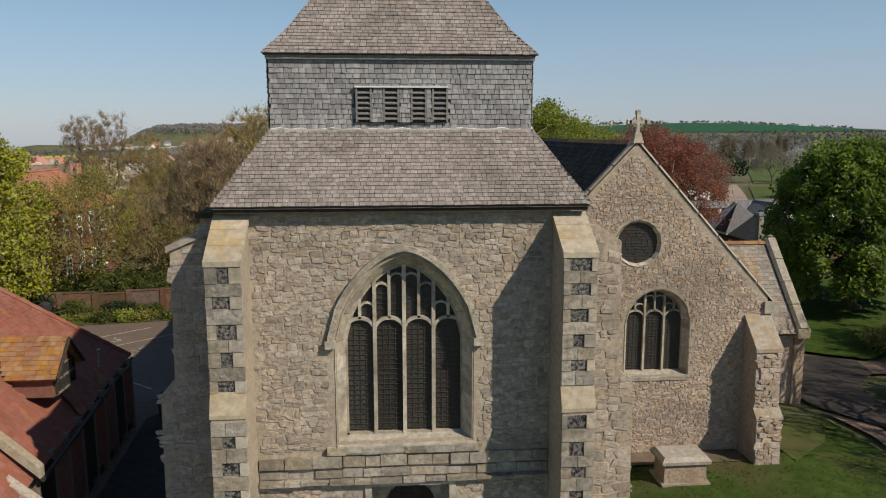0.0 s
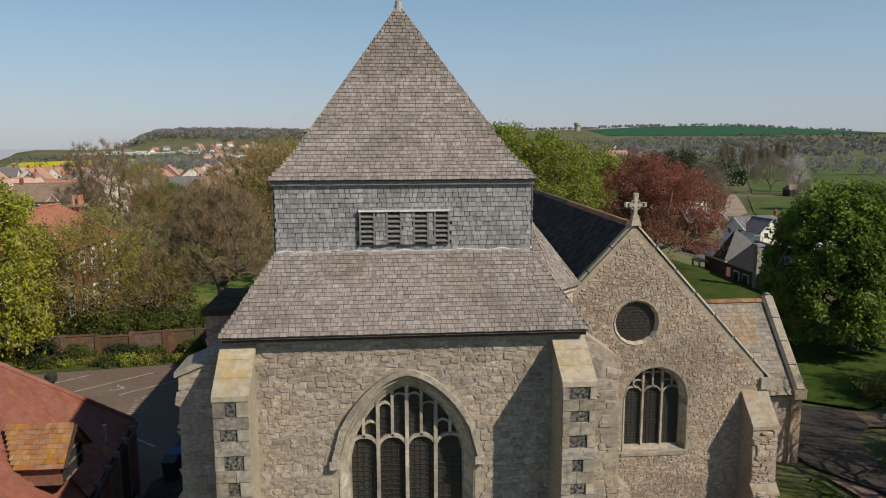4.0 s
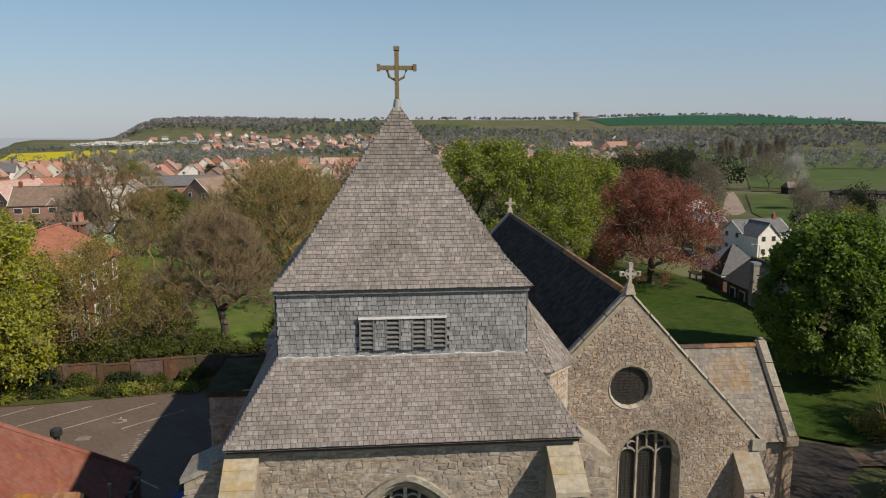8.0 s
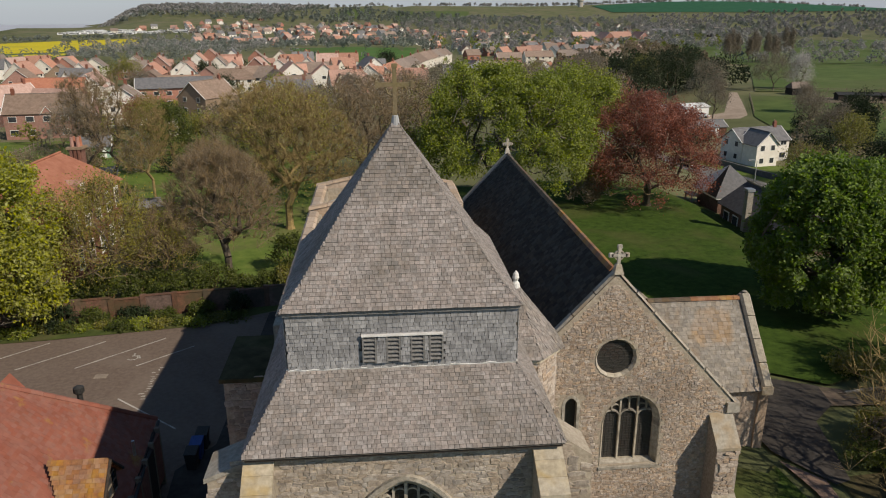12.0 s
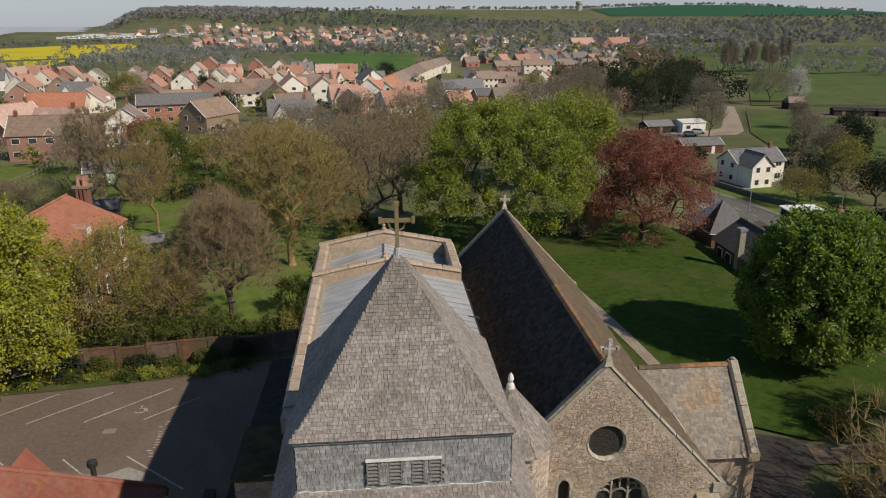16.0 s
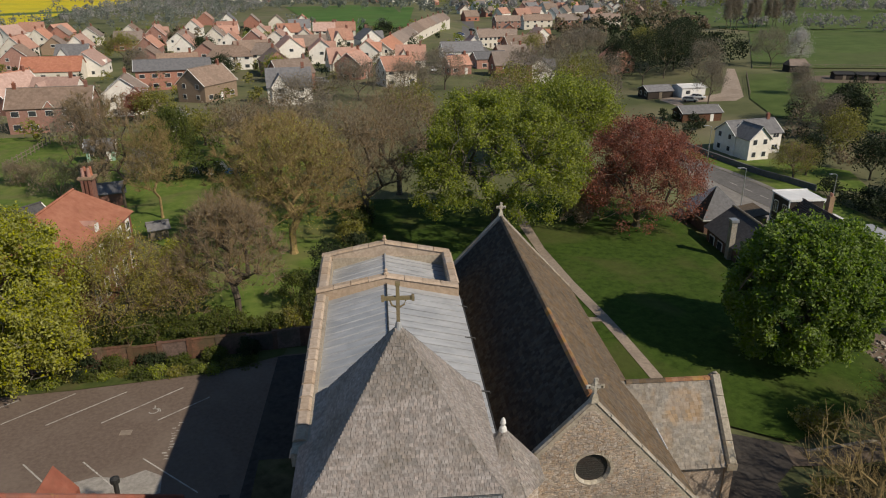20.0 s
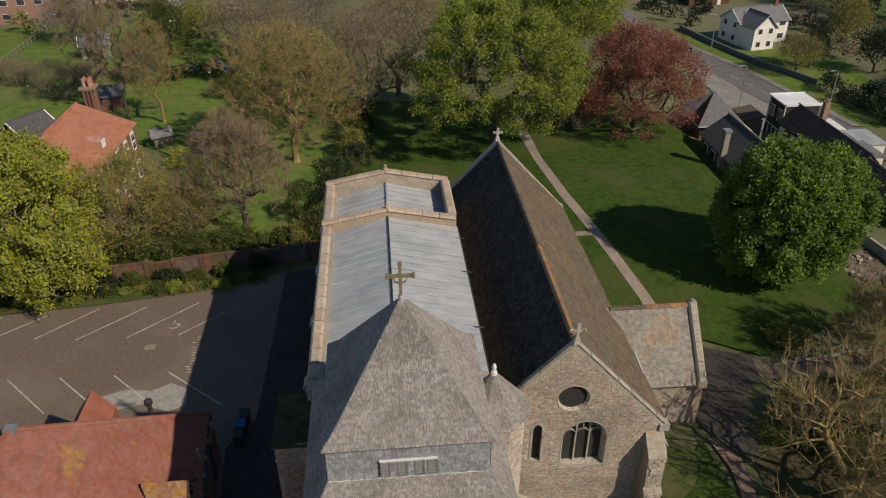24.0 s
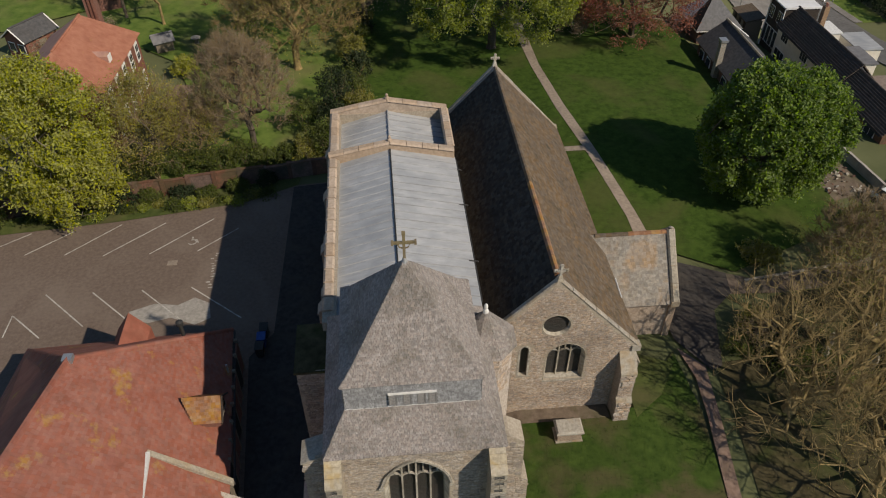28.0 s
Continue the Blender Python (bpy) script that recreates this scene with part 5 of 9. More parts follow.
# chest tomb
tomb = thing("chest_tomb", (10.6, 24.9, 0.32), "weathered stone chest tomb on the lawn", "tomb")
part("chest", hull([(10.55 + x * w, 24.95 + y * d, z) for x in (-1, 1) for y in (-1, 1) for z, w, d in ((0.2, 0.78, 0.5), (0.6, 0.70, 0.44), (1.08, 0.74, 0.46))]), NAVE_STONE, tomb)
part("slab", hull([(10.55 + x * w, 24.95 + y * d, z) for x in (-1, 1) for y in (-1, 1) for z, w, d in ((1.08, 0.86, 0.58), (1.2, 0.88, 0.6), (1.34, 0.76, 0.48))]), COPING, tomb)
part("plinth", box((9.68, 24.35, 0.1), (11.42, 25.55, 0.4)), COPING, tomb)
for k, (x, y, tilt) in enumerate(((30.5, 30.2, 6), (31.6, 31.3, -5), (33.4, 29.0, 9), (30.0, 27.4, -8), (35.0, 32.0, 4))):
    g = link_mesh("gravestone", *(lambda w, h: ([(-w, -0.06, -0.2), (w, -0.06, -0.2), (w, -0.06, h * 0.75), (w * 0.5, -0.06, h), (-w * 0.5, -0.06, h), (-w, -0.06, h * 0.75), (-w, 0.06, -0.2), (w, 0.06, -0.2), (w, 0.06, h * 0.75), (w * 0.5, 0.06, h), (-w * 0.5, 0.06, h), (-w, 0.06, h * 0.75)], [(0, 1, 2, 3, 4, 5), (11, 10, 9, 8, 7, 6), (0, 6, 7, 1), (1, 7, 8, 2), (2, 8, 9, 3), (3, 9, 10, 4), (4, 10, 11, 5), (5, 11, 6, 0)]))(0.33, 0.85 + 0.1 * (k % 3)), ASHLAR)
    g.matrix_basis = pose(x, y, gz(x, y), tilt, tilt / 2, 80 + tilt)
    tagged(g, "pale leaning headstone among bare shrubs", "gravestone", "headstones in the churchyard")
# wheelie bins by the gatehouse
for k, (x, y, m) in enumerate(((-9.7, 34.9, BLUE_PAINT), (-9.6, 35.8, IRON), (-9.75, 34.0, IRON))):
    b = thing("wheelie_bin", (x, y, gz(x, y)), "blue wheeled refuse bin in the shaded lane" if k == 0 else "dark wheeled refuse bin in the shaded lane", "bin", "bins beside the gatehouse")
    z = gz(x, y)
    part("body", hull([(x + s * w, y + q * d, z + h) for s in (-1, 1) for q in (-1, 1) for h, w, d in ((0.06, 0.23, 0.27), (0.95, 0.29, 0.35))]), m, b)
    part("lid", hull([(x + s * 0.31, y + q * 0.38, z + h) for s in (-1, 1) for q, h in ((-1, 0.96), (1, 0.96), (-1, 1.0), (1, 1.08))]), m, b)
    for s in (-1, 1):
        part("wheel", tube([(x + s * 0.2, y + 0.3, z + 0.1), (x + s * 0.26, y + 0.3, z + 0.1)], 0.1, 10), RUBBER, b)


# ---- trees ----
def sticks(segments, sides):
    """Tapering sticks from rows of start, end and the two radii, as verts and faces."""
    s = np.asarray(segments, float).reshape(-1, 8)
    a, b = s[:, :3], s[:, 3:6]
    w = b - a
    w /= np.maximum(np.linalg.norm(w, axis=1, keepdims=True), 1e-6)
    ref = np.where(np.abs(w[:, 2:]) < 0.9, np.array([[0.0, 0.0, 1.0]]), np.array([[1.0, 0.0, 0.0]]))
    u = np.cross(w, ref)
    u /= np.maximum(np.linalg.norm(u, axis=1, keepdims=True), 1e-6)
    v = np.cross(w, u)
    k = np.arange(sides) * 2 * np.pi / sides
    ring = u[:, None] * np.cos(k)[None, :, None] + v[:, None] * np.sin(k)[None, :, None]
    verts = np.concatenate([a[:, None] + ring * s[:, 6, None, None], b[:, None] + ring * s[:, 7, None, None]], 1)
    n = len(s)
    base = (np.arange(n) * 2 * sides)[:, None]
    i = np.arange(sides)
    j = (i + 1) % sides
    faces = np.stack([base + i, base + j, base + sides + j, base + sides + i], -1).reshape(-1, 4)
    return verts.reshape(-1, 3), faces


def branch_out(rng, root, neck, targets, trunk_r, thin_end=0.011):
    """Joins each target to the nearest branch so far, and thickens branches by what they carry."""
    nodes, parent = [np.array(root, float), (np.array(root) + neck) / 2, np.array(neck, float)], [-1, 0, 1]
    order = np.argsort(np.linalg.norm(targets - neck, axis=1) + 0.35 * rng.normal(0, 1, len(targets)))
    reach = [0.0, 0.0, 0.0]
    for t in targets[order]:
        pts = np.array(nodes)
        cost = np.linalg.norm(pts - t, axis=1) + 0.25 * np.array(reach) + np.where(pts[:, 2] > t[2] + 0.6, 1.2, 0) + np.where(np.arange(len(pts)) < 2, 50, 0)
        k = int(cost.argmin())
        far = float(np.linalg.norm(pts[k] - t))
        last, steps = k, max(1, min(4, int(far / 0.9)))
        for i in range(1, steps + 1):
            q = pts[k] + (t - pts[k]) * i / steps
            q[2] += math.sin(math.pi * i / steps) * far * 0.1
            if i < steps:
                q = q + rng.normal(0, 0.09, 3)
            nodes.append(q)
            parent.append(last)
            reach.append(reach[last] + far / steps)
            last = len(nodes) - 1
    load = np.ones(len(nodes))
    for k in range(len(nodes) - 1, 0, -1):
        load[parent[k]] += load[k]
    rad = np.maximum(trunk_r * np.sqrt(load / load[0]), thin_end)
    big, small, slot, joins = [], [], {}, []
    for k in range(1, len(nodes)):
        row = (*nodes[parent[k]], *nodes[k], min(rad[parent[k]], rad[k] * 1.5), rad[k])
        if rad[k] > trunk_r * 0.2 and (parent[k] == 0 or parent[k] in slot):
            slot[k] = len(big)
            joins.append(slot.get(parent[k], -1))
            big.append(row)
        else:
            small.append(row)
    return np.array(nodes), big, small, joins


def leaves(rng, centres, count, size, spread, flat=0.5):
    """Small four-cornered leaves scattered round centres, as verts and faces."""
    c = np.asarray(centres)[rng.integers(0, len(centres), count)]
    p = c + rng.normal(0, 1, (count, 3)) * spread
    n = rng.normal(0, 1, (count, 3)) * np.array([1, 1, 1.0]) + np.array([0, 0, flat])
    n /= np.linalg.norm(n, axis=1, keepdims=True)
    u = np.cross(n, rng.normal(0, 1, (count, 3)))
    u /= np.maximum(np.linalg.norm(u, axis=1, keepdims=True), 1e-6)
    v = np.cross(n, u)
    s = size * rng.uniform(0.6, 1.3, (count, 1))
    bend = n * s * 0.25
    verts = np.stack([p - u * s, p - v * s * 0.55 + bend, p + u * s, p + v * s * 0.55 + bend], 1)
    i = np.arange(count)[:, None] * 4
    return verts.reshape(-1, 3), i + np.array([[0, 1, 2, 3]])


def crown_points(rng, centre, radii, count, hollow=0.45, lump=0.28):
    """Places of leaf clumps in an uneven crown, mostly near its outside."""
    d = rng.normal(0, 1, (count, 3))
    d /= np.linalg.norm(d, axis=1, keepdims=True)
    d[:, 2] = np.where(d[:, 2] < -0.55, -d[:, 2], d[:, 2])
    lumps = rng.normal(0, 1, (9, 3))
    lumps /= np.linalg.norm(lumps, axis=1, keepdims=True)
    bulge = 1 - lump + lump * np.clip((d @ lumps.T).max(1) * 1.5 - 0.3, 0, 1.2)
    rad = hollow + (1 - hollow) * rng.uniform(0, 1, count) ** 0.45
    return np.array(centre) + d * np.array(radii) * (rad * bulge)[:, None]


def tree(name, x, y, top, radius, trunk_h, label, leaf=None, bark=BARK, twig=None, leaf_count=9000, leaf_size=0.17, clumps=170, limbs=130, twigs=0, seed=1, trunk_r=0.3, thin=0.5, lean=(0, 0), group="", loose=0.55, category="tree", twig_len=0.7, thin_end=0.011):
    """A tree: tapered trunk with limbs, twigs, and a crown of small leaves."""
    rng = np.random.default_rng(seed)
    z = gz(x, y) - 0.1
    t = thing(name, (x, y, z), label, category, group)
    h = top - z
    centre = np.array([x + lean[0], y + lean[1], z + (trunk_h + h) / 2])
    radii = np.array([radius, radius, (h - trunk_h) / 2])
    fork = trunk_h + (h - trunk_h) * 0.12
    neck = np.array([x + lean[0] * 0.3, y + lean[1] * 0.3, z + fork])
    pts = crown_points(rng, centre, radii, clumps, hollow=thin)
    aims = crown_points(rng, centre, radii * 0.97, limbs, hollow=0.15 if leaf is None or twigs else 0.3)
    aims = aims[aims[:, 2] > z + fork * 0.7]
    nodes, big, small, joins = branch_out(rng, (x, y, z + 0.2), neck, aims, trunk_r, thin_end)
    big.append((x, y, z, x, y, z + 0.5, trunk_r * 1.5, trunk_r * 1.05))
    tv, tf = sticks(big, 7)
    tf = tf.tolist()
    # webs at the forks tie every limb to the limb that carries it
    for i, p in enumerate(joins):
        if p >= 0:
            tf.append([i * 14, p * 14 + 7, p * 14 + 8])
    tf.append([0, (len(big) - 1) * 14 + 7, (len(big) - 1) * 14 + 8])
    link_mesh("trunk", tv, tf, bark, t)
    if small:
        tagged(link_mesh("twig_mass", *sticks(small, 4), twig or bark, t), kind="stuff")
    if twigs:
        src = nodes[3:][rng.integers(0, len(nodes) - 3, twigs)]
        out = (src - np.array([x, y, z + fork * 0.8])) / np.maximum(np.linalg.norm(src - np.array([x, y, z + fork * 0.8]), axis=1, keepdims=True), 0.1)
        d = out * 0.8 + rng.normal(0, 0.55, (twigs, 3)) + np.array([0, 0, 0.25])
        d /= np.linalg.norm(d, axis=1, keepdims=True)
        end = src + d * rng.uniform(0.4, 1.3, (twigs, 1)) * twig_len
        fine = np.c_[src, end, np.full(twigs, thin_end * 1.2), np.full(twigs, 0.006)]
        d2 = d + rng.normal(0, 0.5, (twigs, 3))
        fine2 = np.c_[(src + end) / 2, (src + end) / 2 + d2 * twig_len * rng.uniform(0.3, 0.7, (twigs, 1)), np.full(twigs, 0.009), np.full(twigs, 0.005)]
        tagged(link_mesh("twig_haze", *sticks(np.concatenate([fine, fine2]), 3), twig or bark, t), kind="stuff")
    if leaf:
        tagged(link_mesh("crown", *leaves(rng, pts, leaf_count, leaf_size, loose), leaf, t), kind="stuff")
    return t


tree("horse_chestnut", 33.4, 49.2, 12.2, 5.8, -1.6, "broad round horse chestnut in dense fresh green leaf", LEAF_GREEN, leaf_count=90000, leaf_size=0.16, clumps=520, limbs=120, seed=2, trunk_r=0.42, thin=0.6, loose=0.29)
tree("copper_beech", 30.6, 80.0, 13.1, 7.2, -1.4, "copper beech with dull red spring leaves", LEAF_COPPER, twig=TWIG_BROWN, leaf_count=50000, leaf_size=0.11, clumps=330, limbs=300, seed=3, trunk_r=0.42, thin=0.3, loose=0.45)
tree("lime_tree", 13.5, 80.0, 16.6, 10.6, 1.2, "wide lime tree in light spring leaf", LEAF_LIME, twig=TWIG_GREY, leaf_count=80000, leaf_size=0.14, clumps=330, limbs=420, seed=4, trunk_r=0.5, thin=0.42, loose=0.44)
tree("lime_tree", 29.0, 108.0, 13.8, 8.2, 1.0, "bright green tree at the churchyard edge", LEAF_LIME, leaf_count=26000, leaf_size=0.19, clumps=300, limbs=150, seed=5, trunk_r=0.4, thin=0.35, loose=0.7)
tree("field_maple", -9.5, 77.0, 15.6, 8.4, 1.0, "tall tree with thin olive leaf over golden brown twigs", LEAF_GOLD, bark=BARK_GREEN, twig=BARK_GREEN, leaf_count=11000, leaf_size=0.09, clumps=420, limbs=620, twigs=15000, seed=6, trunk_r=0.4, thin=0.25, loose=0.6, thin_end=0.016)
tree("bare_ash", -1.5, 86.0, 15.0, 6.5, 1.5, "brown half-bare tree behind the church", LEAF_BROWN, twig=TWIG_BROWN, leaf_count=9000, leaf_size=0.1, clumps=300, limbs=300, twigs=5000, seed=7, trunk_r=0.35, thin=0.25, loose=0.7)
tree("bare_ash", 3.0, 98.0, 14.5, 7.5, 1.5, "brown half-bare tree behind the church", LEAF_BROWN, twig=TWIG_BROWN, leaf_count=9000, leaf_size=0.11, clumps=300, limbs=260, twigs=4500, seed=27, trunk_r=0.35, thin=0.25, loose=0.8)
tree("round_bare_tree", -12.6, 60.0, 12.4, 4.5, 1.4, "rounded leafless tree with dense brown twigs", None, twig=TWIG_BROWN, limbs=620, twigs=9000, seed=8, trunk_r=0.3, twig_len=0.75)
tree("sycamore", -30.6, 53.0, 13.4, 7.2, -0.4, "sycamore in bright yellow-green spring leaf", LEAF_YELLOW, twig=TWIG_GREY, leaf_count=56000, leaf_size=0.14, clumps=420, limbs=240, seed=9, trunk_r=0.35, thin=0.5, loose=0.36)
tree("sycamore", -26.4, 51.8, 7.6, 4.0, -0.2, "low spreading sycamore in yellow-green leaf", LEAF_YELLOW, twig=TWIG_GREY, leaf_count=18000, leaf_size=0.14, clumps=170, limbs=110, seed=39, trunk_r=0.2, thin=0.4, loose=0.36)
tree("young_maple", -21.6, 57.6, 9.6, 4.6, 0.2, "thin brown-green tree by the wall", LEAF_GOLD, twig=TWIG_BROWN, leaf_count=16000, leaf_size=0.08, clumps=180, limbs=140, twigs=1300, seed=10, trunk_r=0.2, thin=0.2, loose=0.5, thin_end=0.015)
tree("young_maple", -17.6, 59.0, 7.2, 3.2, 0.6, "thin brown-green tree by the wall", LEAF_GOLD, twig=TWIG_BROWN, leaf_count=7000, leaf_size=0.07, clumps=200, limbs=200, twigs=2600, seed=11, trunk_r=0.14, thin=0.2, loose=0.45)
tree("garden_birch", -27.2, 90.5, 12.5, 3.8, 1.4, "slender pale tree with sparse twigs on the garden lawn", LEAF_OLIVE, bark=BARK_GREEN, twig=BARK_GREEN, leaf_count=3500, leaf_size=0.07, clumps=200, limbs=220, twigs=3500, seed=12, trunk_r=0.17, thin=0.2, loose=0.5)
tree("garden_birch", -32.4, 93.0, 15.6, 3.3, 1.6, "tall bare upright tree near the chimney", LEAF_BROWN, twig=TWIG_BROWN, leaf_count=1500, leaf_size=0.06, clumps=160, limbs=200, twigs=3500, seed=13, trunk_r=0.18, thin=0.2, loose=0.5)
tree("garden_birch", -37.5, 98.0, 15.0, 3.2, 1.8, "tall bare upright tree behind the garden", LEAF_BROWN, twig=TWIG_BROWN, leaf_count=1500, leaf_size=0.06, clumps=160, limbs=200, twigs=3500, seed=43, trunk_r=0.18, thin=0.2, loose=0.5)
tree("bare_chestnut", 25.9, 25.9, 9.2, 6.8, 0.6, "spreading bare tree with yellow-lichened branches", None, bark=BARK_GREEN, twig=BARK_GREEN, limbs=360, twigs=1500, seed=14, trunk_r=0.36, twig_len=1.1, thin_end=0.0145)
tree("bare_chestnut", 28.6, 19.8, 8.6, 6.2, 0.4, "spreading bare tree with yellow-lichened branches", LEAF_OLIVE, bark=BARK_GREEN, twig=BARK_GREEN, leaf_count=1500, leaf_size=0.05, limbs=360, twigs=1500, seed=15, trunk_r=0.3, thin_end=0.0145, twig_len=1.1)
tree("bare_chestnut", 32.5, 29.0, 9.0, 6.2, 0.4, "bare twiggy tree with brown and yellow branches", LEAF_OLIVE, bark=BARK_GREEN, twig=BARK_GREEN, leaf_count=4000, leaf_size=0.05, limbs=360, twigs=1500, seed=35, trunk_r=0.3, thin_end=0.0145, twig_len=1.1)
tree("bare_chestnut", 36.2, 36.6, 7.4, 5.2, 0.4, "bare shrubby tree beside the drive", LEAF_OLIVE, bark=BARK_GREEN, twig=TWIG_BROWN, leaf_count=6500, leaf_size=0.06, limbs=420, twigs=6000, seed=16, trunk_r=0.2, thin_end=0.015)
tree("dark_fir", -33.0, 121.0, 7.5, 3.6, 0.6, "dark green bushy tree in a garden", LEAF_BUSH, leaf_count=9000, leaf_size=0.15, clumps=150, limbs=60, seed=17, trunk_r=0.2)
tree("bare_ash", 20.0, 120.0, 11.5, 7.0, 2.0, "brown half-bare tree beyond the churchyard", LEAF_BROWN, twig=TWIG_BROWN, leaf_count=6500, leaf_size=0.13, clumps=200, limbs=160, twigs=2500, seed=18, trunk_r=0.3, loose=0.8)
tree("bare_ash", -14.0, 104.0, 12.0, 6.5, 2.0, "brown half-bare tree beyond the churchyard", LEAF_BROWN, twig=TWIG_BROWN, leaf_count=7000, leaf_size=0.12, clumps=220, limbs=200, twigs=3000, seed=19, trunk_r=0.3, loose=0.8)
tree("bare_ash", -22.0, 118.0, 9.0, 5.0, 1.5, "grey-brown leafless tree in a back garden", LEAF_BROWN, twig=TWIG_BROWN, leaf_count=4000, leaf_size=0.12, clumps=150, limbs=150, twigs=2000, seed=20, trunk_r=0.25, loose=0.7)
tree("bare_ash", 75.6, 122.8, -0.8, 4.0, 1.0, "thin green-brown tree by the white house", LEAF_OLIVE, twig=TWIG_BROWN, leaf_count=5000, leaf_size=0.11, clumps=150, limbs=120, twigs=1500, seed=21, trunk_r=0.2, loose=0.6)


def bush(name, x, y, w, h, leaf, label, seed, count=1800, size=0.1, group="", mat_twig=TWIG_BROWN):
    """A shrub: short stems and a low uneven crown."""
    rng = np.random.default_rng(seed)
    z = gz(x, y) - 0.05
    t = thing(name, (x, y, z), label, "bush", group)
    segs = []
    for k in range(14):
        a, s = rng.uniform(0, 6.28), rng.uniform(0.3, 0.8)
        segs.append((x, y, z, x + math.cos(a) * w * s, y + math.sin(a) * w * s, z + h * rng.uniform(0.5, 0.95), 0.035, 0.01))
    tagged(link_mesh("stem_tangle", *sticks(segs, 4), mat_twig, t), kind="stuff")
    pts = crown_points(rng, (x, y, z + h * 0.5), (w, w, h * 0.55), 70, hollow=0.35, lump=0.4)
    link_mesh("crown", *leaves(rng, pts, count, size, 0.22 * max(0.6, w / 2)), leaf, t)
    return t


for k, (x, y, w, h) in enumerate(((-44.0, 101.5, 3.4, 4.6), (-40.5, 104.5, 2.6, 3.6), (-52.0, 109.0, 3.0, 3.2))):
    bush("bare_shrub", x, y, w, h, LEAF_BROWN, "reddish-brown bare shrub behind the garden", 640 + k, 5200, 0.09, "bare garden shrubs")

br = random.Random(31)
for k in range(15):
    s = k / 14
    x, y = -33 + 27.5 * s, 53.3 + 4.0 * s + br.uniform(0, 1.2)
    bush("shrub", x, y + 0.9, br.uniform(1.0, 1.9), br.uniform(1.6, 3.4), br.choice((LEAF_BUSH, LEAF_BUSH, LEAF_OLIVE)), "untrimmed green shrub behind the brick wall", 100 + k, 2300, 0.1, "shrubs along the garden wall")
for k in range(16):
    s = k / 15
    x, y = -31 + 20 * s, 50.3 + 2.0 * s + br.uniform(0, 1.0)
    bush("weeds", x, y, br.uniform(0.5, 1.1), br.uniform(0.3, 0.8), (LEAF_BUSH, LEAF_LIME, LEAF_OLIVE)[k % 3], "low bright weeds below the brick wall", 140 + k, 700, 0.09, "weeds on the verge")
for k, (x, y, w, h, m) in enumerate(((-22.0, 76.2, 1.6, 2.2, LEAF_YELLOW), (-18.5, 64, 2.4, 3.2, LEAF_BUSH), (-8.0, 63.5, 1.8, 3.5, LEAF_BUSH), (-5.6, 58.6, 1.5, 3.6, LEAF_BUSH), (-5.3, 62.5, 1.6, 4.4, LEAF_DARK), (-4.8, 67.5, 2.0, 5.0, LEAF_DARK), (6.0, 56.2, 1.9, 2.6, LEAF_DARK), (8.6, 57.6, 1.5, 2.0, LEAF_COPPER), (24.0, 81.5, 2.4, 3.0, LEAF_BROWN), (25.6, 83, 2.6, 4.2, LEAF_OLIVE), (30, 40.4, 1.6, 1.3, LEAF_OLIVE), (36, 26, 2.2, 2.4, LEAF_OLIVE), (38, 33, 2.6, 2.6, LEAF_BROWN), (33.5, 22, 2.4, 2.2, LEAF_BROWN), (43, 37, 2.6, 2.0, LEAF_BUSH), (41, 43.6, 2.0, 1.6, LEAF_OLIVE), (-36, 78, 3.0, 4.0, LEAF_BROWN), (-33, 84, 2.6, 3.6, LEAF_BROWN), (-16, 90, 3.4, 4.0, LEAF_BROWN), (-20.5, 100, 3, 2.4, LEAF_BUSH), (-14, 97, 3, 2.2, LEAF_BUSH))):
    bush("shrub", x, y, w, h, m, "rounded yellow garden bush" if m is LEAF_YELLOW else "loose garden shrub with mixed foliage", 170 + k, int(1500 + 500 * w), 0.11)
for k in range(22):
    a = br.random()
    x, y = ((24.6 + 6 * a, 31.4 + br.uniform(-1.4, 2.2)), (27 + 11 * a, 22 + 9 * br.random()), (34 + 10 * a, 32 + 12 * br.random()))[k % 3]
    bush("shrub", x, y, br.uniform(1.2, 2.2), br.uniform(0.8, 2.0), (LEAF_BUSH, LEAF_DARK, LEAF_OLIVE, LEAF_BROWN)[k % 4], "tangled undergrowth below the bare trees", 210 + k, 1900, 0.08, "undergrowth below the bare trees")
for k, (x, y, w, h) in enumerate(((-23.6, 52.6, 1.3, 1.6), (-25.6, 52.6, 1.6, 2.2), (-21.2, 53.0, 1.0, 1.2), (-18.6, 53.6, 1.2, 0.9), (-16.4, 53.4, 0.9, 0.7), (-13.6, 54.0, 1.1, 1.1), (-11.0, 54.6, 0.9, 1.4), (-34.5, 50.2, 1.8, 2.2))):
    bush("shrub", x, y, w, h, LEAF_BUSH if k % 3 else LEAF_DARK, "shrub growing over the brick wall", 250 + k, 2400, 0.085, "shrubs along the garden wall")
for k in range(9):
    y = 58.5 + k * 3.9
    bush("shrub", -3.1 + br.uniform(-0.8, 0.8), y, br.uniform(1.6, 2.3), br.uniform(1.8, 3.6), (LEAF_BUSH, LEAF_DARK, LEAF_OLIVE)[k % 3], "dense shrub along the churchyard edge", 270 + k, 2600, 0.11, "shrubs along the churchyard edge")
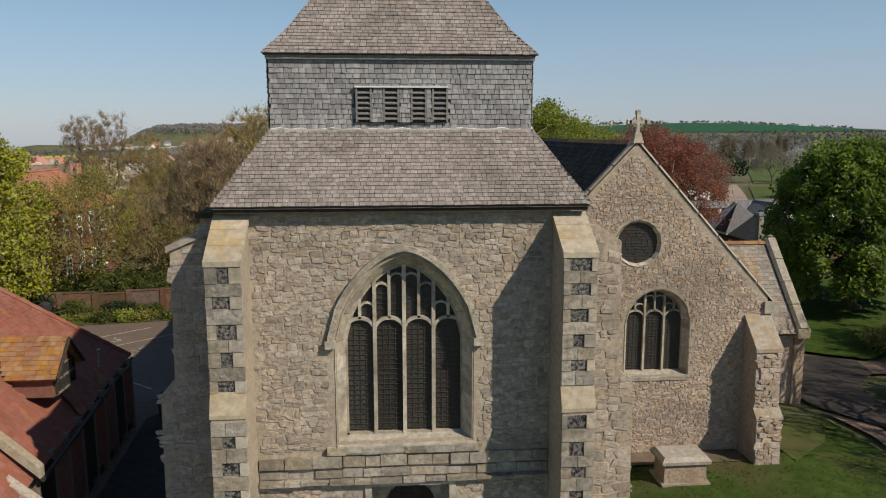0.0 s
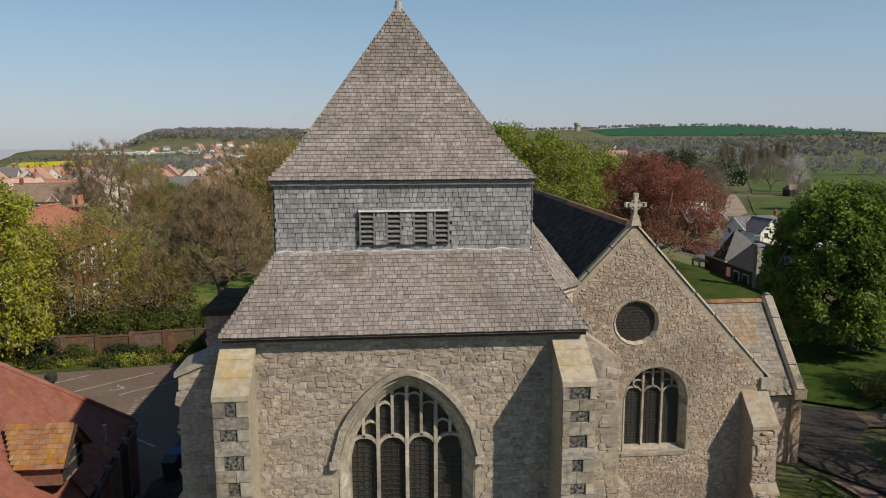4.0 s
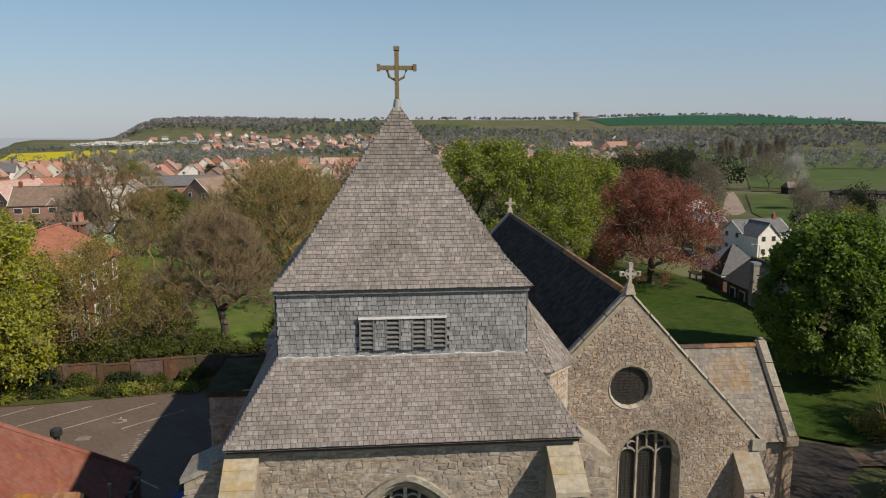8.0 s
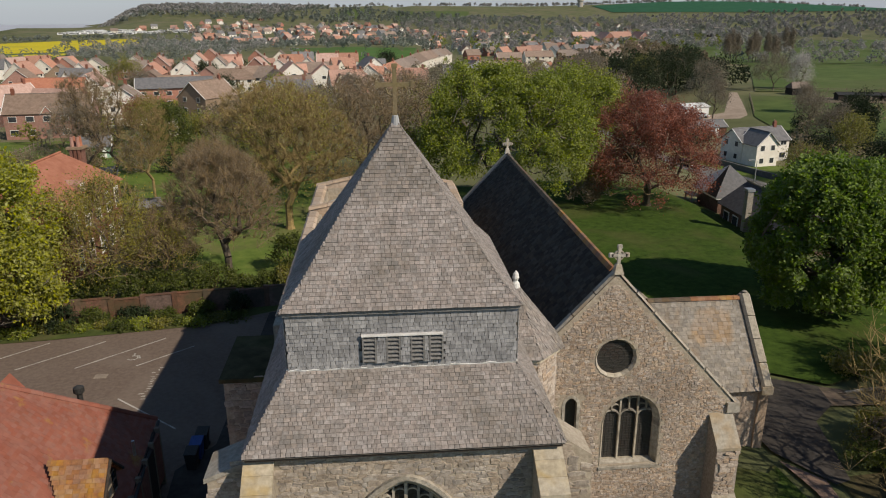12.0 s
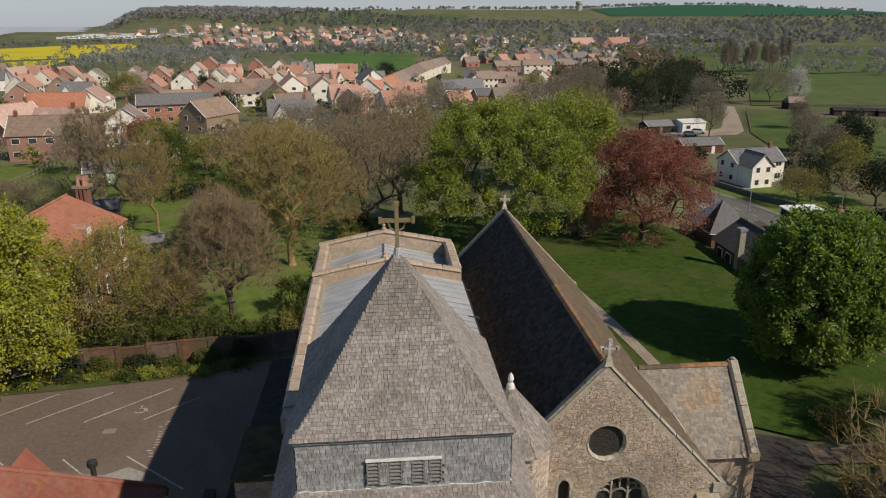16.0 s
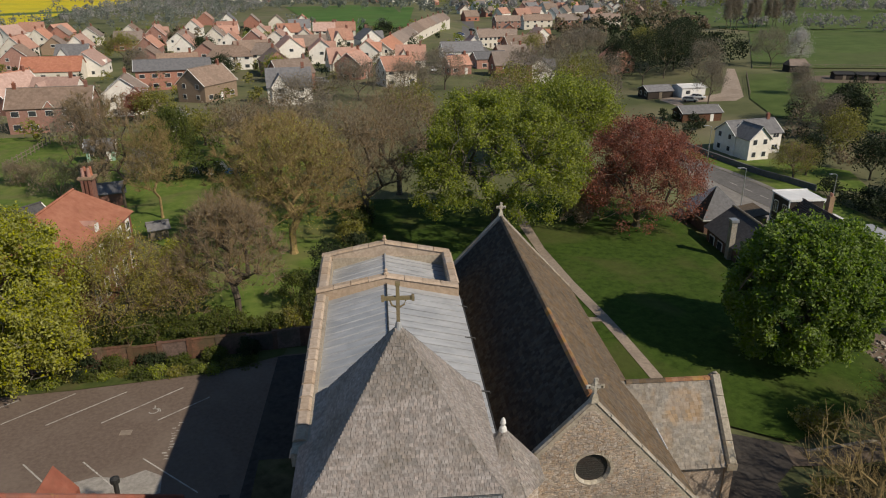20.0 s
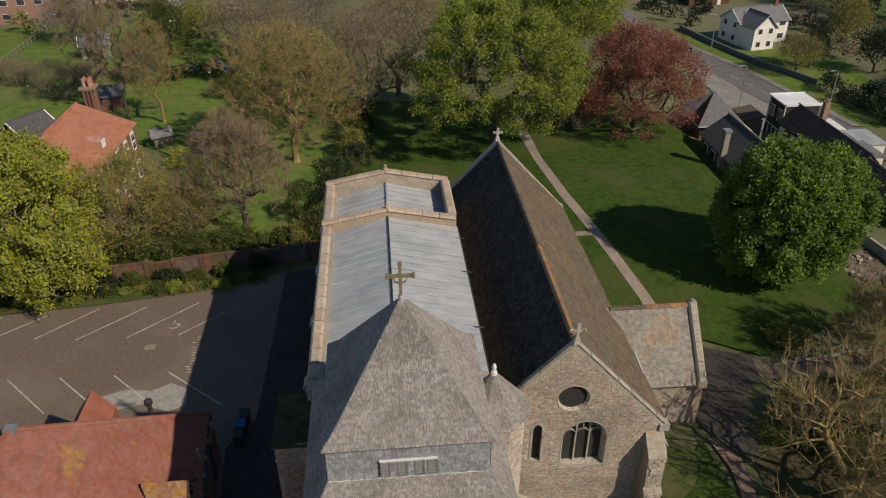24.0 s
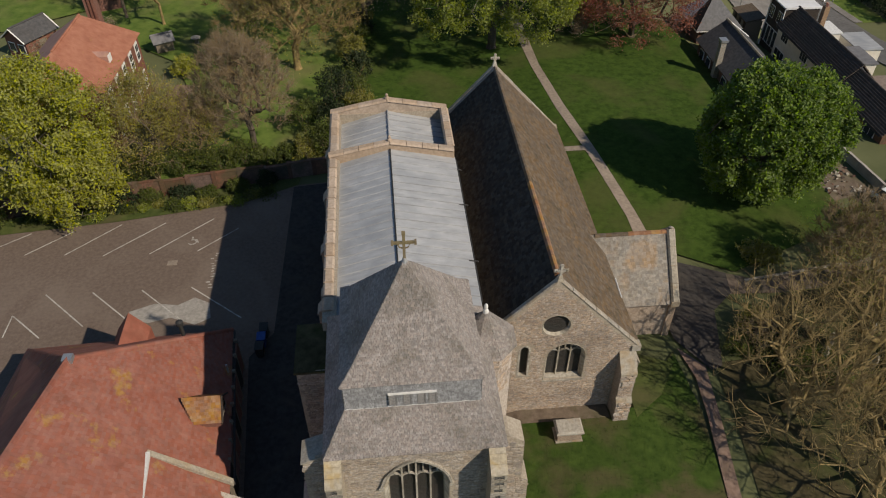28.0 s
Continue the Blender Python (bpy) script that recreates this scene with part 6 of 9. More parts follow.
# tufts and daisies on the near lawn
rng = np.random.default_rng(55)
n = 9000
p = np.stack([rng.uniform(6.7, 19.5, n), rng.uniform(14, 26.2, n), np.zeros(n)], -1)
p = p[(p[:, 0] < 18.0) | (p[:, 1] > 22)]
p[:, 2] = ground_z(p[:, 0], p[:, 1]) + 0.06
tagged(link_mesh("grass_tufts", *leaves(rng, p, 9000, 0.03, 0.03, 0.0), GRASS_BLADE), "short rough grass tufts", "grass", kind="stuff")


# ---- houses ----
def house(x, y, turn, w, d, eave, rise, wall, roof, label, hip=0.0, name="house", group="", windows=3, chimneys=1, door=True, base=None, overhang=0.3, floors=2, category="house", dormer=False, end_windows=True):
    """A house with its ridge along its own x: walls, roof, chimneys, doors and windows with frames."""
    z = gz(x, y) - 0.1 if base is None else base
    t = thing(name, (0, 0, 0), label, category, group)
    HOMES.append((x, y))
    hw, hd = w / 2, d / 2
    if hip:
        body = box((-hw, -hd, -1.5), (hw, hd, eave))
    else:
        body = prism([(-hw, -hd, -1.5), (-hw, hd, -1.5), (-hw, hd, eave), (-hw, 0, eave + rise), (-hw, -hd, eave)], (w, 0, 0))
    part("wall", body, wall, t)
    o, k = overhang, rise / hd
    e = eave - o * k * 0.6
    inset = hip * hw
    for s in (-1, 1):
        part("roof", slab([(-hw - o + inset, 0, eave + rise + 0.1), (hw + o - inset, 0, eave + rise + 0.1), (hw + o, s * (hd + o), e), (-hw - o, s * (hd + o), e)], 0.14), roof, t)
        if hip:
            part("roof", slab([(s * (hw + o - inset), 0, eave + rise + 0.1), (s * (hw + o), -hd - o, e), (s * (hw + o), hd + o, e)], 0.14), roof, t)
    part("ridge", tube([(-hw - o + inset, 0, eave + rise + 0.12), (hw + o - inset, 0, eave + rise + 0.12)], 0.12, 6), roof, t)
    for c in range(chimneys if name != "far_house" else 0):
        cx = (-0.85 + 1.7 * c) * (hw - inset) if chimneys > 1 else 0.75 * (hw - inset)
        ch = part("chimney", box((cx - 0.32, -0.3, eave + rise * 0.6), (cx + 0.32, 0.3, eave + rise + 1.1)), BRICK, t)
        for s in ((-0.15, 0.15) if y < 200 else (0.0,)):
            part("chimney_pot", tube([(cx + s, 0, eave + rise + 1.1), (cx + s, 0, eave + rise + 1.4)], [0.11, 0.09], 6), ROOF_ORANGE, ch)

    def window(wx, wz, ww, wh, face):
        sx = face * (hd + 0.03)
        f = part("window", box((wx - ww / 2, min(sx, sx - face * 0.05), wz), (wx + ww / 2, max(sx, sx - face * 0.05), wz + wh)), WHITE_PAINT, t)
        n = 2 if y < 150 else 1
        for c in range(n):
            x0 = wx - ww / 2 + 0.07 + c * (ww - 0.07) / n
            part("pane", box((x0, min(sx, sx + face * 0.02), wz + 0.08), (x0 + (ww - 0.07) / n - 0.07, max(sx, sx + face * 0.02), wz + wh - 0.08)), PANE, f)

    for face in ((-1, 1) if y < 100 else (-1,)):
        for fl in range(floors):
            wz = 0.9 + fl * 2.6
            if wz + 1.1 > eave:
                continue
            for c in range(windows):
                wx = -hw + w * (c + 0.5) / windows
                if door and fl == 0 and c == windows // 2 and face == -1:
                    part("door", box((wx - 0.45, -hd - 0.04, 0), (wx + 0.45, -hd + 0.02, 2.05)), WHITE_PAINT if c % 2 else OAK, t)
                else:
                    window(wx, wz, min(1.5, w / windows * 0.55), 1.15, face)
    if end_windows and (not hip or (name == "brick_house" and y < 70)):
        for s in ((-1, 1) if y < 200 else (-1,)):
            for fl, wz in enumerate((0.9, 3.4)[:floors]):
                if wz + 1.1 < eave + rise * 0.45:
                    for q in (-0.24, 0.24):
                        f = part("window", box((min(s * (hw - 0.02), s * (hw + 0.04)), q * d - 0.55, wz), (max(s * (hw - 0.02), s * (hw + 0.04)), q * d + 0.55, wz + 1.15)), WHITE_PAINT, t)
                        part("pane", box((min(s * hw, s * (hw + 0.06)), q * d - 0.45, wz + 0.09), (max(s * hw, s * (hw + 0.06)), q * d + 0.45, wz + 1.06)), PANE, f)
            if not hip:
                part("bargeboard", tube([(s * (hw + o), -hd - o, e), (s * (hw + o), 0, eave + rise + 0.06), (s * (hw + o), hd + o, e)], 0.09, 4), WHITE_PAINT, t)
    if dormer:
        f = part("dormer", prism([(-1.0, -hd - 0.1, eave - 0.2), (0, -hd - 0.1, eave + 1.1), (1.0, -hd - 0.1, eave - 0.2)], (0, hd, 0)), wall, t)
        part("dormer_roof", tube([(-1.2, -hd - 0.15, eave - 0.3), (0, -hd - 0.15, eave + 1.25), (1.2, -hd - 0.15, eave - 0.3)], 0.09, 4), WHITE_PAINT, f)
    t.matrix_basis = pose(x, y, z, 0, 0, turn)
    return t


# brick house in the garden, white sash windows
gh = house(-29.9, 68.1, 88, 12.0, 8.6, 6.6, 2.9, BRICK, ROOF_ORANGE, "red brick garden house with white sash windows and tiled roof", hip=0.38, windows=4, chimneys=0, name="brick_house", base=-0.4, floors=0, door=False, end_windows=False)
for wx in (-4.6, -2.2, 0.2, 2.6, 4.8):
    for wz in (0.9, 4.1):
        f = part("window", box((wx - 0.5, -4.36, wz), (wx + 0.5, -4.28, wz + 2.0)), WHITE_PAINT, gh, "white painted sash window")
        for c in (0, 1):
            for r_ in (0, 1):
                part("pane", box((wx - 0.36 + c * 0.4, -4.385, wz + 0.22 + r_ * 0.85), (wx - 0.06 + c * 0.4, -4.35, wz + 0.86 + r_ * 0.85)), PANE, f)
rd = part("roof_dormer", hull([(-1.0 + a, b, c) for a in (-0.45, 0.45) for b, c in ((-3.75, 6.95), (-3.75, 7.7), (-2.7, 7.7))] + [(-1.0, -3.75, 8.05), (-1.0, -2.3, 8.05)]), ROOF_ORANGE, gh, "small roof dormer with white window")
part("window", box((-1.4, -3.82, 6.95), (-0.6, -3.74, 7.75)), WHITE_PAINT, rd)
gw = thing("brick_chimney", (-31.0, 79.2, -0.4), "tall ribbed red brick chimney with clay pots", "chimney")
part("chimney_shaft", hull([(-31.0 + x * w, 79.2 + y * w, z) for x in (-1, 1) for y in (-1, 1) for z, w in ((-0.4, 0.62), (8.3, 0.56))]), BRICK, gw)
for dx in (-0.4, 0.0, 0.4):
    part("rib", box((-31.0 + dx - 0.11, 78.46, 2.0), (-31.0 + dx + 0.11, 78.7, 8.3)), BRICK, gw)
part("cap", box((-31.8, 78.4, 8.3), (-30.2, 80.0, 8.55)), BROWN_BRICK, gw, bevel=0.05)
part("cap", box((-31.65, 78.55, 8.1), (-30.35, 79.85, 8.3)), BRICK, gw, bevel=0.03)
for k in range(4):
    px, py = -31.3 + 0.6 * (k % 2), 78.9 + 0.6 * (k // 2)
    part("chimney_pot", tube([(px, py, 8.55), (px, py, 9.5)], [0.2, 0.16], 8), ROOF_ORANGE, gw)
house(-41.0, 84.4, 58, 4.4, 3.4, 2.6, 1.2, BRICK, HALL_SLATE, "small brick outbuilding with slate roof", windows=1, chimneys=0, floors=1, name="outbuilding")
house(-35.6, 97.0, 20, 3.6, 3.0, 2.1, 0.8, BRICK, ROOF_GREY, "small red timber garden shed", windows=0, chimneys=0, floors=1, name="garden_shed", category="shed", end_windows=False)
house(-25.8, 83.4, 25, 2.0, 1.6, 1.5, 0.5, OAK, ROOF_GREY, "little wooden summerhouse with blue-grey roof", windows=1, chimneys=0, floors=1, name="summerhouse", category="shed", end_windows=False)
house(-45.0, 122.0, 15, 4.2, 3.2, 2.2, 1.3, GREEN_PAINT, ROOF_GREY, "pale green garden cabin with white trim", windows=2, chimneys=0, floors=1, name="garden_cabin", category="shed")
bb = thing("bird_bath", (-22.2, 84.7, gz(-22.2, 84.7)), "round stone bird bath on the garden lawn", "bird bath")
part("pedestal", tube([(-22.2, 84.7, -0.4), (-22.2, 84.7, 0.3)], [0.3, 0.16], 8), ASHLAR, bb)
part("basin", tube([(-22.2, 84.7, 0.28), (-22.2, 84.7, 0.36), (-22.2, 84.7, 0.46)], [0.2, 0.55, 0.6], 12), ASHLAR, bb)
patch("patio", [(-23.6, 71.2), (-20.9, 71.4), (-20.7, 74.0), (-22.8, 74.4)], RED_PATH, "small red paved terrace in the garden", "patio", 0.04, 1.0)

patch("garden_lawn", [(-78, 92), (-47, 90), (-36, 97), (-30, 101), (-14, 100), (-8, 122), (-30, 144), (-78, 146)], GARDEN_GRASS, "sunlit back garden lawns", "lawn", 0.05, 2.5)
patch("verge", [(62.5, 148.3), (65.0, 138.3), (67.5, 129.9), (69.3, 122), (70.5, 114.4), (71.9, 107), (73.1, 97.6), (77, 97.6), (76, 116), (74, 121.5), (71.4, 126.4), (69.4, 134), (67.7, 141.4), (66, 150)], GARDEN_GRASS, "green roadside verge", "verge", 0.12, 4.0)
patch("garden_lawn", [(70.2, 134), (72.2, 126.6), (74.9, 121.4), (76.8, 116.4), (86, 115), (90, 128), (80, 138), (70, 138)], GARDEN_GRASS, "lawn in front of the white house", "lawn", 0.1, 4.0)
gf = thing("garden_fence", (-58.3, 119, gz(-58.3, 119)), "weathered post and rail garden fence", "fence")
for k in range(13):
    a, b = Vector((-58.3, 117.0, 0)).lerp(Vector((-60.0, 142.0, 0)), k / 13), Vector((-58.3, 117.0, 0)).lerp(Vector((-60.0, 142.0, 0)), (k + 1) / 13)
    part("post", box((a.x - 0.07, a.y - 0.07, gz(a.x, a.y) - 0.2), (a.x + 0.07, a.y + 0.07, gz(a.x, a.y) + 1.4)), OAK, gf)
    for h in (0.5, 1.1):
        part("rail", tube([(a.x, a.y, gz(a.x, a.y) + h), (b.x, b.y, gz(b.x, b.y) + h)], 0.07, 4), OAK, gf)
hr = random.Random(41)
for x, y, w, h, m, word in ((-27.4, 111.6, 1.6, 0.9, CAR_SILVER, "grey sheeted heap in a garden"), (-24.4, 113.0, 1.3, 1.5, GALVANISED, "grey plastic-covered stack in a garden"), (-21.9, 111.0, 1.5, 0.7, TARP_BLUE, "heap under a faded blue tarpaulin"), (-25.6, 110.6, 0.8, 0.7, WHITE_PAINT, "white garden clutter beside the hedge")):
    z = gz(x, y)
    tagged(part("covered_heap", hull([(x + w * c * hr.uniform(0.7, 1) * (1 if t == 0 else 0.6), y + w * 0.7 * d * hr.uniform(0.7, 1) * (1 if t == 0 else 0.6), z + t * h * hr.uniform(0.7, 1)) for c in (-1, -0.3, 0.4, 1) for d in (-1, 1) for t in (0, 1)]), m), word, "heap")
# parish hall with pyramid-roofed porch by the lawn
hall = thing("parish_hall", (40.2, 70.0, gz(40.2, 70)), "low dark-tiled parish hall at the lawn's edge", "hall")
part("wall", prism([(37.4, 64.0, -3), (43.0, 64.0, -3), (43.0, 64.0, 1.9), (40.2, 64.0, 3.9), (37.4, 64.0, 1.9)], (0, 11.6, 0)), OLD_BRICK, hall)
for s in (-1, 1):
    part("roof", slab([(40.2, 63.7, 4.05), (40.2, 75.9, 4.05), (40.2 + s * 3.2, 75.9, 1.75), (40.2 + s * 3.2, 63.7, 1.75)], 0.14), HALL_SLATE, hall)
part("chimney", box((36.9, 69.3, -0.5), (37.5, 70.0, 4.5)), COPING, hall, "grey chimney with metal cowl")
part("chimney_cowl", box((36.8, 69.2, 4.5), (37.6, 70.1, 4.75)), GALVANISED, hall)
for y in (65.6, 67.6, 72.2, 74.2):
    f = part("window", box((37.33, y - 0.6, -0.2), (37.42, y + 0.6, 1.2)), WHITE_PAINT, hall)
    part("pane", box((37.3, y - 0.5, -0.1), (37.36, y + 0.5, 1.1)), PANE, f)
hp = thing("hall_porch", (40.5, 82.0, gz(40.5, 82.0)), "square porch with pale-edged pyramid slate roof", "porch")
part("wall", box((38.6, 78.9, -4.5), (43.2, 84.4, 1.4)), OLD_BRICK, hp)
part("fascia", box((38.1, 78.4, 1.35), (43.7, 84.9, 1.6)), WHITE_PAINT, hp)
PORCH_RING = [(38.0, 78.3, 1.6), (43.8, 78.3, 1.6), (43.8, 85.0, 1.6), (38.0, 85.0, 1.6), (38.0, 81.2, 1.6)]
# south slope takes paler slate, the sun on it put into the colour
for k, m in enumerate((SLATE_GREY, HALL_SLATE, HALL_SLATE, FLASHING, TIMBER)):
    part("roof_slope", hull([PORCH_RING[k], PORCH_RING[(k + 1) % 5], (41.0, 82.0, 4.6), (41.0, 82.0, 1.5)]), m, hp, "pale lead-covered slope" if m is FLASHING else "")
part("canopy", box((37.2, 83.0, 0.6), (38.3, 85.2, 0.75)), COPING, hp, "grey flat canopy over the door")
for y in (83.2, 85.0):
    part("canopy_post", box((37.3, y - 0.08, -1.5), (37.46, y + 0.08, 0.6)), COPING, hp)
part("ridge", tube([(40.2, 63.6, 4.1), (40.2, 75.95, 4.1)], 0.13, 6), COPING, hall, "pale mortared ridge")
part("verge", tube([(40.2, 75.95, 4.08), (43.4, 75.95, 1.78)], 0.08, 5), FLASHING, hall)
# terrace across the lane
def lane_row(name, x0, x1, y0, y1, ground, eave, ridge, wall, label):
    """A row of houses along the lane: walls, and a roof of long tile courses."""
    t = thing(name, (x0, (y0 + y1) / 2, ground), label, "house")
    xm = (x0 + x1) / 2
    part("wall", prism([(x0, y0, ground), (x1, y0, ground), (x1, y0, eave), (xm, y0, ridge - 0.15), (x0, y0, eave)], (0, y1 - y0, 0)), wall, t)
    for s_ in (-1, 1):
        xe = xm + s_ * ((x1 - x0) / 2 + 0.35)
        n = 12
        for k in range(n):
            a, b = k / n, (k + 1.25) / n
            xa, xb = xe + (xm - xe) * a, xe + (xm - xe) * min(b, 1)
            za, zb = eave - 0.15 + (ridge - eave + 0.15) * a, eave - 0.15 + (ridge - eave + 0.15) * min(b, 1)
            part("tile_course", prism([(xa, y0 - 0.25, za), (xa, y0 - 0.25, za + 0.2), (xb, y0 - 0.25, zb + 0.05), (xb, y0 - 0.25, zb)], (0, y1 - y0 + 0.5, 0)), TERRACE_TILE, t)
    part("ridge", tube([(xm, y0 - 0.25, ridge + 0.05), (xm, y1 + 0.25, ridge + 0.05)], 0.13, 6), TERRACE_TILE, t)
    part("gutter", tube([(x0 - 0.42, y0, eave - 0.15), (x0 - 0.42, y1, eave - 0.15)], 0.07, 5), IRON, t)
    return t


def lane_window(parent, x, y, z, w, h, lights=2):
    f = part("window", box((x - 0.05, y - w / 2, z), (x + 0.02, y + w / 2, z + h)), WHITE_PAINT, parent)
    step = (w - 0.08) / lights
    for k in range(lights):
        part("pane", box((x - 0.07, y - w / 2 + 0.08 + k * step, z + 0.08), (x - 0.03, y - w / 2 + (k + 1) * step, z + h - 0.08)), PANE, f)


terr = lane_row("terrace", 49.9, 53.7, 66.2, 81.0, -5.0, 0.65, 2.75, RENDER_CREAM, "pale rendered terrace of cottages with dark ribbed tiles")
for y in (79.0, 74.0, 69.6):
    lane_window(terr, 49.9, y, -0.75, 1.7, 1.1, 3)
lane_window(terr, 49.9, 79.2, -3.5, 2.4, 1.6, 3)
for y in (76.6, 71.6):
    part("door", box((49.84, y - 0.48, -5.0), (49.92, y + 0.48, -2.9)), TIMBER, terr, "dark front door")
for y in (73.8, 68.9):
    lane_window(terr, 49.9, y, -3.5, 1.3, 1.4)
part("drainpipe", tube([(49.82, 68.0, 0.5), (49.82, 68.0, -4.5)], 0.05, 6), WHITE_PAINT, terr)
end = lane_row("terrace", 49.7, 53.6, 56.5, 65.9, -4.8, 0.25, 2.3, OLD_BRICK, "brown brick end of the terrace with red shop front")
lane_window(end, 49.7, 63.6, -1.1, 1.8, 1.3, 2)
lane_window(end, 49.7, 58.6, -1.1, 1.8, 1.3, 2)
flat = thing("flat_roofed_house", (52.4, 83.0, -4.5), "black and white timbered house with white flat roof", "house")
part("wall", box((50.2, 81.1, -6), (54.5, 85.1, 2.55)), TIMBER, flat)
part("roof", box((50.05, 80.95, 2.55), (54.7, 85.3, 2.7)), CARAVAN_WHITE, flat, "bright white flat roof")
for y in (80.95, 85.2):
    part("roof_upstand", box((50.05, y, 2.7), (54.7, y + 0.12, 2.82)), CARAVAN_WHITE, flat)
for y in (82.1, 84.1):
    lane_window(flat, 50.2, y, 0.3, 1.0, 1.5, 2)
for k in range(4):
    lane_window(flat, 50.2, 81.75 + k * 0.95, -2.9, 0.8, 2.2, 1)
for y in (81.2, 85.0):
    part("timber", box((50.1, y - 0.09, -4.6), (50.2, y + 0.09, 2.5)), WHITE_PAINT, flat)
part("chimney", box((53.0, 77.8, 0.5), (53.6, 78.5, 4.1)), BROWN_BRICK, flat)
for y in (78.0, 78.3):
    part("chimney_pot", tube([(53.3, y, 4.1), (53.3, y, 4.5)], 0.11, 6), ROOF_ORANGE, flat)
store = thing("yard_store", (49.0, 88.0, -5.0), "brown boarded store with red felt roof in the yard", "shed")
part("wall", box((48.2, 86.0, -5.6), (50.4, 90.2, -1.2)), OAK, store)
part("roof", prism([(48.0, 85.8, -1.25), (50.6, 85.8, -0.75), (50.6, 85.8, -0.6), (48.0, 85.8, -1.1)], (0, 4.6, 0)), TILE_BROWN, store)
for k in range(6):
    part("board", box((48.14, 86.1 + k * 0.7, -5.2), (48.2, 86.65 + k * 0.7, -1.35)), OAK if k % 2 else TIMBER, store)
for (x0, x1, y0, y1, h), m in (((54.9, 56.6, 78.4, 81.6, 0.4), FLASHING), ((57.7, 60.6, 75.6, 80.0, -0.5), LEAD), ((54.2, 57.2, 71.0, 75.2, 0.1), ROOF_GREY), ((54.4, 58.8, 62.0, 67.5, 0.4), ROOF_BROWN)):
    ex = thing("rear_extension", ((x0 + x1) / 2, (y0 + y1) / 2, gz(x0, y0)), "small flat-roofed rear extension behind the terrace", "extension", "extensions behind the terrace")
    part("wall", box((x0, y0, -8), (x1, y1, h)), RENDER_CREAM, ex)
    part("roof", box((x0 - 0.15, y0 - 0.15, h), (x1 + 0.15, y1 + 0.15, h + 0.14)), m, ex)
shop = thing("shop_front", (49.5, 63.4, -4.8), "red painted shop front with white signboard", "shop front")
part("fascia", box((49.25, 61.0, -1.85), (49.66, 65.8, -1.35)), WHITE_PAINT, shop)
part("stall_riser", box((49.35, 61.0, -4.9), (49.68, 65.8, -1.85)), RED_PAINT, shop)
for y in (61.9, 63.4, 64.9):
    part("shop_window", box((49.28, y - 0.6, -3.5), (49.36, y + 0.6, -2.1)), PANE, shop)
patch("yard", [(39.4, 47.0), (44.2, 48.4), (43.4, 53.5), (40.0, 51.8)], EARTH, "plot of broken rubble", "yard", 0.03, 1.5)
rr = random.Random(4)
for k in range(60):
    x, y = rr.uniform(39.9, 43.6), rr.uniform(47.6, 52.2)
    s = rr.uniform(0.1, 0.28)
    st = hull([(rr.uniform(-s, s), rr.uniform(-s, s), rr.uniform(-0.05, s)) for _ in range(8)])
    st.transform(Matrix.Translation((x, y, gz(x, y) + 0.04)))
    tagged(part("rubble_stone", st, ASHLAR if k % 3 else OLD_BRICK), "broken pale rubble on the plot", "stone", "rubble on the plot")
lw = thing("low_wall", (45, 50, -0.5), "low pale boundary wall beside the lane", "wall", kind="structure")
for k in range(6):
    a, b = Vector((45.6, 44.0, 0)).lerp(Vector((44.4, 56.0, 0)), k / 6), Vector((45.6, 44.0, 0)).lerp(Vector((44.4, 56.0, 0)), (k + 0.98) / 6)
    za = gz(a.x, a.y)
    part("wall_panel", prism([(a.x - 0.12, a.y, za - 0.5), (a.x + 0.12, a.y, za - 0.5), (b.x + 0.12, b.y, za - 0.5), (b.x - 0.12, b.y, za - 0.5)], (0, 0, 1.3)), CONCRETE, lw)

# ---- road through the valley ----
patch("road", [(55.6, 163), (59.6, 163), (61.0, 148.3), (63.5, 138.3), (66.0, 129.9), (67.8, 122), (69.0, 114.4), (70.4, 107), (71.6, 97.6), (73.0, 60), (66.6, 60), (65.6, 97.6), (63.9, 107), (62.2, 115), (60.8, 122.8), (58.8, 129.5), (56.6, 137), (54.6, 148.3)], ROAD, "grey main road through the valley", "road", 0.16, 4)
patch("road", [(55.0, 163), (60.2, 163), (58.5, 205), (44.5, 262), (59.5, 440), (88, 672), (79, 672), (51.5, 440), (37.0, 262), (50, 205)], ROAD, "grey main road through the town", "road", 0.06, 8)
patch("pavement", [(58.6, 129.2), (60.6, 122.8), (62.0, 115), (63.7, 107), (65.4, 97.6), (65.6, 88), (55.5, 88), (53.4, 99), (54.6, 111), (55.0, 119), (56.4, 124)], PAVING, "pale paved forecourt beside the road", "pavement", 0.17, 3)
patch("pavement", [(61.1, 148.3), (63.6, 138.3), (66.1, 129.9), (67.9, 122), (69.1, 114.4), (70.5, 107), (71.7, 97.6), (73.0, 97.6), (71.8, 107), (70.4, 114.4), (69.2, 122), (67.4, 129.9), (64.9, 138.3), (62.4, 148.3)], PAVING, "pale pavement along the road", "pavement", 0.2, 3)
patch("yard", [(84, 190), (86.3, 201), (100, 196), (103.8, 199.4), (121.8, 243), (119.7, 244), (100.6, 207), (96, 206), (88, 214), (82, 206)], GRAVEL_YARD, "buff gravel farm yard and lane", "yard", 0.06, 4)
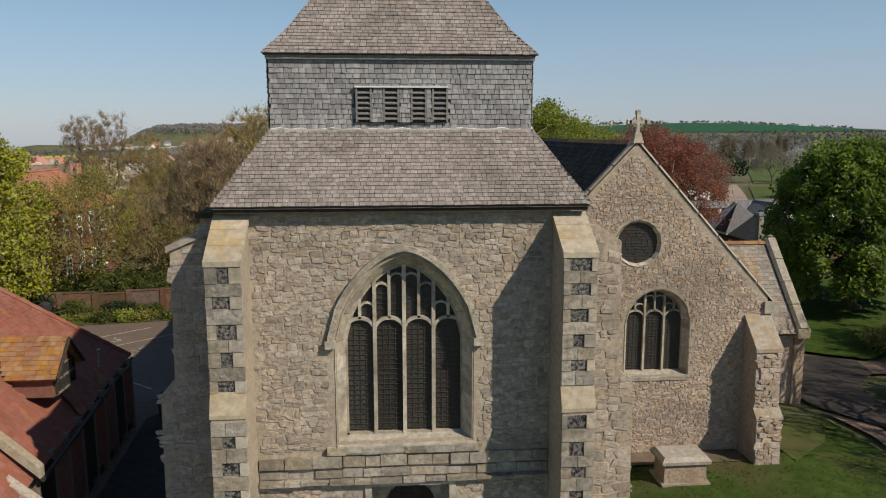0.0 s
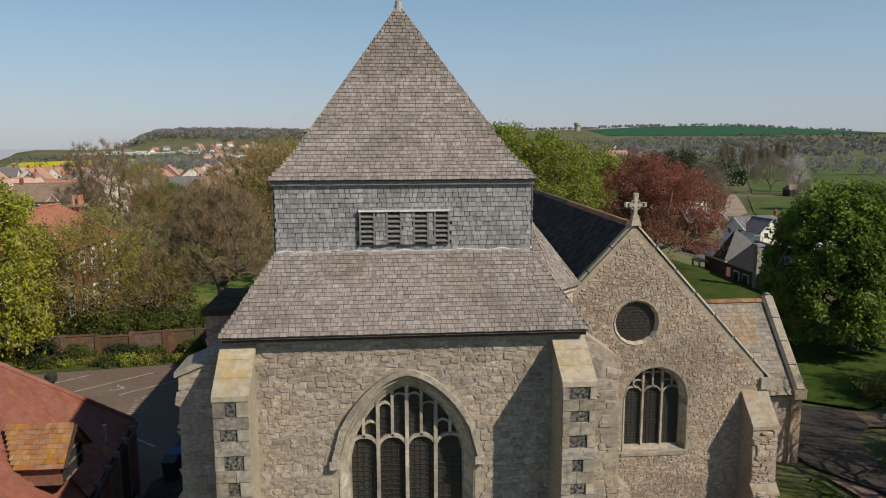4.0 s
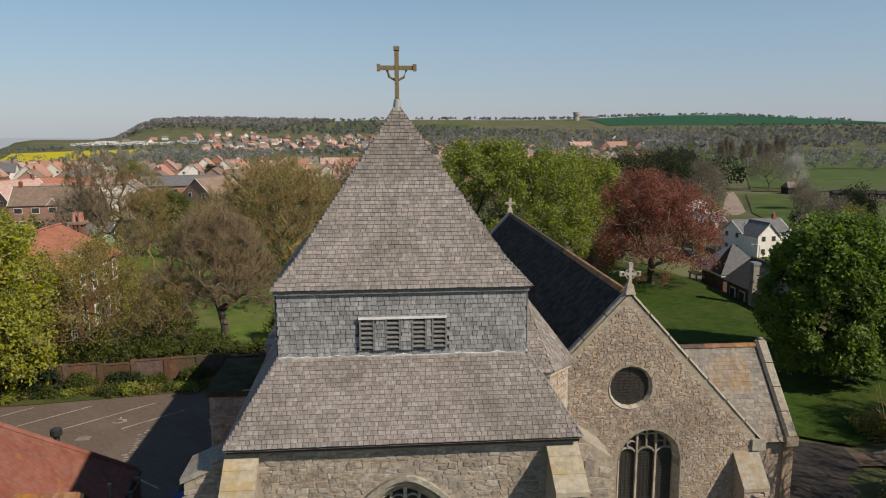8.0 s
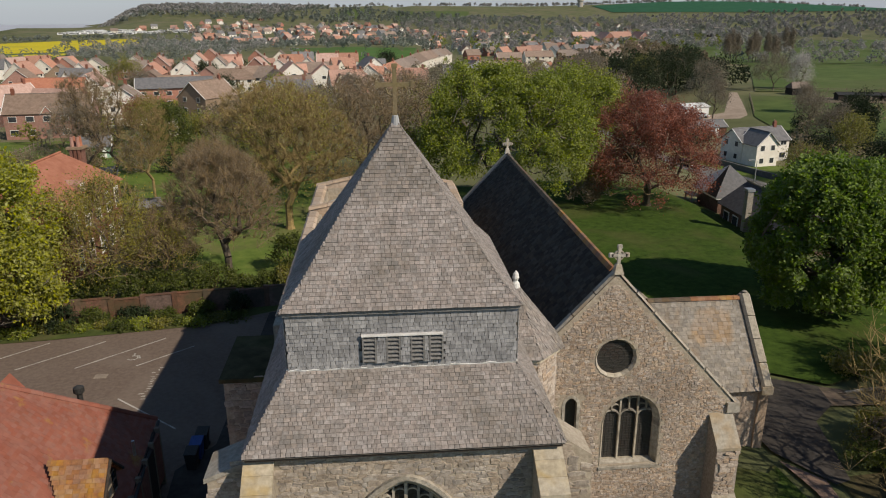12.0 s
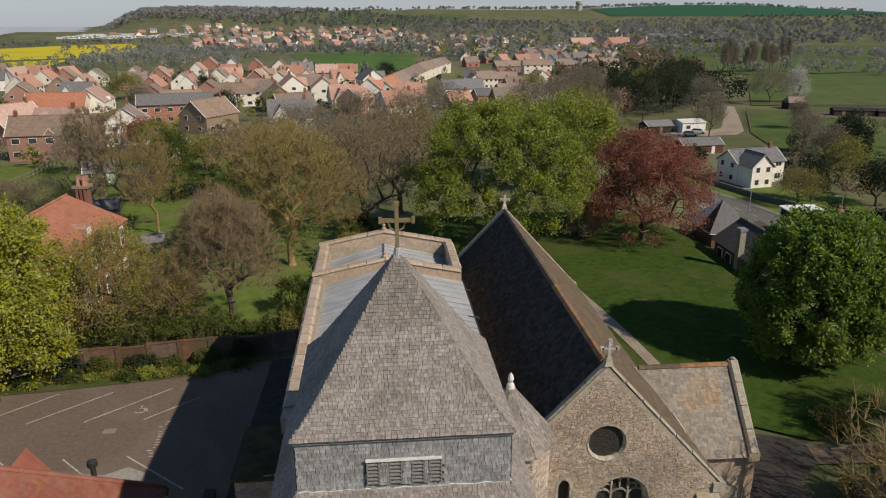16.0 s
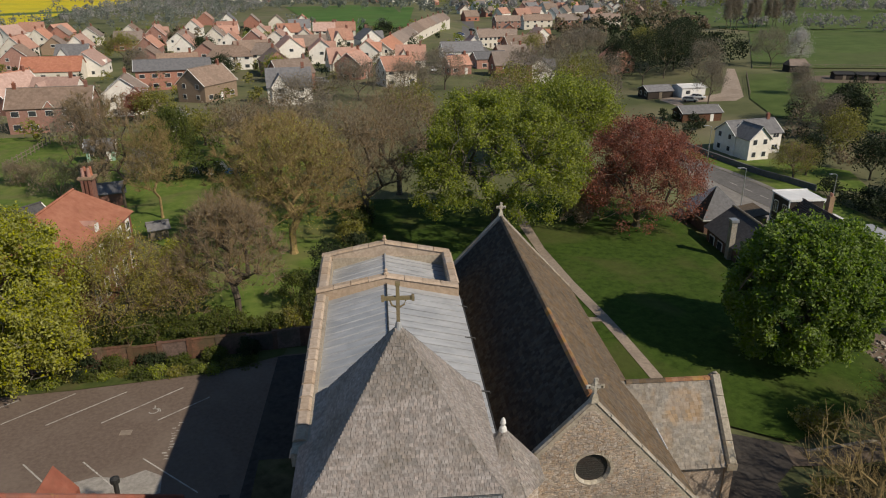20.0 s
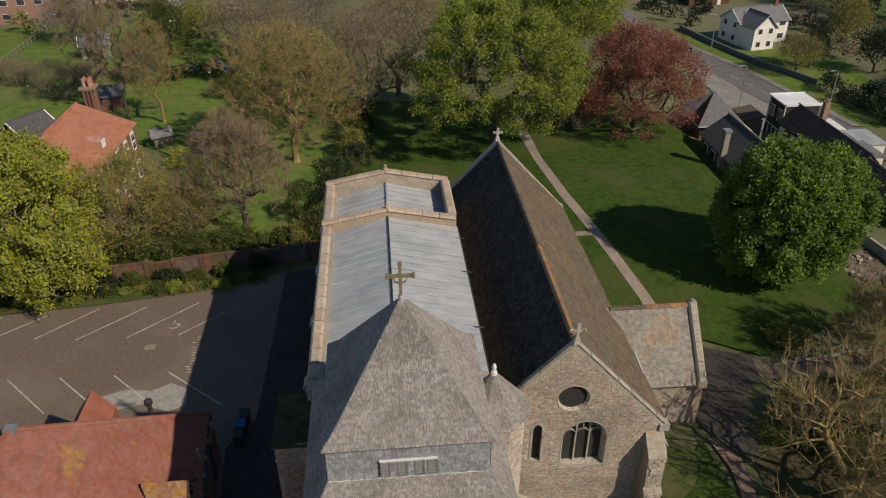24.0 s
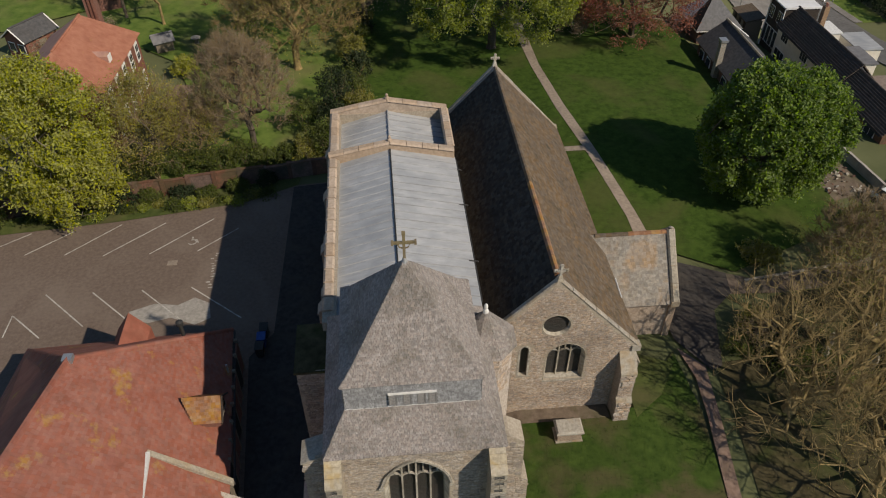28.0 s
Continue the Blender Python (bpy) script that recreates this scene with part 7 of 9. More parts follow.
for k in range(9):
    a = Vector((61.2, 135.0, 0)).lerp(Vector((68.4, 98, 0)), k / 9)
    b = Vector((61.2, 135.0, 0)).lerp(Vector((68.4, 98, 0)), (k + 0.5) / 9)
    tagged(link_mesh("centre_line", [(a.x - 0.08, a.y, gz(a.x, a.y) + 0.19), (a.x + 0.08, a.y, gz(a.x, a.y) + 0.19), (b.x + 0.08, b.y, gz(b.x, b.y) + 0.19), (b.x - 0.08, b.y, gz(b.x, b.y) + 0.19)], [(0, 1, 2, 3)], PAINT), "white dashed centre line of the road", "road marking", "centre line dashes", "structure")


def car(x, y, turn, paint, label, lift=0.05):
    """A parked car: body, cabin glass, wheels and lights."""
    t = thing("car", (0, 0, 0), label, "car", "parked cars")
    part("body", hull([(sx * w, yy, z) for sx in (-1, 1) for yy, z, w in ((-2.1, 0.35, 0.8), (-2.15, 0.7, 0.8), (-1.2, 0.95, 0.86), (1.9, 0.98, 0.86), (2.1, 0.8, 0.8), (2.1, 0.35, 0.8), (0, 0.3, 0.88))]), paint, t, bevel=0.06)
    part("cabin", hull([(sx * w, yy, z) for sx in (-1, 1) for yy, z, w in ((-1.1, 0.93, 0.8), (-0.4, 1.42, 0.62), (1.3, 1.45, 0.62), (1.95, 0.95, 0.78))]), PANE, t, "dark glazed cabin")
    part("roof_panel", box((-0.6, -0.4, 1.42), (0.6, 1.3, 1.48)), paint, t, bevel=0.02)
    for sx in (-1, 1):
        for yy in (-1.3, 1.3):
            part("wheel", tube([(sx * 0.72, yy, 0.32), (sx * 0.9, yy, 0.32)], 0.32, 12), RUBBER, t)
        part("headlight", box((sx * 0.62 - 0.15, -2.17, 0.6), (sx * 0.62 + 0.15, -2.1, 0.75)), WHITE_PAINT, t)
    t.matrix_basis = pose(x, y, gz(x, y) + lift, 0, 0, turn)
    return t


car(60.4, 137.6, 16, CAR_BLACK, "black hatchback on the main road", 0.1)
car(88.6, 200.5, 70, CAR_SILVER, "silver car in the farm yard", 0.1)
car(92.0, 203.0, 60, CAR_WHITE, "white car in the farm yard", 0.1)
car(44.6, 45.8, 20, CAR_WHITE, "white car by the rubble plot")
car(47.6, 47.2, 15, CAR_BLUE, "dark blue car by the low wall")
for k, (x, y) in enumerate(((18, 228), (21, 236), (25, 262), (30, 290), (36, 318), (44, 380), (46, 400), (62, 474), (-27, 150), (-15, 210))):
    car(x, y, 5 + 8 * k, (CAR_WHITE, CAR_SILVER, CAR_BLUE, CAR_BLACK)[k % 4], ("white", "silver", "dark blue", "black")[k % 4] + " parked car on a residential street", 0.1)


def street_lamp(x, y, h, turn, arm=1.2):
    t = thing("street_lamp", (0, 0, 0), "tall grey street lamp on a curved arm", "street lamp", "street lamps")
    part("pole", tube([(0, 0, -0.3), (0, 0, h * 0.5), (0, 0, h)], [0.1, 0.08, 0.05], 8), GALVANISED, t)
    part("arm", tube([(0, 0, h), (arm * 0.5, 0, h + 0.25), (arm, 0, h + 0.3)], 0.045, 6), GALVANISED, t)
    part("lamp_head", hull([(arm + a, b, h + 0.3 + c) for a in (0, 0.6) for b in (-0.14, 0.14) for c in (-0.06, 0.08)]), GALVANISED, t)
    t.matrix_basis = pose(x, y, gz(x, y), 0, 0, turn)


street_lamp(55.4, 102.3, 7.0, 200)
street_lamp(72.2, 105.4, 6.2, 200)
street_lamp(66.2, 138.0, 7.0, 190)
street_lamp(62.5, 93.0, 5.5, 20)
street_lamp(41, 300, 8, 180)
street_lamp(60, 260, 13, 180, 0.3)

# low dark wall between the verge and the gardens
gwall = thing("garden_wall", (70, 130, -8), "low dark stone wall along the road verge", "wall", kind="structure")
WALL_LINE = [(65.8, 154.0), (68.0, 141.4), (69.7, 134.2), (71.7, 126.4), (74.4, 121.2), (76.2, 116.4)]
for (xa, ya), (xb, yb) in zip(WALL_LINE, WALL_LINE[1:]):
    za, zb = gz(xa, ya), gz(xb, yb)
    part("wall_length", hull([(x + o, y + o * 0.4, z + h) for x, y, z in ((xa, ya, za), (xb, yb, zb)) for o in (0, 0.3) for h in (-0.3, 1.05)]), SLATE_GREY, gwall)
    part("coping", hull([(x + o, y + o * 0.4, z + h) for x, y, z in ((xa, ya, za), (xb, yb, zb)) for o in (-0.05, 0.35) for h in (1.05, 1.12)]), SLATE_GREY, gwall)

# ---- houses of the town, nearest first ----
house(78.0, 145.6, 12, 11.5, 6.5, 4.6, 2.2, RENDER_WHITE, ROOF_GREY, "white rendered house with grey roof by the road", windows=4, name="white_house", base=-8.1)
house(76.0, 140.4, 102, 5.5, 5.0, 4.6, 2.4, RENDER_WHITE, ROOF_GREY, "white gabled wing facing the road", windows=1, chimneys=0, name="white_house", base=-8.1)
house(81, 178, 5, 10.5, 5.5, 2.4, 1.3, OLD_BRICK, ROOF_GREY, "long low shed with grey roof", windows=2, chimneys=0, floors=1, name="shed", category="shed")
house(82.5, 211, 8, 8, 6, 2.4, 1.2, TIMBER, ROOF_GREY, "dark timber shed in the yard", windows=1, chimneys=0, floors=1, name="shed", category="shed")
house(92, 210, 8, 7.5, 6, 2.8, 0.5, CARAVAN_WHITE, CARAVAN_WHITE, "white flat-roofed building in the yard", windows=2, chimneys=0, floors=1, name="white_building", end_windows=False)
house(86.5, 262, 100, 11, 9, 5.0, 3.4, TOWN_BRICK, ROOF_ORANGE, "brick house with bright orange-red roof", windows=2, name="red_roofed_house")
house(70.0, 256, 100, 6, 4, 2.6, 1.2, TOWN_BRICK, ROOF_ORANGE, "low wing with orange-red roof", windows=1, chimneys=0, floors=1, name="red_roofed_house")
house(60.5, 264, 80, 9, 8, 3.0, 2.4, TIMBER, ROOF_GREY, "dark garage building with pale roof", windows=1, chimneys=0, floors=1, name="garage")
house(138.8, 235, 0, 6.6, 4.4, 2.4, 1.6, TIMBER, ROOF_BROWN, "open field stable with brown roof", windows=1, chimneys=0, floors=1, name="stable", category="stable", hip=0.25)
for k in range(3):
    house(143 + k * 6.0, 216 - k * 1.8, -10, 5.6, 3.4, 2.1, 0.5, TIMBER, IRON, "long black timber stable block", windows=1, chimneys=0, floors=1, name="stable", category="stable", group="stables in the field", end_windows=False)
house(-64.6, 154.5, 8, 15.5, 8.5, 5.2, 3.2, TOWN_BRICK, ROOF_BROWN, "pair of brick houses with brown tiled roof", windows=5, chimneys=2, name="brick_house", dormer=True)
house(-55.5, 170.5, 100, 9, 8.5, 5.2, 3.3, RENDER_WHITE, ROOF_BROWN, "white rendered house with gable end", windows=2, name="white_house")
house(-83.5, 178, 60, 11, 10, 4.4, 4.4, TOWN_BRICK, ROOF_RED, "house with large red tiled roof", windows=3, name="red_roofed_house", dormer=True)
house(-97.5, 238, 5, 17, 9, 3.0, 3.8, RENDER_CREAM, ROOF_ORANGE, "bungalow with broad orange roof", windows=4, chimneys=0, floors=1, name="bungalow")
house(-90.5, 248, 95, 13, 10, 3.6, 4.0, RENDER_WHITE, ROOF_RED, "white gabled bungalow with red roof", windows=3, floors=1, name="bungalow", dormer=True)
house(-56.0, 214.5, 14, 19.5, 9.5, 5.6, 2.2, TOWN_BRICK, ROOF_GREY, "long red brick block of flats with grey roof", windows=6, chimneys=0, name="brick_flats", overhang=0.5)
house(-47.0, 252, 6, 14.5, 9, 4.6, 3.0, RENDER_WHITE, ROOF_BROWN, "white house with hipped brown roof", hip=0.5, windows=4, name="white_house")
house(-36.0, 254, 4, 9, 9, 4.6, 3.2, RENDER_CREAM, ROOF_BROWN, "cream house with brown hipped roof", hip=0.5, windows=3, name="house")
house(-41.0, 186.5, 60, 11.5, 8.5, 4.4, 3.6, BROWN_BRICK, ROOF_BROWN, "buff brick house with brown gabled roof", windows=3, name="buff_house")
house(-38, 145.5, 95, 3.6, 3.0, 2.8, 1.2, RENDER_WHITE, ROOF_GREY, "small white gabled outbuilding", windows=1, chimneys=0, floors=1, name="outbuilding")
house(-22.0, 200, 30, 10, 8, 4.6, 3.2, TOWN_BRICK, ROOF_BROWN, "brick house among bare trees", windows=3, name="brick_house")
house(-6.0, 222, 70, 10, 8, 4.6, 3.2, TOWN_BRICK, ROOF_RED, "brick house with red-brown roof", windows=3, name="brick_house")
house(6.0, 205, 20, 9, 8, 4.6, 3.2, RENDER_CREAM, ROOF_RED, "cream house with red-brown roof", windows=3, name="house")
# pale gabled row along the cross street
gr = random.Random(21)
for k, (x, y) in enumerate(((-143, 341), (-126, 352), (-110, 358), (-97, 349), (-80, 322), (-92, 402), (-66, 325), (-57, 310), (-47, 305), (-39, 316), (-28, 315), (-112, 300), (-128, 286), (-118, 262), (-140, 262), (-108, 214), (-122, 232), (-150, 300), (-84, 292), (-70, 290))):
    wall = (RENDER_WHITE, RENDER_CREAM, RENDER_WHITE, TOWN_BRICK)[gr.randrange(4)]
    roof = (ROOF_RED, ROOF_BROWN, ROOF_RED, ROOF_RED)[gr.randrange(4)]
    word = {RENDER_WHITE.name: "white", RENDER_CREAM.name: "cream", TOWN_BRICK.name: "brick"}[wall.name]
    house(x, y, 92 + gr.uniform(-9, 9), gr.uniform(9.5, 12), gr.uniform(8.0, 9.4), gr.uniform(3.6, 4.8), gr.uniform(3.6, 4.4), wall, roof, word + " gabled house in a suburban row", windows=3, chimneys=1 + (k % 3 == 0), name="gabled_house", group="suburban gabled houses")
for k, (x, y) in enumerate(((-22, 348), (-13, 350))):
    house(x, y, 3, 9.5, 8.5, 4.6, 3.4, RENDER_CREAM, ROOF_RED, "cream house with long red-brown roof", windows=3, chimneys=2, name="gabled_house", group="suburban gabled houses")
for k in range(9):
    s = k / 8
    x, y = 4.5 + 34 * s, 268 + 164 * s ** 0.95
    house(x, y, 78, 21.2, 8.0, 4.4, 3.0, RENDER_CREAM, ROOF_BROWN if k else ROOF_RED, "pale terraced house along the main street", windows=2, chimneys=1, name="terraced_house", group="terrace on the main street")
sh = house(28.4, 244.5, 6, 13, 8, 4.8, 2.6, RENDER_WHITE, ROOF_GREY, "white hall with blue sign on its wall", windows=1, chimneys=0, name="white_hall")
sg = part("sign", box((-5.6, -4.12, 2.6), (-3.0, -4.03, 4.0)), BLUE_PAINT, sh, "plain blue signboard")
house(36.5, 237, 8, 10, 8, 3.4, 1.8, TOWN_BRICK, ROOF_GREY, "low brick building with grey roof", windows=2, chimneys=0, floors=1, name="brick_building")
house(24.5, 222, 20, 7, 6, 3.0, 2.4, TOWN_BRICK, ROOF_RED, "small brick house with red roof", windows=2, floors=1, name="brick_house")
house(34.5, 262, 95, 7, 6, 4.8, 3.0, RENDER_WHITE, ROOF_RED, "white gabled house with red roof", windows=2, name="gabled_house", group="suburban gabled houses")
for k, (x, y, w) in enumerate(((86, 486, 17), (102, 470, 18), (118, 446, 18), (136, 440, 18), (62, 330, 9), (52, 350, 9), (66, 374, 10), (60, 300, 9))):
    house(x, y, gr.uniform(-8, 12), w, 9, 4.8, 3.2, (TOWN_BRICK, RENDER_CREAM)[k % 2], ROOF_BROWN, "brick terrace with brown tiled roof" if k % 2 == 0 else "cream terrace with brown tiled roof", windows=4, chimneys=2, name="terrace", group="brown-roofed terraces")
for k, (x, y, t) in enumerate(((228, 822, 10), (250, 812, 95), (272, 830, 10), (292, 822, 95))):
    house(x, y, t, 26, 14, 6.5, 7, TOWN_BRICK, ROOF_RED, "large brick building with steep red gables", windows=3, chimneys=0, name="red_gabled_building", group="red gabled buildings")

# far suburbs: a few models, copied over the slopes
def plain_house(name, group, w, d, eave, rise, wall, roof, label, gable, chimney):
    """A house seen from afar: walls, one roof, a cross gable, windows and a stack."""
    t = thing(name, (0, 0, 0), label, "house", group)
    hw, hd = w / 2, d / 2
    part("wall", prism([(-hw, -hd, -2), (-hw, hd, -2), (-hw, hd, eave), (-hw, 0, eave + rise), (-hw, -hd, eave)], (w, 0, 0)), wall, t)
    rb = slab([(-hw - 0.3, 0, eave + rise + 0.1), (hw + 0.3, 0, eave + rise + 0.1), (hw + 0.3, -hd - 0.3, eave - 0.2), (-hw - 0.3, -hd - 0.3, eave - 0.2)], 0.2)
    add_prism(rb, [(-hw - 0.3, 0, eave + rise + 0.1), (hw + 0.3, 0, eave + rise + 0.1), (hw + 0.3, hd + 0.3, eave - 0.2), (-hw - 0.3, hd + 0.3, eave - 0.2)], (0, 0, -0.2))
    if gable:
        gx = -hw * 0.45
        part("cross_gable", prism([(gx - 1.9, -hd - 0.6, -1), (gx + 1.9, -hd - 0.6, -1), (gx + 1.9, -hd - 0.6, eave), (gx, -hd - 0.6, eave + rise * 0.75), (gx - 1.9, -hd - 0.6, eave)], (0, hd, 0)), wall, t)
        for s_ in (-1, 1):
            add_prism(rb, [(gx, -hd - 0.8, eave + rise * 0.75 + 0.2), (gx + s_ * 2.2, -hd - 0.8, eave - 0.1), (gx + s_ * 2.2, -hd - 0.8, eave - 0.3), (gx, -hd - 0.8, eave + rise * 0.75)], (0, hd, 0))
    part("roof", rb, roof, t)
    for k, wx in enumerate((-0.22 * w, 0.24 * w)):
        wy = -hd - (0.64 if gable and k == 0 else 0.04)
        for wz in ((0.8, 3.2) if eave > 4 else (0.9,)):
            f = part("window", box((wx - 0.85, wy - 0.03, wz), (wx + 0.85, wy + 0.06, wz + 1.25)), WHITE_PAINT if chimney else PANE, t)
            if chimney:
                part("pane", box((wx - 0.72, wy - 0.05, wz + 0.13), (wx + 0.72, wy, wz + 1.12)), PANE, f)
    if chimney:
        f = part("window", box((-hw - 0.07, -0.8, 3.0), (-hw + 0.03, 0.8, 4.2)), WHITE_PAINT, t)
        part("pane", box((-hw - 0.09, -0.66, 3.13), (-hw - 0.04, 0.66, 4.07)), PANE, f)
        part("chimney", box((hw * 0.6, -0.35, eave + rise * 0.6), (hw * 0.6 + 0.7, 0.35, eave + rise + 1.2)), BRICK, t)
    return t


protos = []
for k, (wall, roof, word) in enumerate(((RENDER_WHITE, ROOF_RED, "white"), (RENDER_CREAM, ROOF_BROWN, "cream"), (TOWN_BRICK, ROOF_BROWN, "brick"), (RENDER_WHITE, ROOF_GREY, "white"), (TOWN_BRICK, ROOF_RED, "brick"))):
    protos.append(plain_house("far_house", "far suburban houses", 11, 9, 3.6, 4.0, wall, roof, "distant " + word + " house with tiled roof", False, False))
    protos[-1].matrix_basis = pose(-40 - 16 * k, 440 + 12 * k, gz(-40 - 16 * k, 440 + 12 * k), 0, 0, 95)
fr = random.Random(77)


def scatter_houses(ring, count, turn):
    xs, ys = [p[0] for p in ring], [p[1] for p in ring]
    made = []
    for _ in range(count * 12):
        x, y = fr.uniform(min(xs), max(xs)), fr.uniform(min(ys), max(ys))
        if not inside(ring, x, y) or any((x - a) ** 2 + (y - b) ** 2 < 190 for a, b in made + HOMES):
            continue
        copy_thing(protos[fr.randrange(5)], pose(x, y, gz(x, y) - 0.2, 0, 0, turn + fr.uniform(-20, 20) + 90 * (fr.random() < 0.3)))
        made.append((x, y))
        if len(made) >= count:
            break


scatter_houses([(-215, 860), (-60, 800), (60, 780), (110, 1150), (40, 1420), (-120, 1500), (-330, 1380)], 128, 40)
scatter_houses([(-413, 1199), (-236, 1344), (-170, 1500), (-260, 1700), (-400, 1560)], 22, 30)
scatter_houses([(-150, 460), (-110, 380), (-190, 330), (-215, 420)], 8, 90)
scatter_houses([(66, 540), (150, 500), (260, 640), (320, 900), (300, 1100), (120, 1200), (60, 800)], 60, 20)
scatter_houses([(330, 1000), (560, 1000), (600, 1500), (300, 1500)], 16, 0)
scatter_houses([(80, 440), (140, 430), (235, 640), (320, 880), (230, 880), (95, 640)], 32, 60)
# more homes of the near suburb, between those above
town = []
for k, (w, d, eave, rise, wall, roof, word, gable) in enumerate(((10, 8.5, 4.6, 3.4, RENDER_WHITE, ROOF_RED, "white house with red roof and front gable", True), (11, 8.5, 4.6, 3.2, TOWN_BRICK, ROOF_BROWN, "brick house with brown tiled roof", False), (9.5, 9, 3.0, 4.2, RENDER_CREAM, ROOF_RED, "cream bungalow with steep red roof", True), (12, 9, 3.2, 3.6, BROWN_BRICK, ROOF_BROWN, "buff brick bungalow with brown roof", False), (10, 9, 4.6, 3.6, RENDER_WHITE, ROOF_GREY, "white house with grey slate roof", True))):
    town.append(plain_house("town_house", "houses of the near suburb", w, d, eave, rise, wall, roof, word, gable, True))
spots = ((-72, 176), (-100, 150), (-118, 176), (-112, 196), (-136, 206), (-140, 232), (-100, 262), (-74, 256), (-62, 244), (-58, 268), (-44, 276), (-30, 272), (-24, 290), (-18, 262), (-10, 240), (-2, 258), (-14, 318), (-2, 300), (12, 246), (16, 224), (40, 218), (52, 236), (48, 262), (-126, 312), (-100, 322), (-84, 344), (-66, 350), (-52, 340), (-38, 346), (-104, 380), (-72, 386), (-54, 372), (-36, 378), (-152, 262), (-160, 330), (-30, 232), (-20, 176), (2, 196), (60, 398), (76, 420), (74, 350), (84, 380), (-128, 134), (-150, 170))
for k, (x, y) in enumerate(spots):
    if all((x - a) ** 2 + (y - b) ** 2 > 130 for a, b in HOMES):
        m = pose(x, y, gz(x, y) - 0.1, 0, 0, (4, 96, 12, 88, 20, 100)[k % 6] + fr.uniform(-8, 8))
        if k < 5:
            town[k].matrix_basis = m
        else:
            copy_thing(town[(k * 7 + k // 3) % 5], m)
    elif k < 5:
        town[k].matrix_basis = pose(-170 - 14 * k, 250 + 10 * k, gz(-170 - 14 * k, 250 + 10 * k), 0, 0, 90)
for x, y, w in ((446, 1120, 60), (478, 1030, 44), (420, 1060, 40)):
    house(x, y, -18, w, 18, 4.5, 3.5, TIMBER, ROOF_GREY, "long low barn with grey roof on the plain", windows=2, chimneys=0, floors=0, name="barn", category="barn", group="barns on the plain", door=False, end_windows=False)
# round concrete water tower on the skyline
wt = thing("water_tower", (603, 2219, gz(603, 2219)), "distant round concrete water tower on the ridge", "tower")
part("shaft", tube([(603, 2219, gz(603, 2219) - 2), (603, 2219, gz(603, 2219) + 16)], [8, 8], 14), CONCRETE, wt)
part("tank", tube([(603, 2219, gz(603, 2219) + 15), (603, 2219, gz(603, 2219) + 17), (603, 2219, gz(603, 2219) + 25)], [9, 10.5, 10.5], 14), CONCRETE, wt)
# caravans in rows on the hill and the coast
van = thing("caravan", (0, 0, 0), "distant white static caravan on the hillside", "caravan", "caravans on the hill")
part("body", box((-5.5, -1.9, 0.3), (5.5, 1.9, 3.0)), CARAVAN_WHITE, van, bevel=0.15)
part("window", box((-4.5, -1.95, 1.3), (4.5, -1.88, 2.3)), PANE, van)
van.matrix_basis = pose(-450, 1180, gz(-450, 1180), 0, 0, 10)
for k in range(70):
    s = fr.random()
    x, y = -465 + 175 * s + fr.uniform(-12, 12), 1150 + 60 * s + fr.uniform(0, 120)
    copy_thing(van, pose(x, y, gz(x, y), 0, 0, fr.uniform(-20, 20)))
for k in range(70):
    s = fr.random()
    x, y = -600 + 330 * s + fr.uniform(-10, 10), 2050 + 60 * fr.random() + fr.uniform(0, 150)
    copy_thing(van, pose(x, y, gz(x, y), 0, 0, fr.uniform(-20, 20)))

# ---- fields ----
patch("rape_field", [(-430, 905), (-382, 985), (-310, 1040), (-262, 864), (-255, 690), (-320, 640)], RAPE, "bright yellow rape field", "field", 0.5, 30)
patch("rape_field", [(-300, 600), (-250, 650), (-212, 484), (-240, 470)], RAPE, "bright yellow rape field", "field", 0.45, 30)
patch("meadow", [(-320, 640), (-255, 690), (-245, 650), (-212, 484), (-250, 650), (-300, 600)], GREEN_CROP, "strip of young green crop", "field", 0.4, 30)
patch("meadow", [(-81, 723), (-22, 719), (35, 647), (20, 435), (-7, 388), (-35, 458)], GREEN_CROP, "green field behind the houses", "field", 0.3, 25)
patch("pasture", [(330, 900), (900, 900), (700, 430), (330, 432), (207, 397), (195, 480)], PASTURE, "grazed green pasture", "field", 0.3, 25)
patch("pasture", [(203, 395), (330, 425), (420, 380), (320, 236), (173, 237), (128, 243)], PASTURE, "grazed green pasture", "field", 0.25, 15)
patch("pasture", [(119, 229), (152, 232), (320, 230), (300, 120), (119, 150), (100, 175), (104, 196)], PASTURE, "grazed green pasture", "field", 0.2, 12)
patch("worn_earth", [(128, 222), (150, 224), (172, 214), (160, 206), (134, 210)], EARTH, "bare trodden ground near the stables", "earth", 0.3, 6)
patch("crop_field", [(620, 1960), (640, 2230), (900, 2330), (1300, 2280), (1560, 2120), (1500, 1930), (1000, 1840)], WHEAT, "dark green crop on the far hill", "field", 1.2, 90)
patch("crop_field", [(-120, 1750), (200, 1700), (260, 2100), (-80, 2200)], PASTURE, "pale green field on the far slope", "field", 1.0, 80)
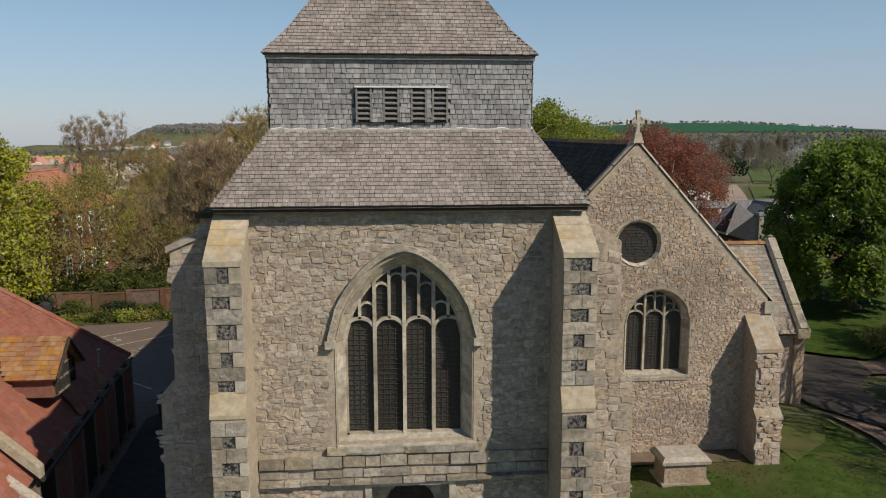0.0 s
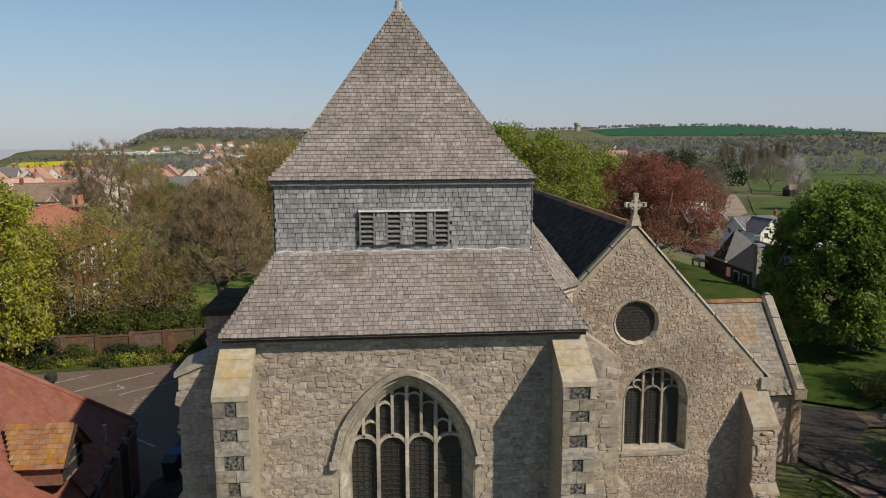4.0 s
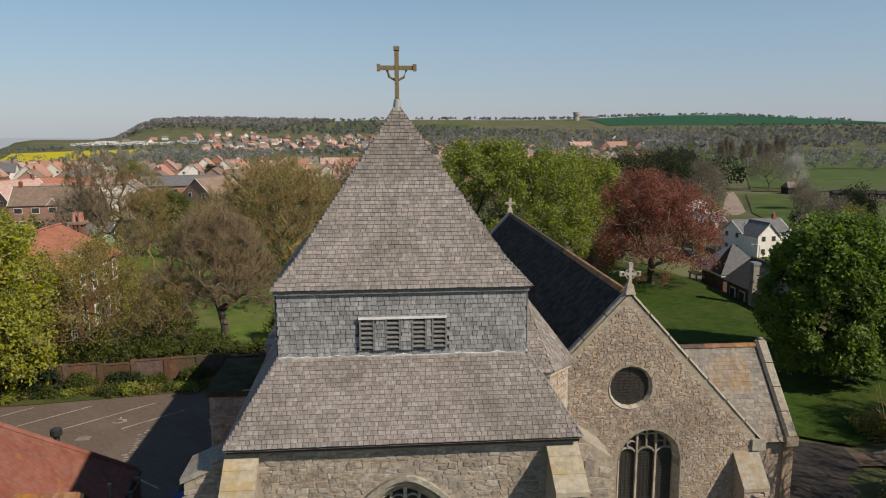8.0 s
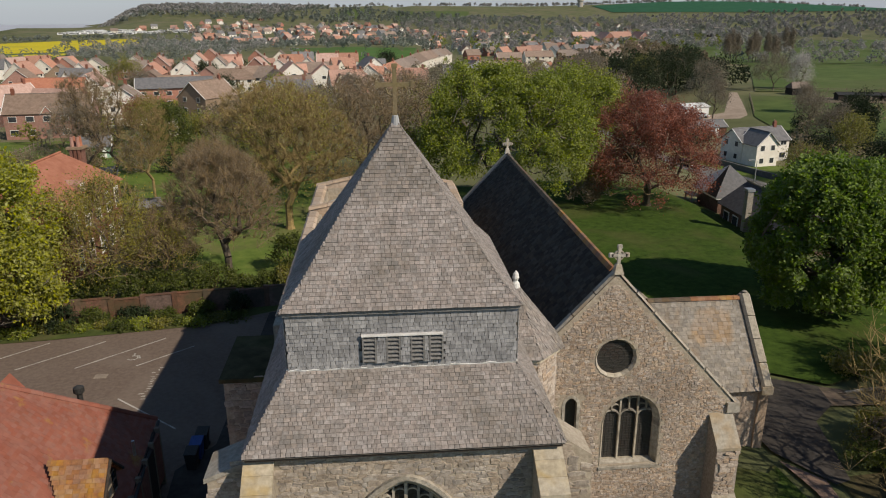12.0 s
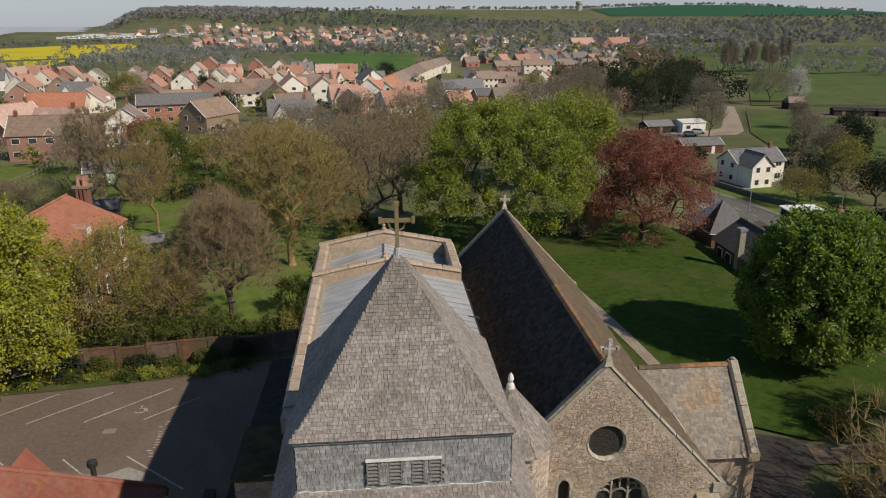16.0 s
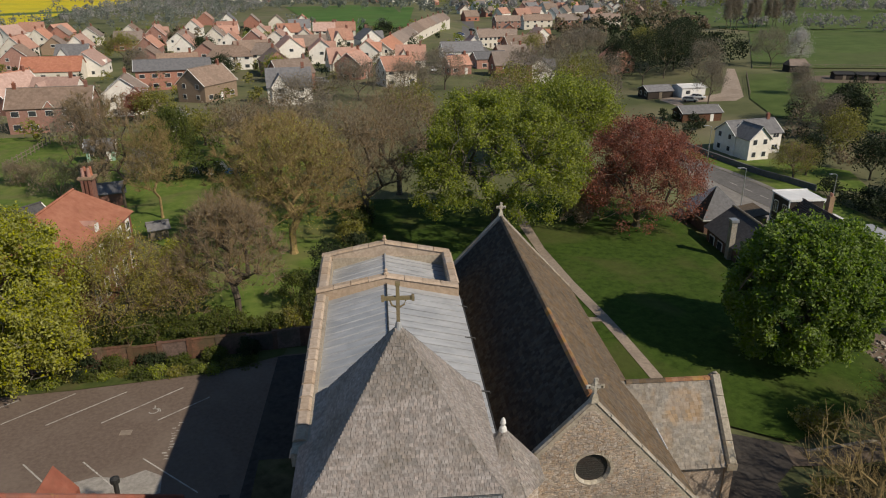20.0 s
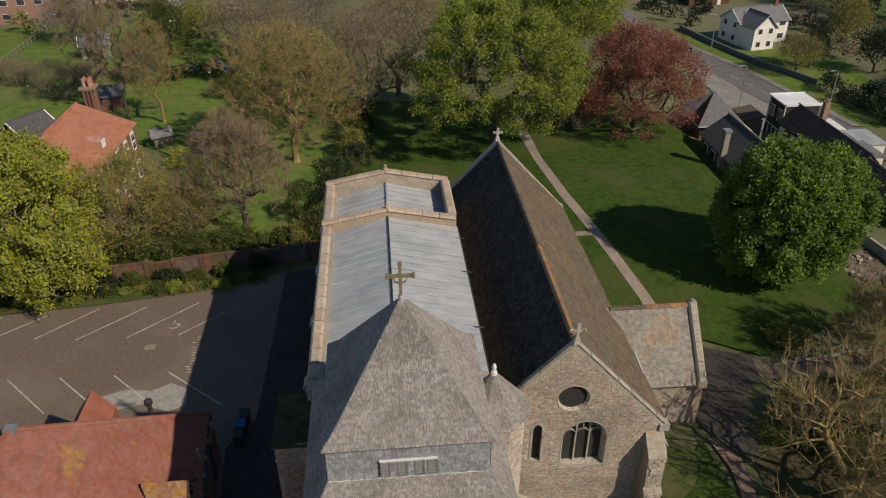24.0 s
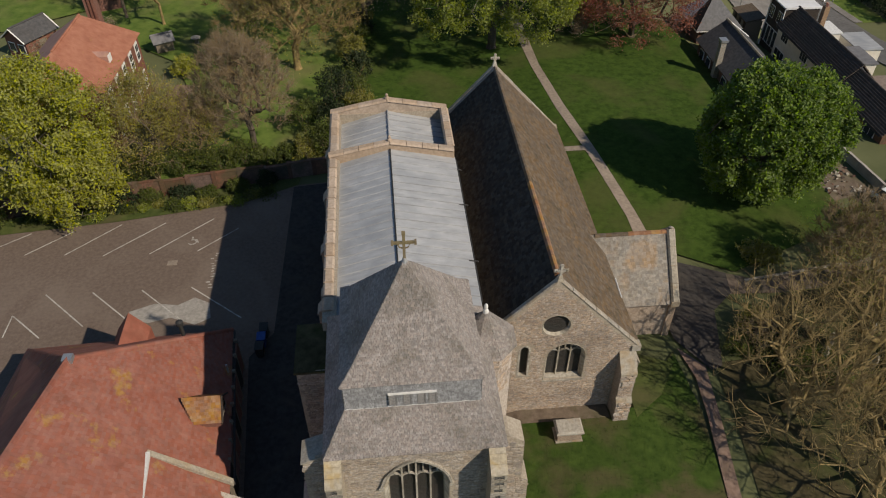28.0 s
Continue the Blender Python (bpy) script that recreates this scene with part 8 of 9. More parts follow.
for (x0, y0), (x1, y1), n in (((128, 243), (320, 236), 30), ((119, 229), (104, 196), 9), ((150, 205), (260, 196), 18)):
    fen = thing("field_fence", (x0, y0, gz(x0, y0)), "weathered post and rail field fence", "fence", "field fences")
    for k in range(n):
        x, y = x0 + (x1 - x0) * k / n, y0 + (y1 - y0) * k / n
        part("post", box((x - 0.07, y - 0.07, gz(x, y) - 0.2), (x + 0.07, y + 0.07, gz(x, y) + 1.3)), OAK, fen)
        if k < n - 1:
            q = (x0 + (x1 - x0) * (k + 1) / n, y0 + (y1 - y0) * (k + 1) / n)
            for h in (0.6, 1.1):
                part("rail", tube([(x, y, gz(x, y) + h), (q[0], q[1], gz(*q) + h)], 0.05, 4), OAK, fen)

# ---- middle and far trees ----
tr = random.Random(9)
mats = {"olive": (LEAF_OLIVE, "olive-green tree between the houses"), "brown": (LEAF_ASH, "brown leafless tree between the houses"), "dark": (LEAF_DARK, "dark evergreen tree beyond the lane"), "lime": (LEAF_LIME, "fresh green tree between the houses"), "blossom": (LEAF_BLOSSOM, "small white blossom tree by the field"), "copper": (LEAF_COPPER, "dark red ornamental tree in a garden")}
for k, (x, y, h, r, kind) in enumerate(((92, 196, 5, 4.5, "brown"), (98, 214, 8, 6, "brown"), (86, 232, 9, 6, "dark"), (96, 240, 10, 7, "dark"), (104, 252, 11, 8, "dark"), (112, 262, 10, 7, "dark"), (78, 240, 7, 3, "dark"), (76, 226, 9, 4, "dark"), (68, 240, 9, 6, "brown"), (136, 246, 9, 7, "brown"), (146, 248, 7, 4, "blossom"), (118, 196, 3, 2.5, "brown"), (104, 170, 3, 4, "brown"), (110, 160, 4, 4, "dark"), (98, 150, 2.5, 5, "brown"), (94, 138, 2, 4, "olive"), (118, 150, 2, 4, "brown"), (80, 126, 0, 2.5, "dark"), (90, 122, 0, 4, "dark"), (96, 110, 1, 5, "brown"), (84, 104, -1, 4, "dark"), (88, 92, 0, 5, "brown"), (100, 96, 0, 5, "dark"), (92, 78, 0, 5, "brown"), (-50, 160, 4, 3, "copper"), (-46, 158, 4, 4, "olive"), (-72, 140, 4, 3.5, "brown"), (-52, 132, 7, 4, "brown"), (-66, 104, 7, 5, "lime"), (-30, 130, 5, 4, "olive"), (-16, 160, 7, 7, "brown"), (-4, 178, 8, 7, "brown"), (8, 172, 8, 7, "brown"), (18, 190, 9, 7, "brown"), (40, 196, 8, 7, "brown"), (52, 214, 8, 7, "brown"), (48, 170, 9, 7, "olive"), (60, 190, 7, 6, "brown"), (30, 155, 9, 6, "olive"), (42, 140, 7, 6, "brown"), (-28, 215, 4, 4, "lime"), (-70, 232, 5, 5, "brown"), (-90, 280, 6, 6, "olive"), (-60, 275, 4, 4, "dark"), (5, 330, 5, 5, "dark"), (-100, 190, 4, 5, "brown"), (-46, 232, 3, 4, "dark"), (75, 285, 5, 6, "brown"), (90, 300, 4, 6, "brown"), (60, 285, 4, 5, "olive"), (110, 300, 4, 6, "olive"), (-34, 108, 4, 3, "brown"), (-10, 120, 9, 6, "brown"), (6, 132, 9, 7, "olive"))):
    m, word = mats[kind]
    base_z = gz(x, y)
    tree("garden_tree", x, y, max(h, base_z + 3.0), r, 0.8, word, m, twig=TWIG_BROWN, leaf_count=int((1600 + 520 * r) * (1.7 if kind == "brown" else 1)), leaf_size=0.13 if kind == "brown" else 0.2, clumps=70, limbs=60, seed=300 + k, trunk_r=0.2, thin=0.3, loose=0.8, group="trees between the houses")
tree("dark_cypress", 103.0, 152.0, 3.6, 4.6, 0.3, "broad dark evergreen in a garden", LEAF_DARK, leaf_count=12000, leaf_size=0.2, clumps=170, limbs=60, seed=501, trunk_r=0.3, thin=0.5, loose=0.5)
for k in range(11):
    x, y = 199 + 52 * k / 10 + tr.uniform(-2, 2), 414 + 26 * k / 10
    z = gz(x, y)
    tree("poplar", x, y, z + tr.uniform(15, 21), 2.2, 2.0, "bare upright poplar in a field row", LEAF_ASH, twig=TWIG_BROWN, leaf_count=5200, leaf_size=0.2, clumps=150, limbs=90, seed=400 + k, trunk_r=0.2, thin=0.15, loose=0.5, group="poplars in the field")


def wood(name, ring, count, leaf, label, size, seed, tall=(5, 10), per=46):
    """Far trees and hedges too many to count, as one mass of small clumps."""
    rng = np.random.default_rng(seed)
    xs, ys = [p[0] for p in ring], [p[1] for p in ring]
    pts = []
    while len(pts) < count:
        x, y = rng.uniform(min(xs), max(xs)), rng.uniform(min(ys), max(ys))
        if inside(ring, x, y):
            h = rng.uniform(*tall)
            r = h * rng.uniform(0.3, 0.55)
            pts.append(crown_points(rng, (x, y, gz(x, y) + h * 0.55), (r, r, h * 0.5), per, hollow=0.4))
    allp = np.concatenate(pts)
    tagged(link_mesh(name, *leaves(rng, allp, len(allp) * 2, size, 0.25), leaf), label, "woodland", kind="stuff")


wood("hedgerow", [(-260, 460), (-180, 420), (30, 400), (-100, 470), (-60, 740), (-250, 760)], 170, HAZED_GREEN, "scrubby hedges behind the houses", 0.6, 1)
wood("hedgerow", [(-200, 500), (-90, 460), (-90, 760), (-250, 800)], 110, HAZED_BROWN, "grey thorn scrub behind the houses", 0.6, 2)
wood("hedgerow", [(30, 560), (60, 560), (60, 1000), (-60, 800), (-250, 840), (-240, 770)], 130, HAZED_GREEN, "dark hedges below the far houses", 0.9, 3)
wood("far_wood", [(-720, 1800), (-250, 1750), (-150, 2300), (-820, 2350)], 800, HAZED_BROWN, "brown wood on the far headland", 2.6, 4, (7, 14), 20)
wood("far_wood", [(-720, 1750), (-250, 1600), (300, 1500), (400, 1700), (-150, 2300)], 560, HAZED_GREEN, "dark trees on the far hill", 2.6, 5, (6, 12), 20)
wood("far_wood", [(80, 560), (330, 640), (560, 1000), (600, 1700), (60, 1700), (20, 900)], 420, HAZED_BROWN, "brown trees among the far houses", 1.2, 6, (7, 13))
wood("far_wood", [(60, 520), (330, 640), (560, 1000), (600, 1700), (60, 1700), (20, 900)], 260, HAZED_GREEN, "dark trees among the far houses", 1.2, 7, (7, 12))
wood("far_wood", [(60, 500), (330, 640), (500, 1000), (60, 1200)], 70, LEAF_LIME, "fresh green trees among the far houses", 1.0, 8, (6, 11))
wood("far_wood", [(320, 910), (1000, 900), (1500, 1500), (600, 1800)], 800, HAZED_BROWN, "brown hedges and copses across the plain", 1.25, 9, (5, 11), 64)
wood("far_wood", [(320, 910), (1000, 900), (2200, 1900), (900, 1850)], 640, HAZED_GREEN, "dark hedges and copses across the plain", 1.25, 10, (5, 10), 56)
wood("hedgerow", [(120, 300), (200, 400), (205, 480), (330, 900), (300, 900), (150, 560), (100, 420), (70, 300)], 170, LEAF_BROWN, "brown hedge beside the pasture", 0.8, 11, (4, 10))
wood("hedgerow", [(90, 280), (190, 400), (195, 470), (100, 420)], 70, LEAF_DARK, "dark evergreens beside the pasture", 0.7, 12, (4, 9))
wood("hedgerow", [(-150, 320), (10, 250), (20, 380), (-140, 420)], 60, LEAF_BROWN, "bare shrubs in the back gardens", 0.5, 13, (2, 5))
wood("hedgerow", [(-130, 170), (-20, 120), (10, 250), (-120, 300)], 75, LEAF_OLIVE, "shrubs and hedges in the back gardens", 0.35, 14, (1.5, 4))
wood("hedgerow", [(-150, 150), (-30, 130), (10, 200), (20, 300), (-60, 300), (-150, 300)], 90, LEAF_BROWN, "bare shrubs and small trees between the homes", 0.3, 20, (2, 6))
wood("hedgerow", [(-150, 150), (-30, 130), (10, 200), (20, 300), (-60, 300), (-150, 300)], 50, LEAF_DARK, "dark hedges between the homes", 0.3, 21, (1.5, 4))
wood("hedgerow", [(-160, 290), (20, 260), (40, 420), (-150, 430)], 90, LEAF_DARK, "dark hedges of the farther gardens", 0.4, 22, (2, 5))
wood("hedgerow", [(-150, 240), (40, 240), (40, 420), (-150, 430)], 60, LEAF_LIME, "fresh green garden trees of the suburb", 0.35, 23, (2, 5))
wood("far_wood", [(-330, 800), (60, 740), (130, 1150), (-60, 1480), (-330, 1400)], 170, HAZED_BROWN, "bare trees among the far homes", 0.9, 24, (4, 9))
wood("far_wood", [(-330, 800), (60, 740), (130, 1150), (-60, 1480), (-330, 1400)], 120, HAZED_GREEN, "green trees among the far homes", 0.9, 25, (4, 8))
wood("hedgerow", [(200, 428), (242, 417), (270, 378), (330, 372), (330, 380), (274, 388), (246, 428), (205, 438)], 46, HAZED_BROWN, "bare hedgerow trees across the pasture", 0.6, 28, (4, 11))
wood("hedgerow", [(240, 660), (320, 640), (440, 605), (560, 600), (560, 625), (440, 632), (320, 665), (245, 685)], 110, HAZED_BROWN, "line of bare trees beyond the pasture", 0.8, 29, (6, 12))
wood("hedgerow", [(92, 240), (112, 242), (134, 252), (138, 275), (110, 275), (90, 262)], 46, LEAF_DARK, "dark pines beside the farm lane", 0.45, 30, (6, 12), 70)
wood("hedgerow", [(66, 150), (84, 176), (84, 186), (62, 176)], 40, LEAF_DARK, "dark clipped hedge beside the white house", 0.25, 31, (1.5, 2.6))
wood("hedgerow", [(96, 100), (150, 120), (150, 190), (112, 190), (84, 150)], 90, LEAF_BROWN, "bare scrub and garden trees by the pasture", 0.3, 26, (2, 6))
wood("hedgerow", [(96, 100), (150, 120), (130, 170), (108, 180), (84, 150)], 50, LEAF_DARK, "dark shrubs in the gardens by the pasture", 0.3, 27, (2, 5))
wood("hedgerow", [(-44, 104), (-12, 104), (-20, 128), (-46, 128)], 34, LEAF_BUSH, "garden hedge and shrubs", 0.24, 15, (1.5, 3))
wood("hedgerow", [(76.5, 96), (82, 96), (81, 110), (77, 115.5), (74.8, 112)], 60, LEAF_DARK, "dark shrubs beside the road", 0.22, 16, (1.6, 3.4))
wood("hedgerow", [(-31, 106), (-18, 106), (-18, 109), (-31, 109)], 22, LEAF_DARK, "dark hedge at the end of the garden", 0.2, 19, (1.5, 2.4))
wood("far_wood", [(-500, 2230), (200, 2400), (620, 2300), (1000, 2340), (1500, 2260), (1600, 2330), (1000, 2430), (400, 2520), (-500, 2400)], 420, HAZED_BROWN, "trees along the far skyline", 2.8, 17, (4, 10), 16)
wood("hedgerow", [(-450, 905), (-380, 1010), (-300, 1060), (-290, 1110), (-470, 1000)], 60, HAZED_GREEN, "hedge at the edge of the yellow field", 0.9, 18, (3, 7))


# ---- stones, shingles and tiles, piece by piece ----
def stone_shape(rng):
    """A rough stone face in a unit box: ring of eight, set back at the rim."""
    base = [(-0.5, -0.36), (-0.4, -0.5), (0.36, -0.5), (0.5, -0.34), (0.5, 0.36), (0.38, 0.5), (-0.36, 0.5), (-0.5, 0.34)]
    ring = np.array(base) + rng.uniform(-0.13, 0.13, (8, 2))
    front = ring * rng.uniform(0.84, 0.94) + rng.uniform(-0.03, 0.03, 2)
    back = np.c_[ring[:, 0], np.full(8, 0.6), ring[:, 1]]
    face = np.c_[front[:, 0], -0.4 + rng.uniform(-0.2, 0.2, 8), front[:, 1]]
    verts = np.concatenate([back, face])
    faces = [tuple(range(15, 7, -1))[::-1]] + [(i, (i + 1) % 8, 8 + (i + 1) % 8, 8 + i) for i in range(8)]
    return verts, faces


def tile_shape():
    """A lapped shingle in a unit box: x across, y up the slope, z off the roof."""
    v = np.array([(-0.5, 0, 0), (0.5, 0, 0), (0.5, 1.25, 0), (-0.5, 1.25, 0), (-0.5, 0, 1), (0.5, 0, 1), (0.5, 1.25, 0.25), (-0.5, 1.25, 0.25)])
    return v, [(4, 5, 6, 7), (0, 1, 5, 4), (0, 4, 7, 3), (1, 2, 6, 5)]


srng = np.random.default_rng(17)
STONES = [stone_shape(srng) for _ in range(20)]
TILE = tile_shape()


def lay(name, shapes, poses, mat, parent, singles, rest_label):
    """Pieces at their poses: the first ones as objects of their own, the rest joined."""
    meshes = []
    for v, f in shapes:
        me = bpy.data.meshes.new(name)
        me.from_pydata([tuple(map(float, p)) for p in v], [], f)
        me.materials.append(mat)
        meshes.append(me)
    o = ORIGIN[parent.name]
    for k, m in enumerate(poses[:singles]):
        ob = new(name, meshes[k % len(meshes)])
        ob.parent = parent
        ob.matrix_basis = Matrix.Translation(-o) @ Matrix(m.tolist())
    rest = poses[singles:]
    if len(rest):
        V, F, base = [], [], 0
        for k, m in enumerate(rest):
            v, f = shapes[k % len(shapes)]
            V.append(v @ m[:3, :3].T + m[:3, 3])
            F += [tuple(i + base for i in q) for q in f]
            base += len(v)
        ob = link_mesh(name + "_field", np.concatenate(V), F, mat, parent, rest_label)
        tagged(ob, kind="stuff")


def rubble(u0, u1, v0, v1, free, place_m, seed, tall=(0.07, 0.19), wide=(0.10, 0.36), proud=0.032):
    """Poses of rough stones laid in wavering courses wherever free(u, v, w, h) allows."""
    rng = np.random.default_rng(seed)
    out, v = [], v0
    while v < v1:
        h = rng.uniform(*tall)
        u = u0 - rng.uniform(0, 0.2)
        while u < u1:
            w = rng.uniform(*wide)
            rows = ((0, h),) if h < 0.17 or rng.random() < 0.6 else ((0, h / 2), (h / 2, h / 2))
            for dv, hh in rows:
                uc, vc = u + w / 2, v + dv + hh / 2 + 0.045 * math.sin(u * 1.7 + v * 0.8) + 0.03 * math.sin(u * 5.1 + v * 2.3) + rng.normal(0, 0.012)
                if free(uc, vc, w, hh):
                    s, a = np.diag([w * rng.uniform(0.9, 1.06), proud * rng.uniform(0.3, 1.5), hh * rng.uniform(0.85, 1.08)]), rng.normal(0, 0.12)
                    tilt = np.array([[math.cos(a), 0, -math.sin(a)], [0, 1, 0], [math.sin(a), 0, math.cos(a)]])
                    m = np.eye(4)
                    m[:3, :3] = place_m[0] @ tilt @ s
                    m[:3, 3] = place_m[1](uc, vc)
                    out.append(m)
            u += w
        v += h
    return out


win_out = arch_ring(0.63, 1.76, 4.9, 7.6, 9.84)


def tower_free(u, v, w, h):
    for du in (-0.42, 0, 0.42):
        for dv in (-0.42, 0.42):
            a, b = u + du * w, v + dv * h
            if inside(win_out, a, b) or not (-2.9 < a < 4.14) or b > 10.62 or (-0.45 < a < 1.93 and b < 4.15) or 4.12 < b < 4.86:
                return False
            if -1.25 < a < 2.5 and 4.8 < b < 5.1:
                return False
    return True


EYE3 = np.eye(3)
ps = rubble(-2.9, 4.1, 0.2, 10.62, tower_free, (EYE3, lambda u, v: (u, TW - 0.005, v)), 1)
ps.sort(key=lambda m: abs(m[2, 3] - 8.6) + 0.2 * abs(m[0, 3] - 0.6))
west_wall = next(o for o in tower.children if o.name.startswith("wall"))
lay("rubble_stone", STONES, ps, RAGSTONE, west_wall, 300, "random ragstone rubble of the west wall")


def gable_free(u, v, w, h):
    for du in (-0.42, 0, 0.42):
        for dv in (-0.42, 0.42):
            a, b = u + du * w, v + dv * h
            top = 12.02 - 1.09 * (a - 9.27) if a > 9.27 else 12.02 - 1.07 * (9.27 - a)
            if b > top - 0.12 or not (5.9 < a < 14.5) or (a > 13.7 and b < 5.7):
                return False
            if inside(arch_ring(10.33, 1.3, 3.25, 5.5, 6.82, power=1.9), a, b) or (a - 9.47) ** 2 + (b - 8.47) ** 2 < 0.77 or (abs(a - 7.72) < 0.4 and 3.85 < b < 6.88):
                return False
    return True


ps = rubble(5.9, 14.5, -0.3, 12.1, gable_free, (EYE3, lambda u, v: (u, NW - 0.005, v)), 2, tall=(0.065, 0.15), wide=(0.09, 0.27))
ps.sort(key=lambda m: abs(m[2, 3] - 8.0) + 0.3 * abs(m[0, 3] - 9.5))
gable_wall = next(o for o in south.children if o.name.startswith("wall"))
lay("rubble_stone", STONES, ps, NAVE_STONE, gable_wall, 300, "warm ragstone rubble of the west gable")
# corner buttress and the tower's side buttresses
ps = rubble(13.74, 14.66, -0.2, 4.4, lambda u, v, w, h: 13.72 + w * 0.3 < u < 14.68 - w * 0.3, (EYE3, lambda u, v: (u, (25.98 if v > 2.2 else 25.68 + (2.2 - v) * 0.0), v)), 3, (0.14, 0.26), (0.2, 0.45))
lay("rubble_stone", STONES, ps, NAVE_STONE, cbt, 60, "stones of the corner buttress")
ps = rubble(4.9, 6.45, 0.0, 10.3, lambda u, v, w, h: 4.88 + w * 0.3 < u < (6.0 if v > 6.4 else 6.44) - w * 0.3 - max(0, (v - 9.4) * 0.9), (EYE3, lambda u, v: (u, 18.545, v)), 4, (0.16, 0.3), (0.22, 0.55))
lay("rubble_stone", STONES, ps, RAGSTONE, sb, 120, "squared stones of the south buttress")
ps = rubble(-5.2, -3.3, 0.0, 10.2, lambda u, v, w, h: (-4.76 if v > 6.4 else -5.18) + w * 0.3 + max(0, (v - 9.5) * 0.9) < u < -3.3, (EYE3, lambda u, v: (u, 18.345, v)), 5, (0.16, 0.3), (0.22, 0.55))
lay("rubble_stone", STONES, ps, RAGSTONE, nb, 60, "squared stones of the north buttress")
ps = rubble(-5.3, -3.25, 0.0, 9.9, lambda u, v, w, h: -5.3 + w * 0.4 < u < -3.25, (EYE3, lambda u, v: (u, 23.64, v)), 6, (0.12, 0.26), (0.18, 0.45))
lay("rubble_stone", STONES, ps, RAGSTONE, annex, 0, "rough stones of the block")
# turret faces towards the camera
for k in range(4, 9):
    a0, a1 = 0.3927 + k * math.pi / 4, 0.3927 + (k + 1) * math.pi / 4
    am = (a0 + a1) / 2
    nrm = np.array([math.cos(am), math.sin(am), 0])
    tan = np.array([-math.sin(am), math.cos(am), 0])
    R3 = np.stack([tan, -nrm, [0, 0, 1]], 1)
    ctr = np.array([TC.x, TC.y, 0]) + nrm * 1.56 * math.cos(math.pi / 8)
    half = 1.56 * math.sin(math.pi / 8)
    ps = rubble(-half, half, 7.4, 10.4, lambda u, v, w, h: abs(u) + w * 0.4 < half + 0.05, (R3, lambda u, v: tuple(ctr + tan * u + np.array([0, 0, v]))), 20 + k, (0.12, 0.24), (0.18, 0.4), 0.035)
    if ps:
        lay("rubble_stone", STONES, ps, NAVE_STONE, turret, 0, "squared stones of the turret wall")


def lapped(name, bl, br_, tl, tr_, gauge, width, thick, mat, parent, singles, seed, label, lift=0.02, wild=0.3, keep=None):
    """A slope of lapped pieces between its four corners, row over row."""
    rng = np.random.default_rng(seed)
    bl, br_, tl, tr_ = (np.array(p, float) for p in (bl, br_, tl, tr_))
    mid_b, mid_t = (bl + br_) / 2, (tl + tr_) / 2
    x = (br_ - bl) / np.linalg.norm(br_ - bl)
    up = mid_t - mid_b
    up = up - x * (up @ x)
    run = np.linalg.norm(up)
    up = up / run
    n = np.cross(x, up)
    n = n if n[2] > -0.01 and (n[2] > 0.02 or n[1] < 0 or abs(n[0]) > 0.5) else -n
    if abs(n[2]) < 0.02:
        n = np.cross(x, up)
    out = []
    rows = max(1, round(run / gauge))
    gauge = run / rows
    for r in range(rows):
        t = r * gauge / run
        a, b = bl + (tl - bl) * t, br_ + (tr_ - br_) * t
        span = np.linalg.norm(b - a)
        if span < width * 0.6:
            break
        x = (b - a) / span
        s = -rng.uniform(0, width)
        while s < span:
            w = width * rng.uniform(1 - wild, 1 + wild)
            c0, c1 = max(s, 0), min(s + w, span)
            s += w
            if c1 - c0 < width * 0.3:
                continue
            p = a + x * (c0 + c1) / 2 + n * (lift + rng.uniform(0, 0.006)) - up * rng.uniform(0, 0.012)
            if keep and not keep(p):
                continue
            m = np.eye(4)
            m[:3, 0], m[:3, 1], m[:3, 2], m[:3, 3] = x * (c1 - c0 - (0.012 if name == "shingle" else 0.008)), up * gauge, n * thick * rng.uniform(0.8, 1.3), p
            out.append(m)
    lay(name, [TILE], out, mat, parent, singles, label)


# skirt roof, belfry and spire
EL, BL = [(E0[0], E1[0]), (E0[1], E1[0]), (E0[1], E1[1]), (E0[0], E1[1])], [(B0[0], B1[0]), (B0[1], B1[0]), (B0[1], B1[1]), (B0[0], B1[1])]
for k in range(3):
    xa, xb = LOUVRES[k] + 0.345, LOUVRES[k + 1] - 0.04
    lapped("shingle", (xa, 19.175, 12.72), (xb, 19.175, 12.72), (xa, 19.175, 13.5), (xb, 19.175, 13.5), 0.115, 0.125, 0.026, SHINGLE_GREY, belfry, 0, 150 + k, "shingles between the louvres")
WL = [(S2X[0], S2Y[0]), (S2X[1], S2Y[0]), (S2X[1], S2Y[1]), (S2X[0], S2Y[1])]
PL = [(P0[0], P1[0]), (P0[1], P1[0]), (P0[1], P1[1]), (P0[0], P1[1])]
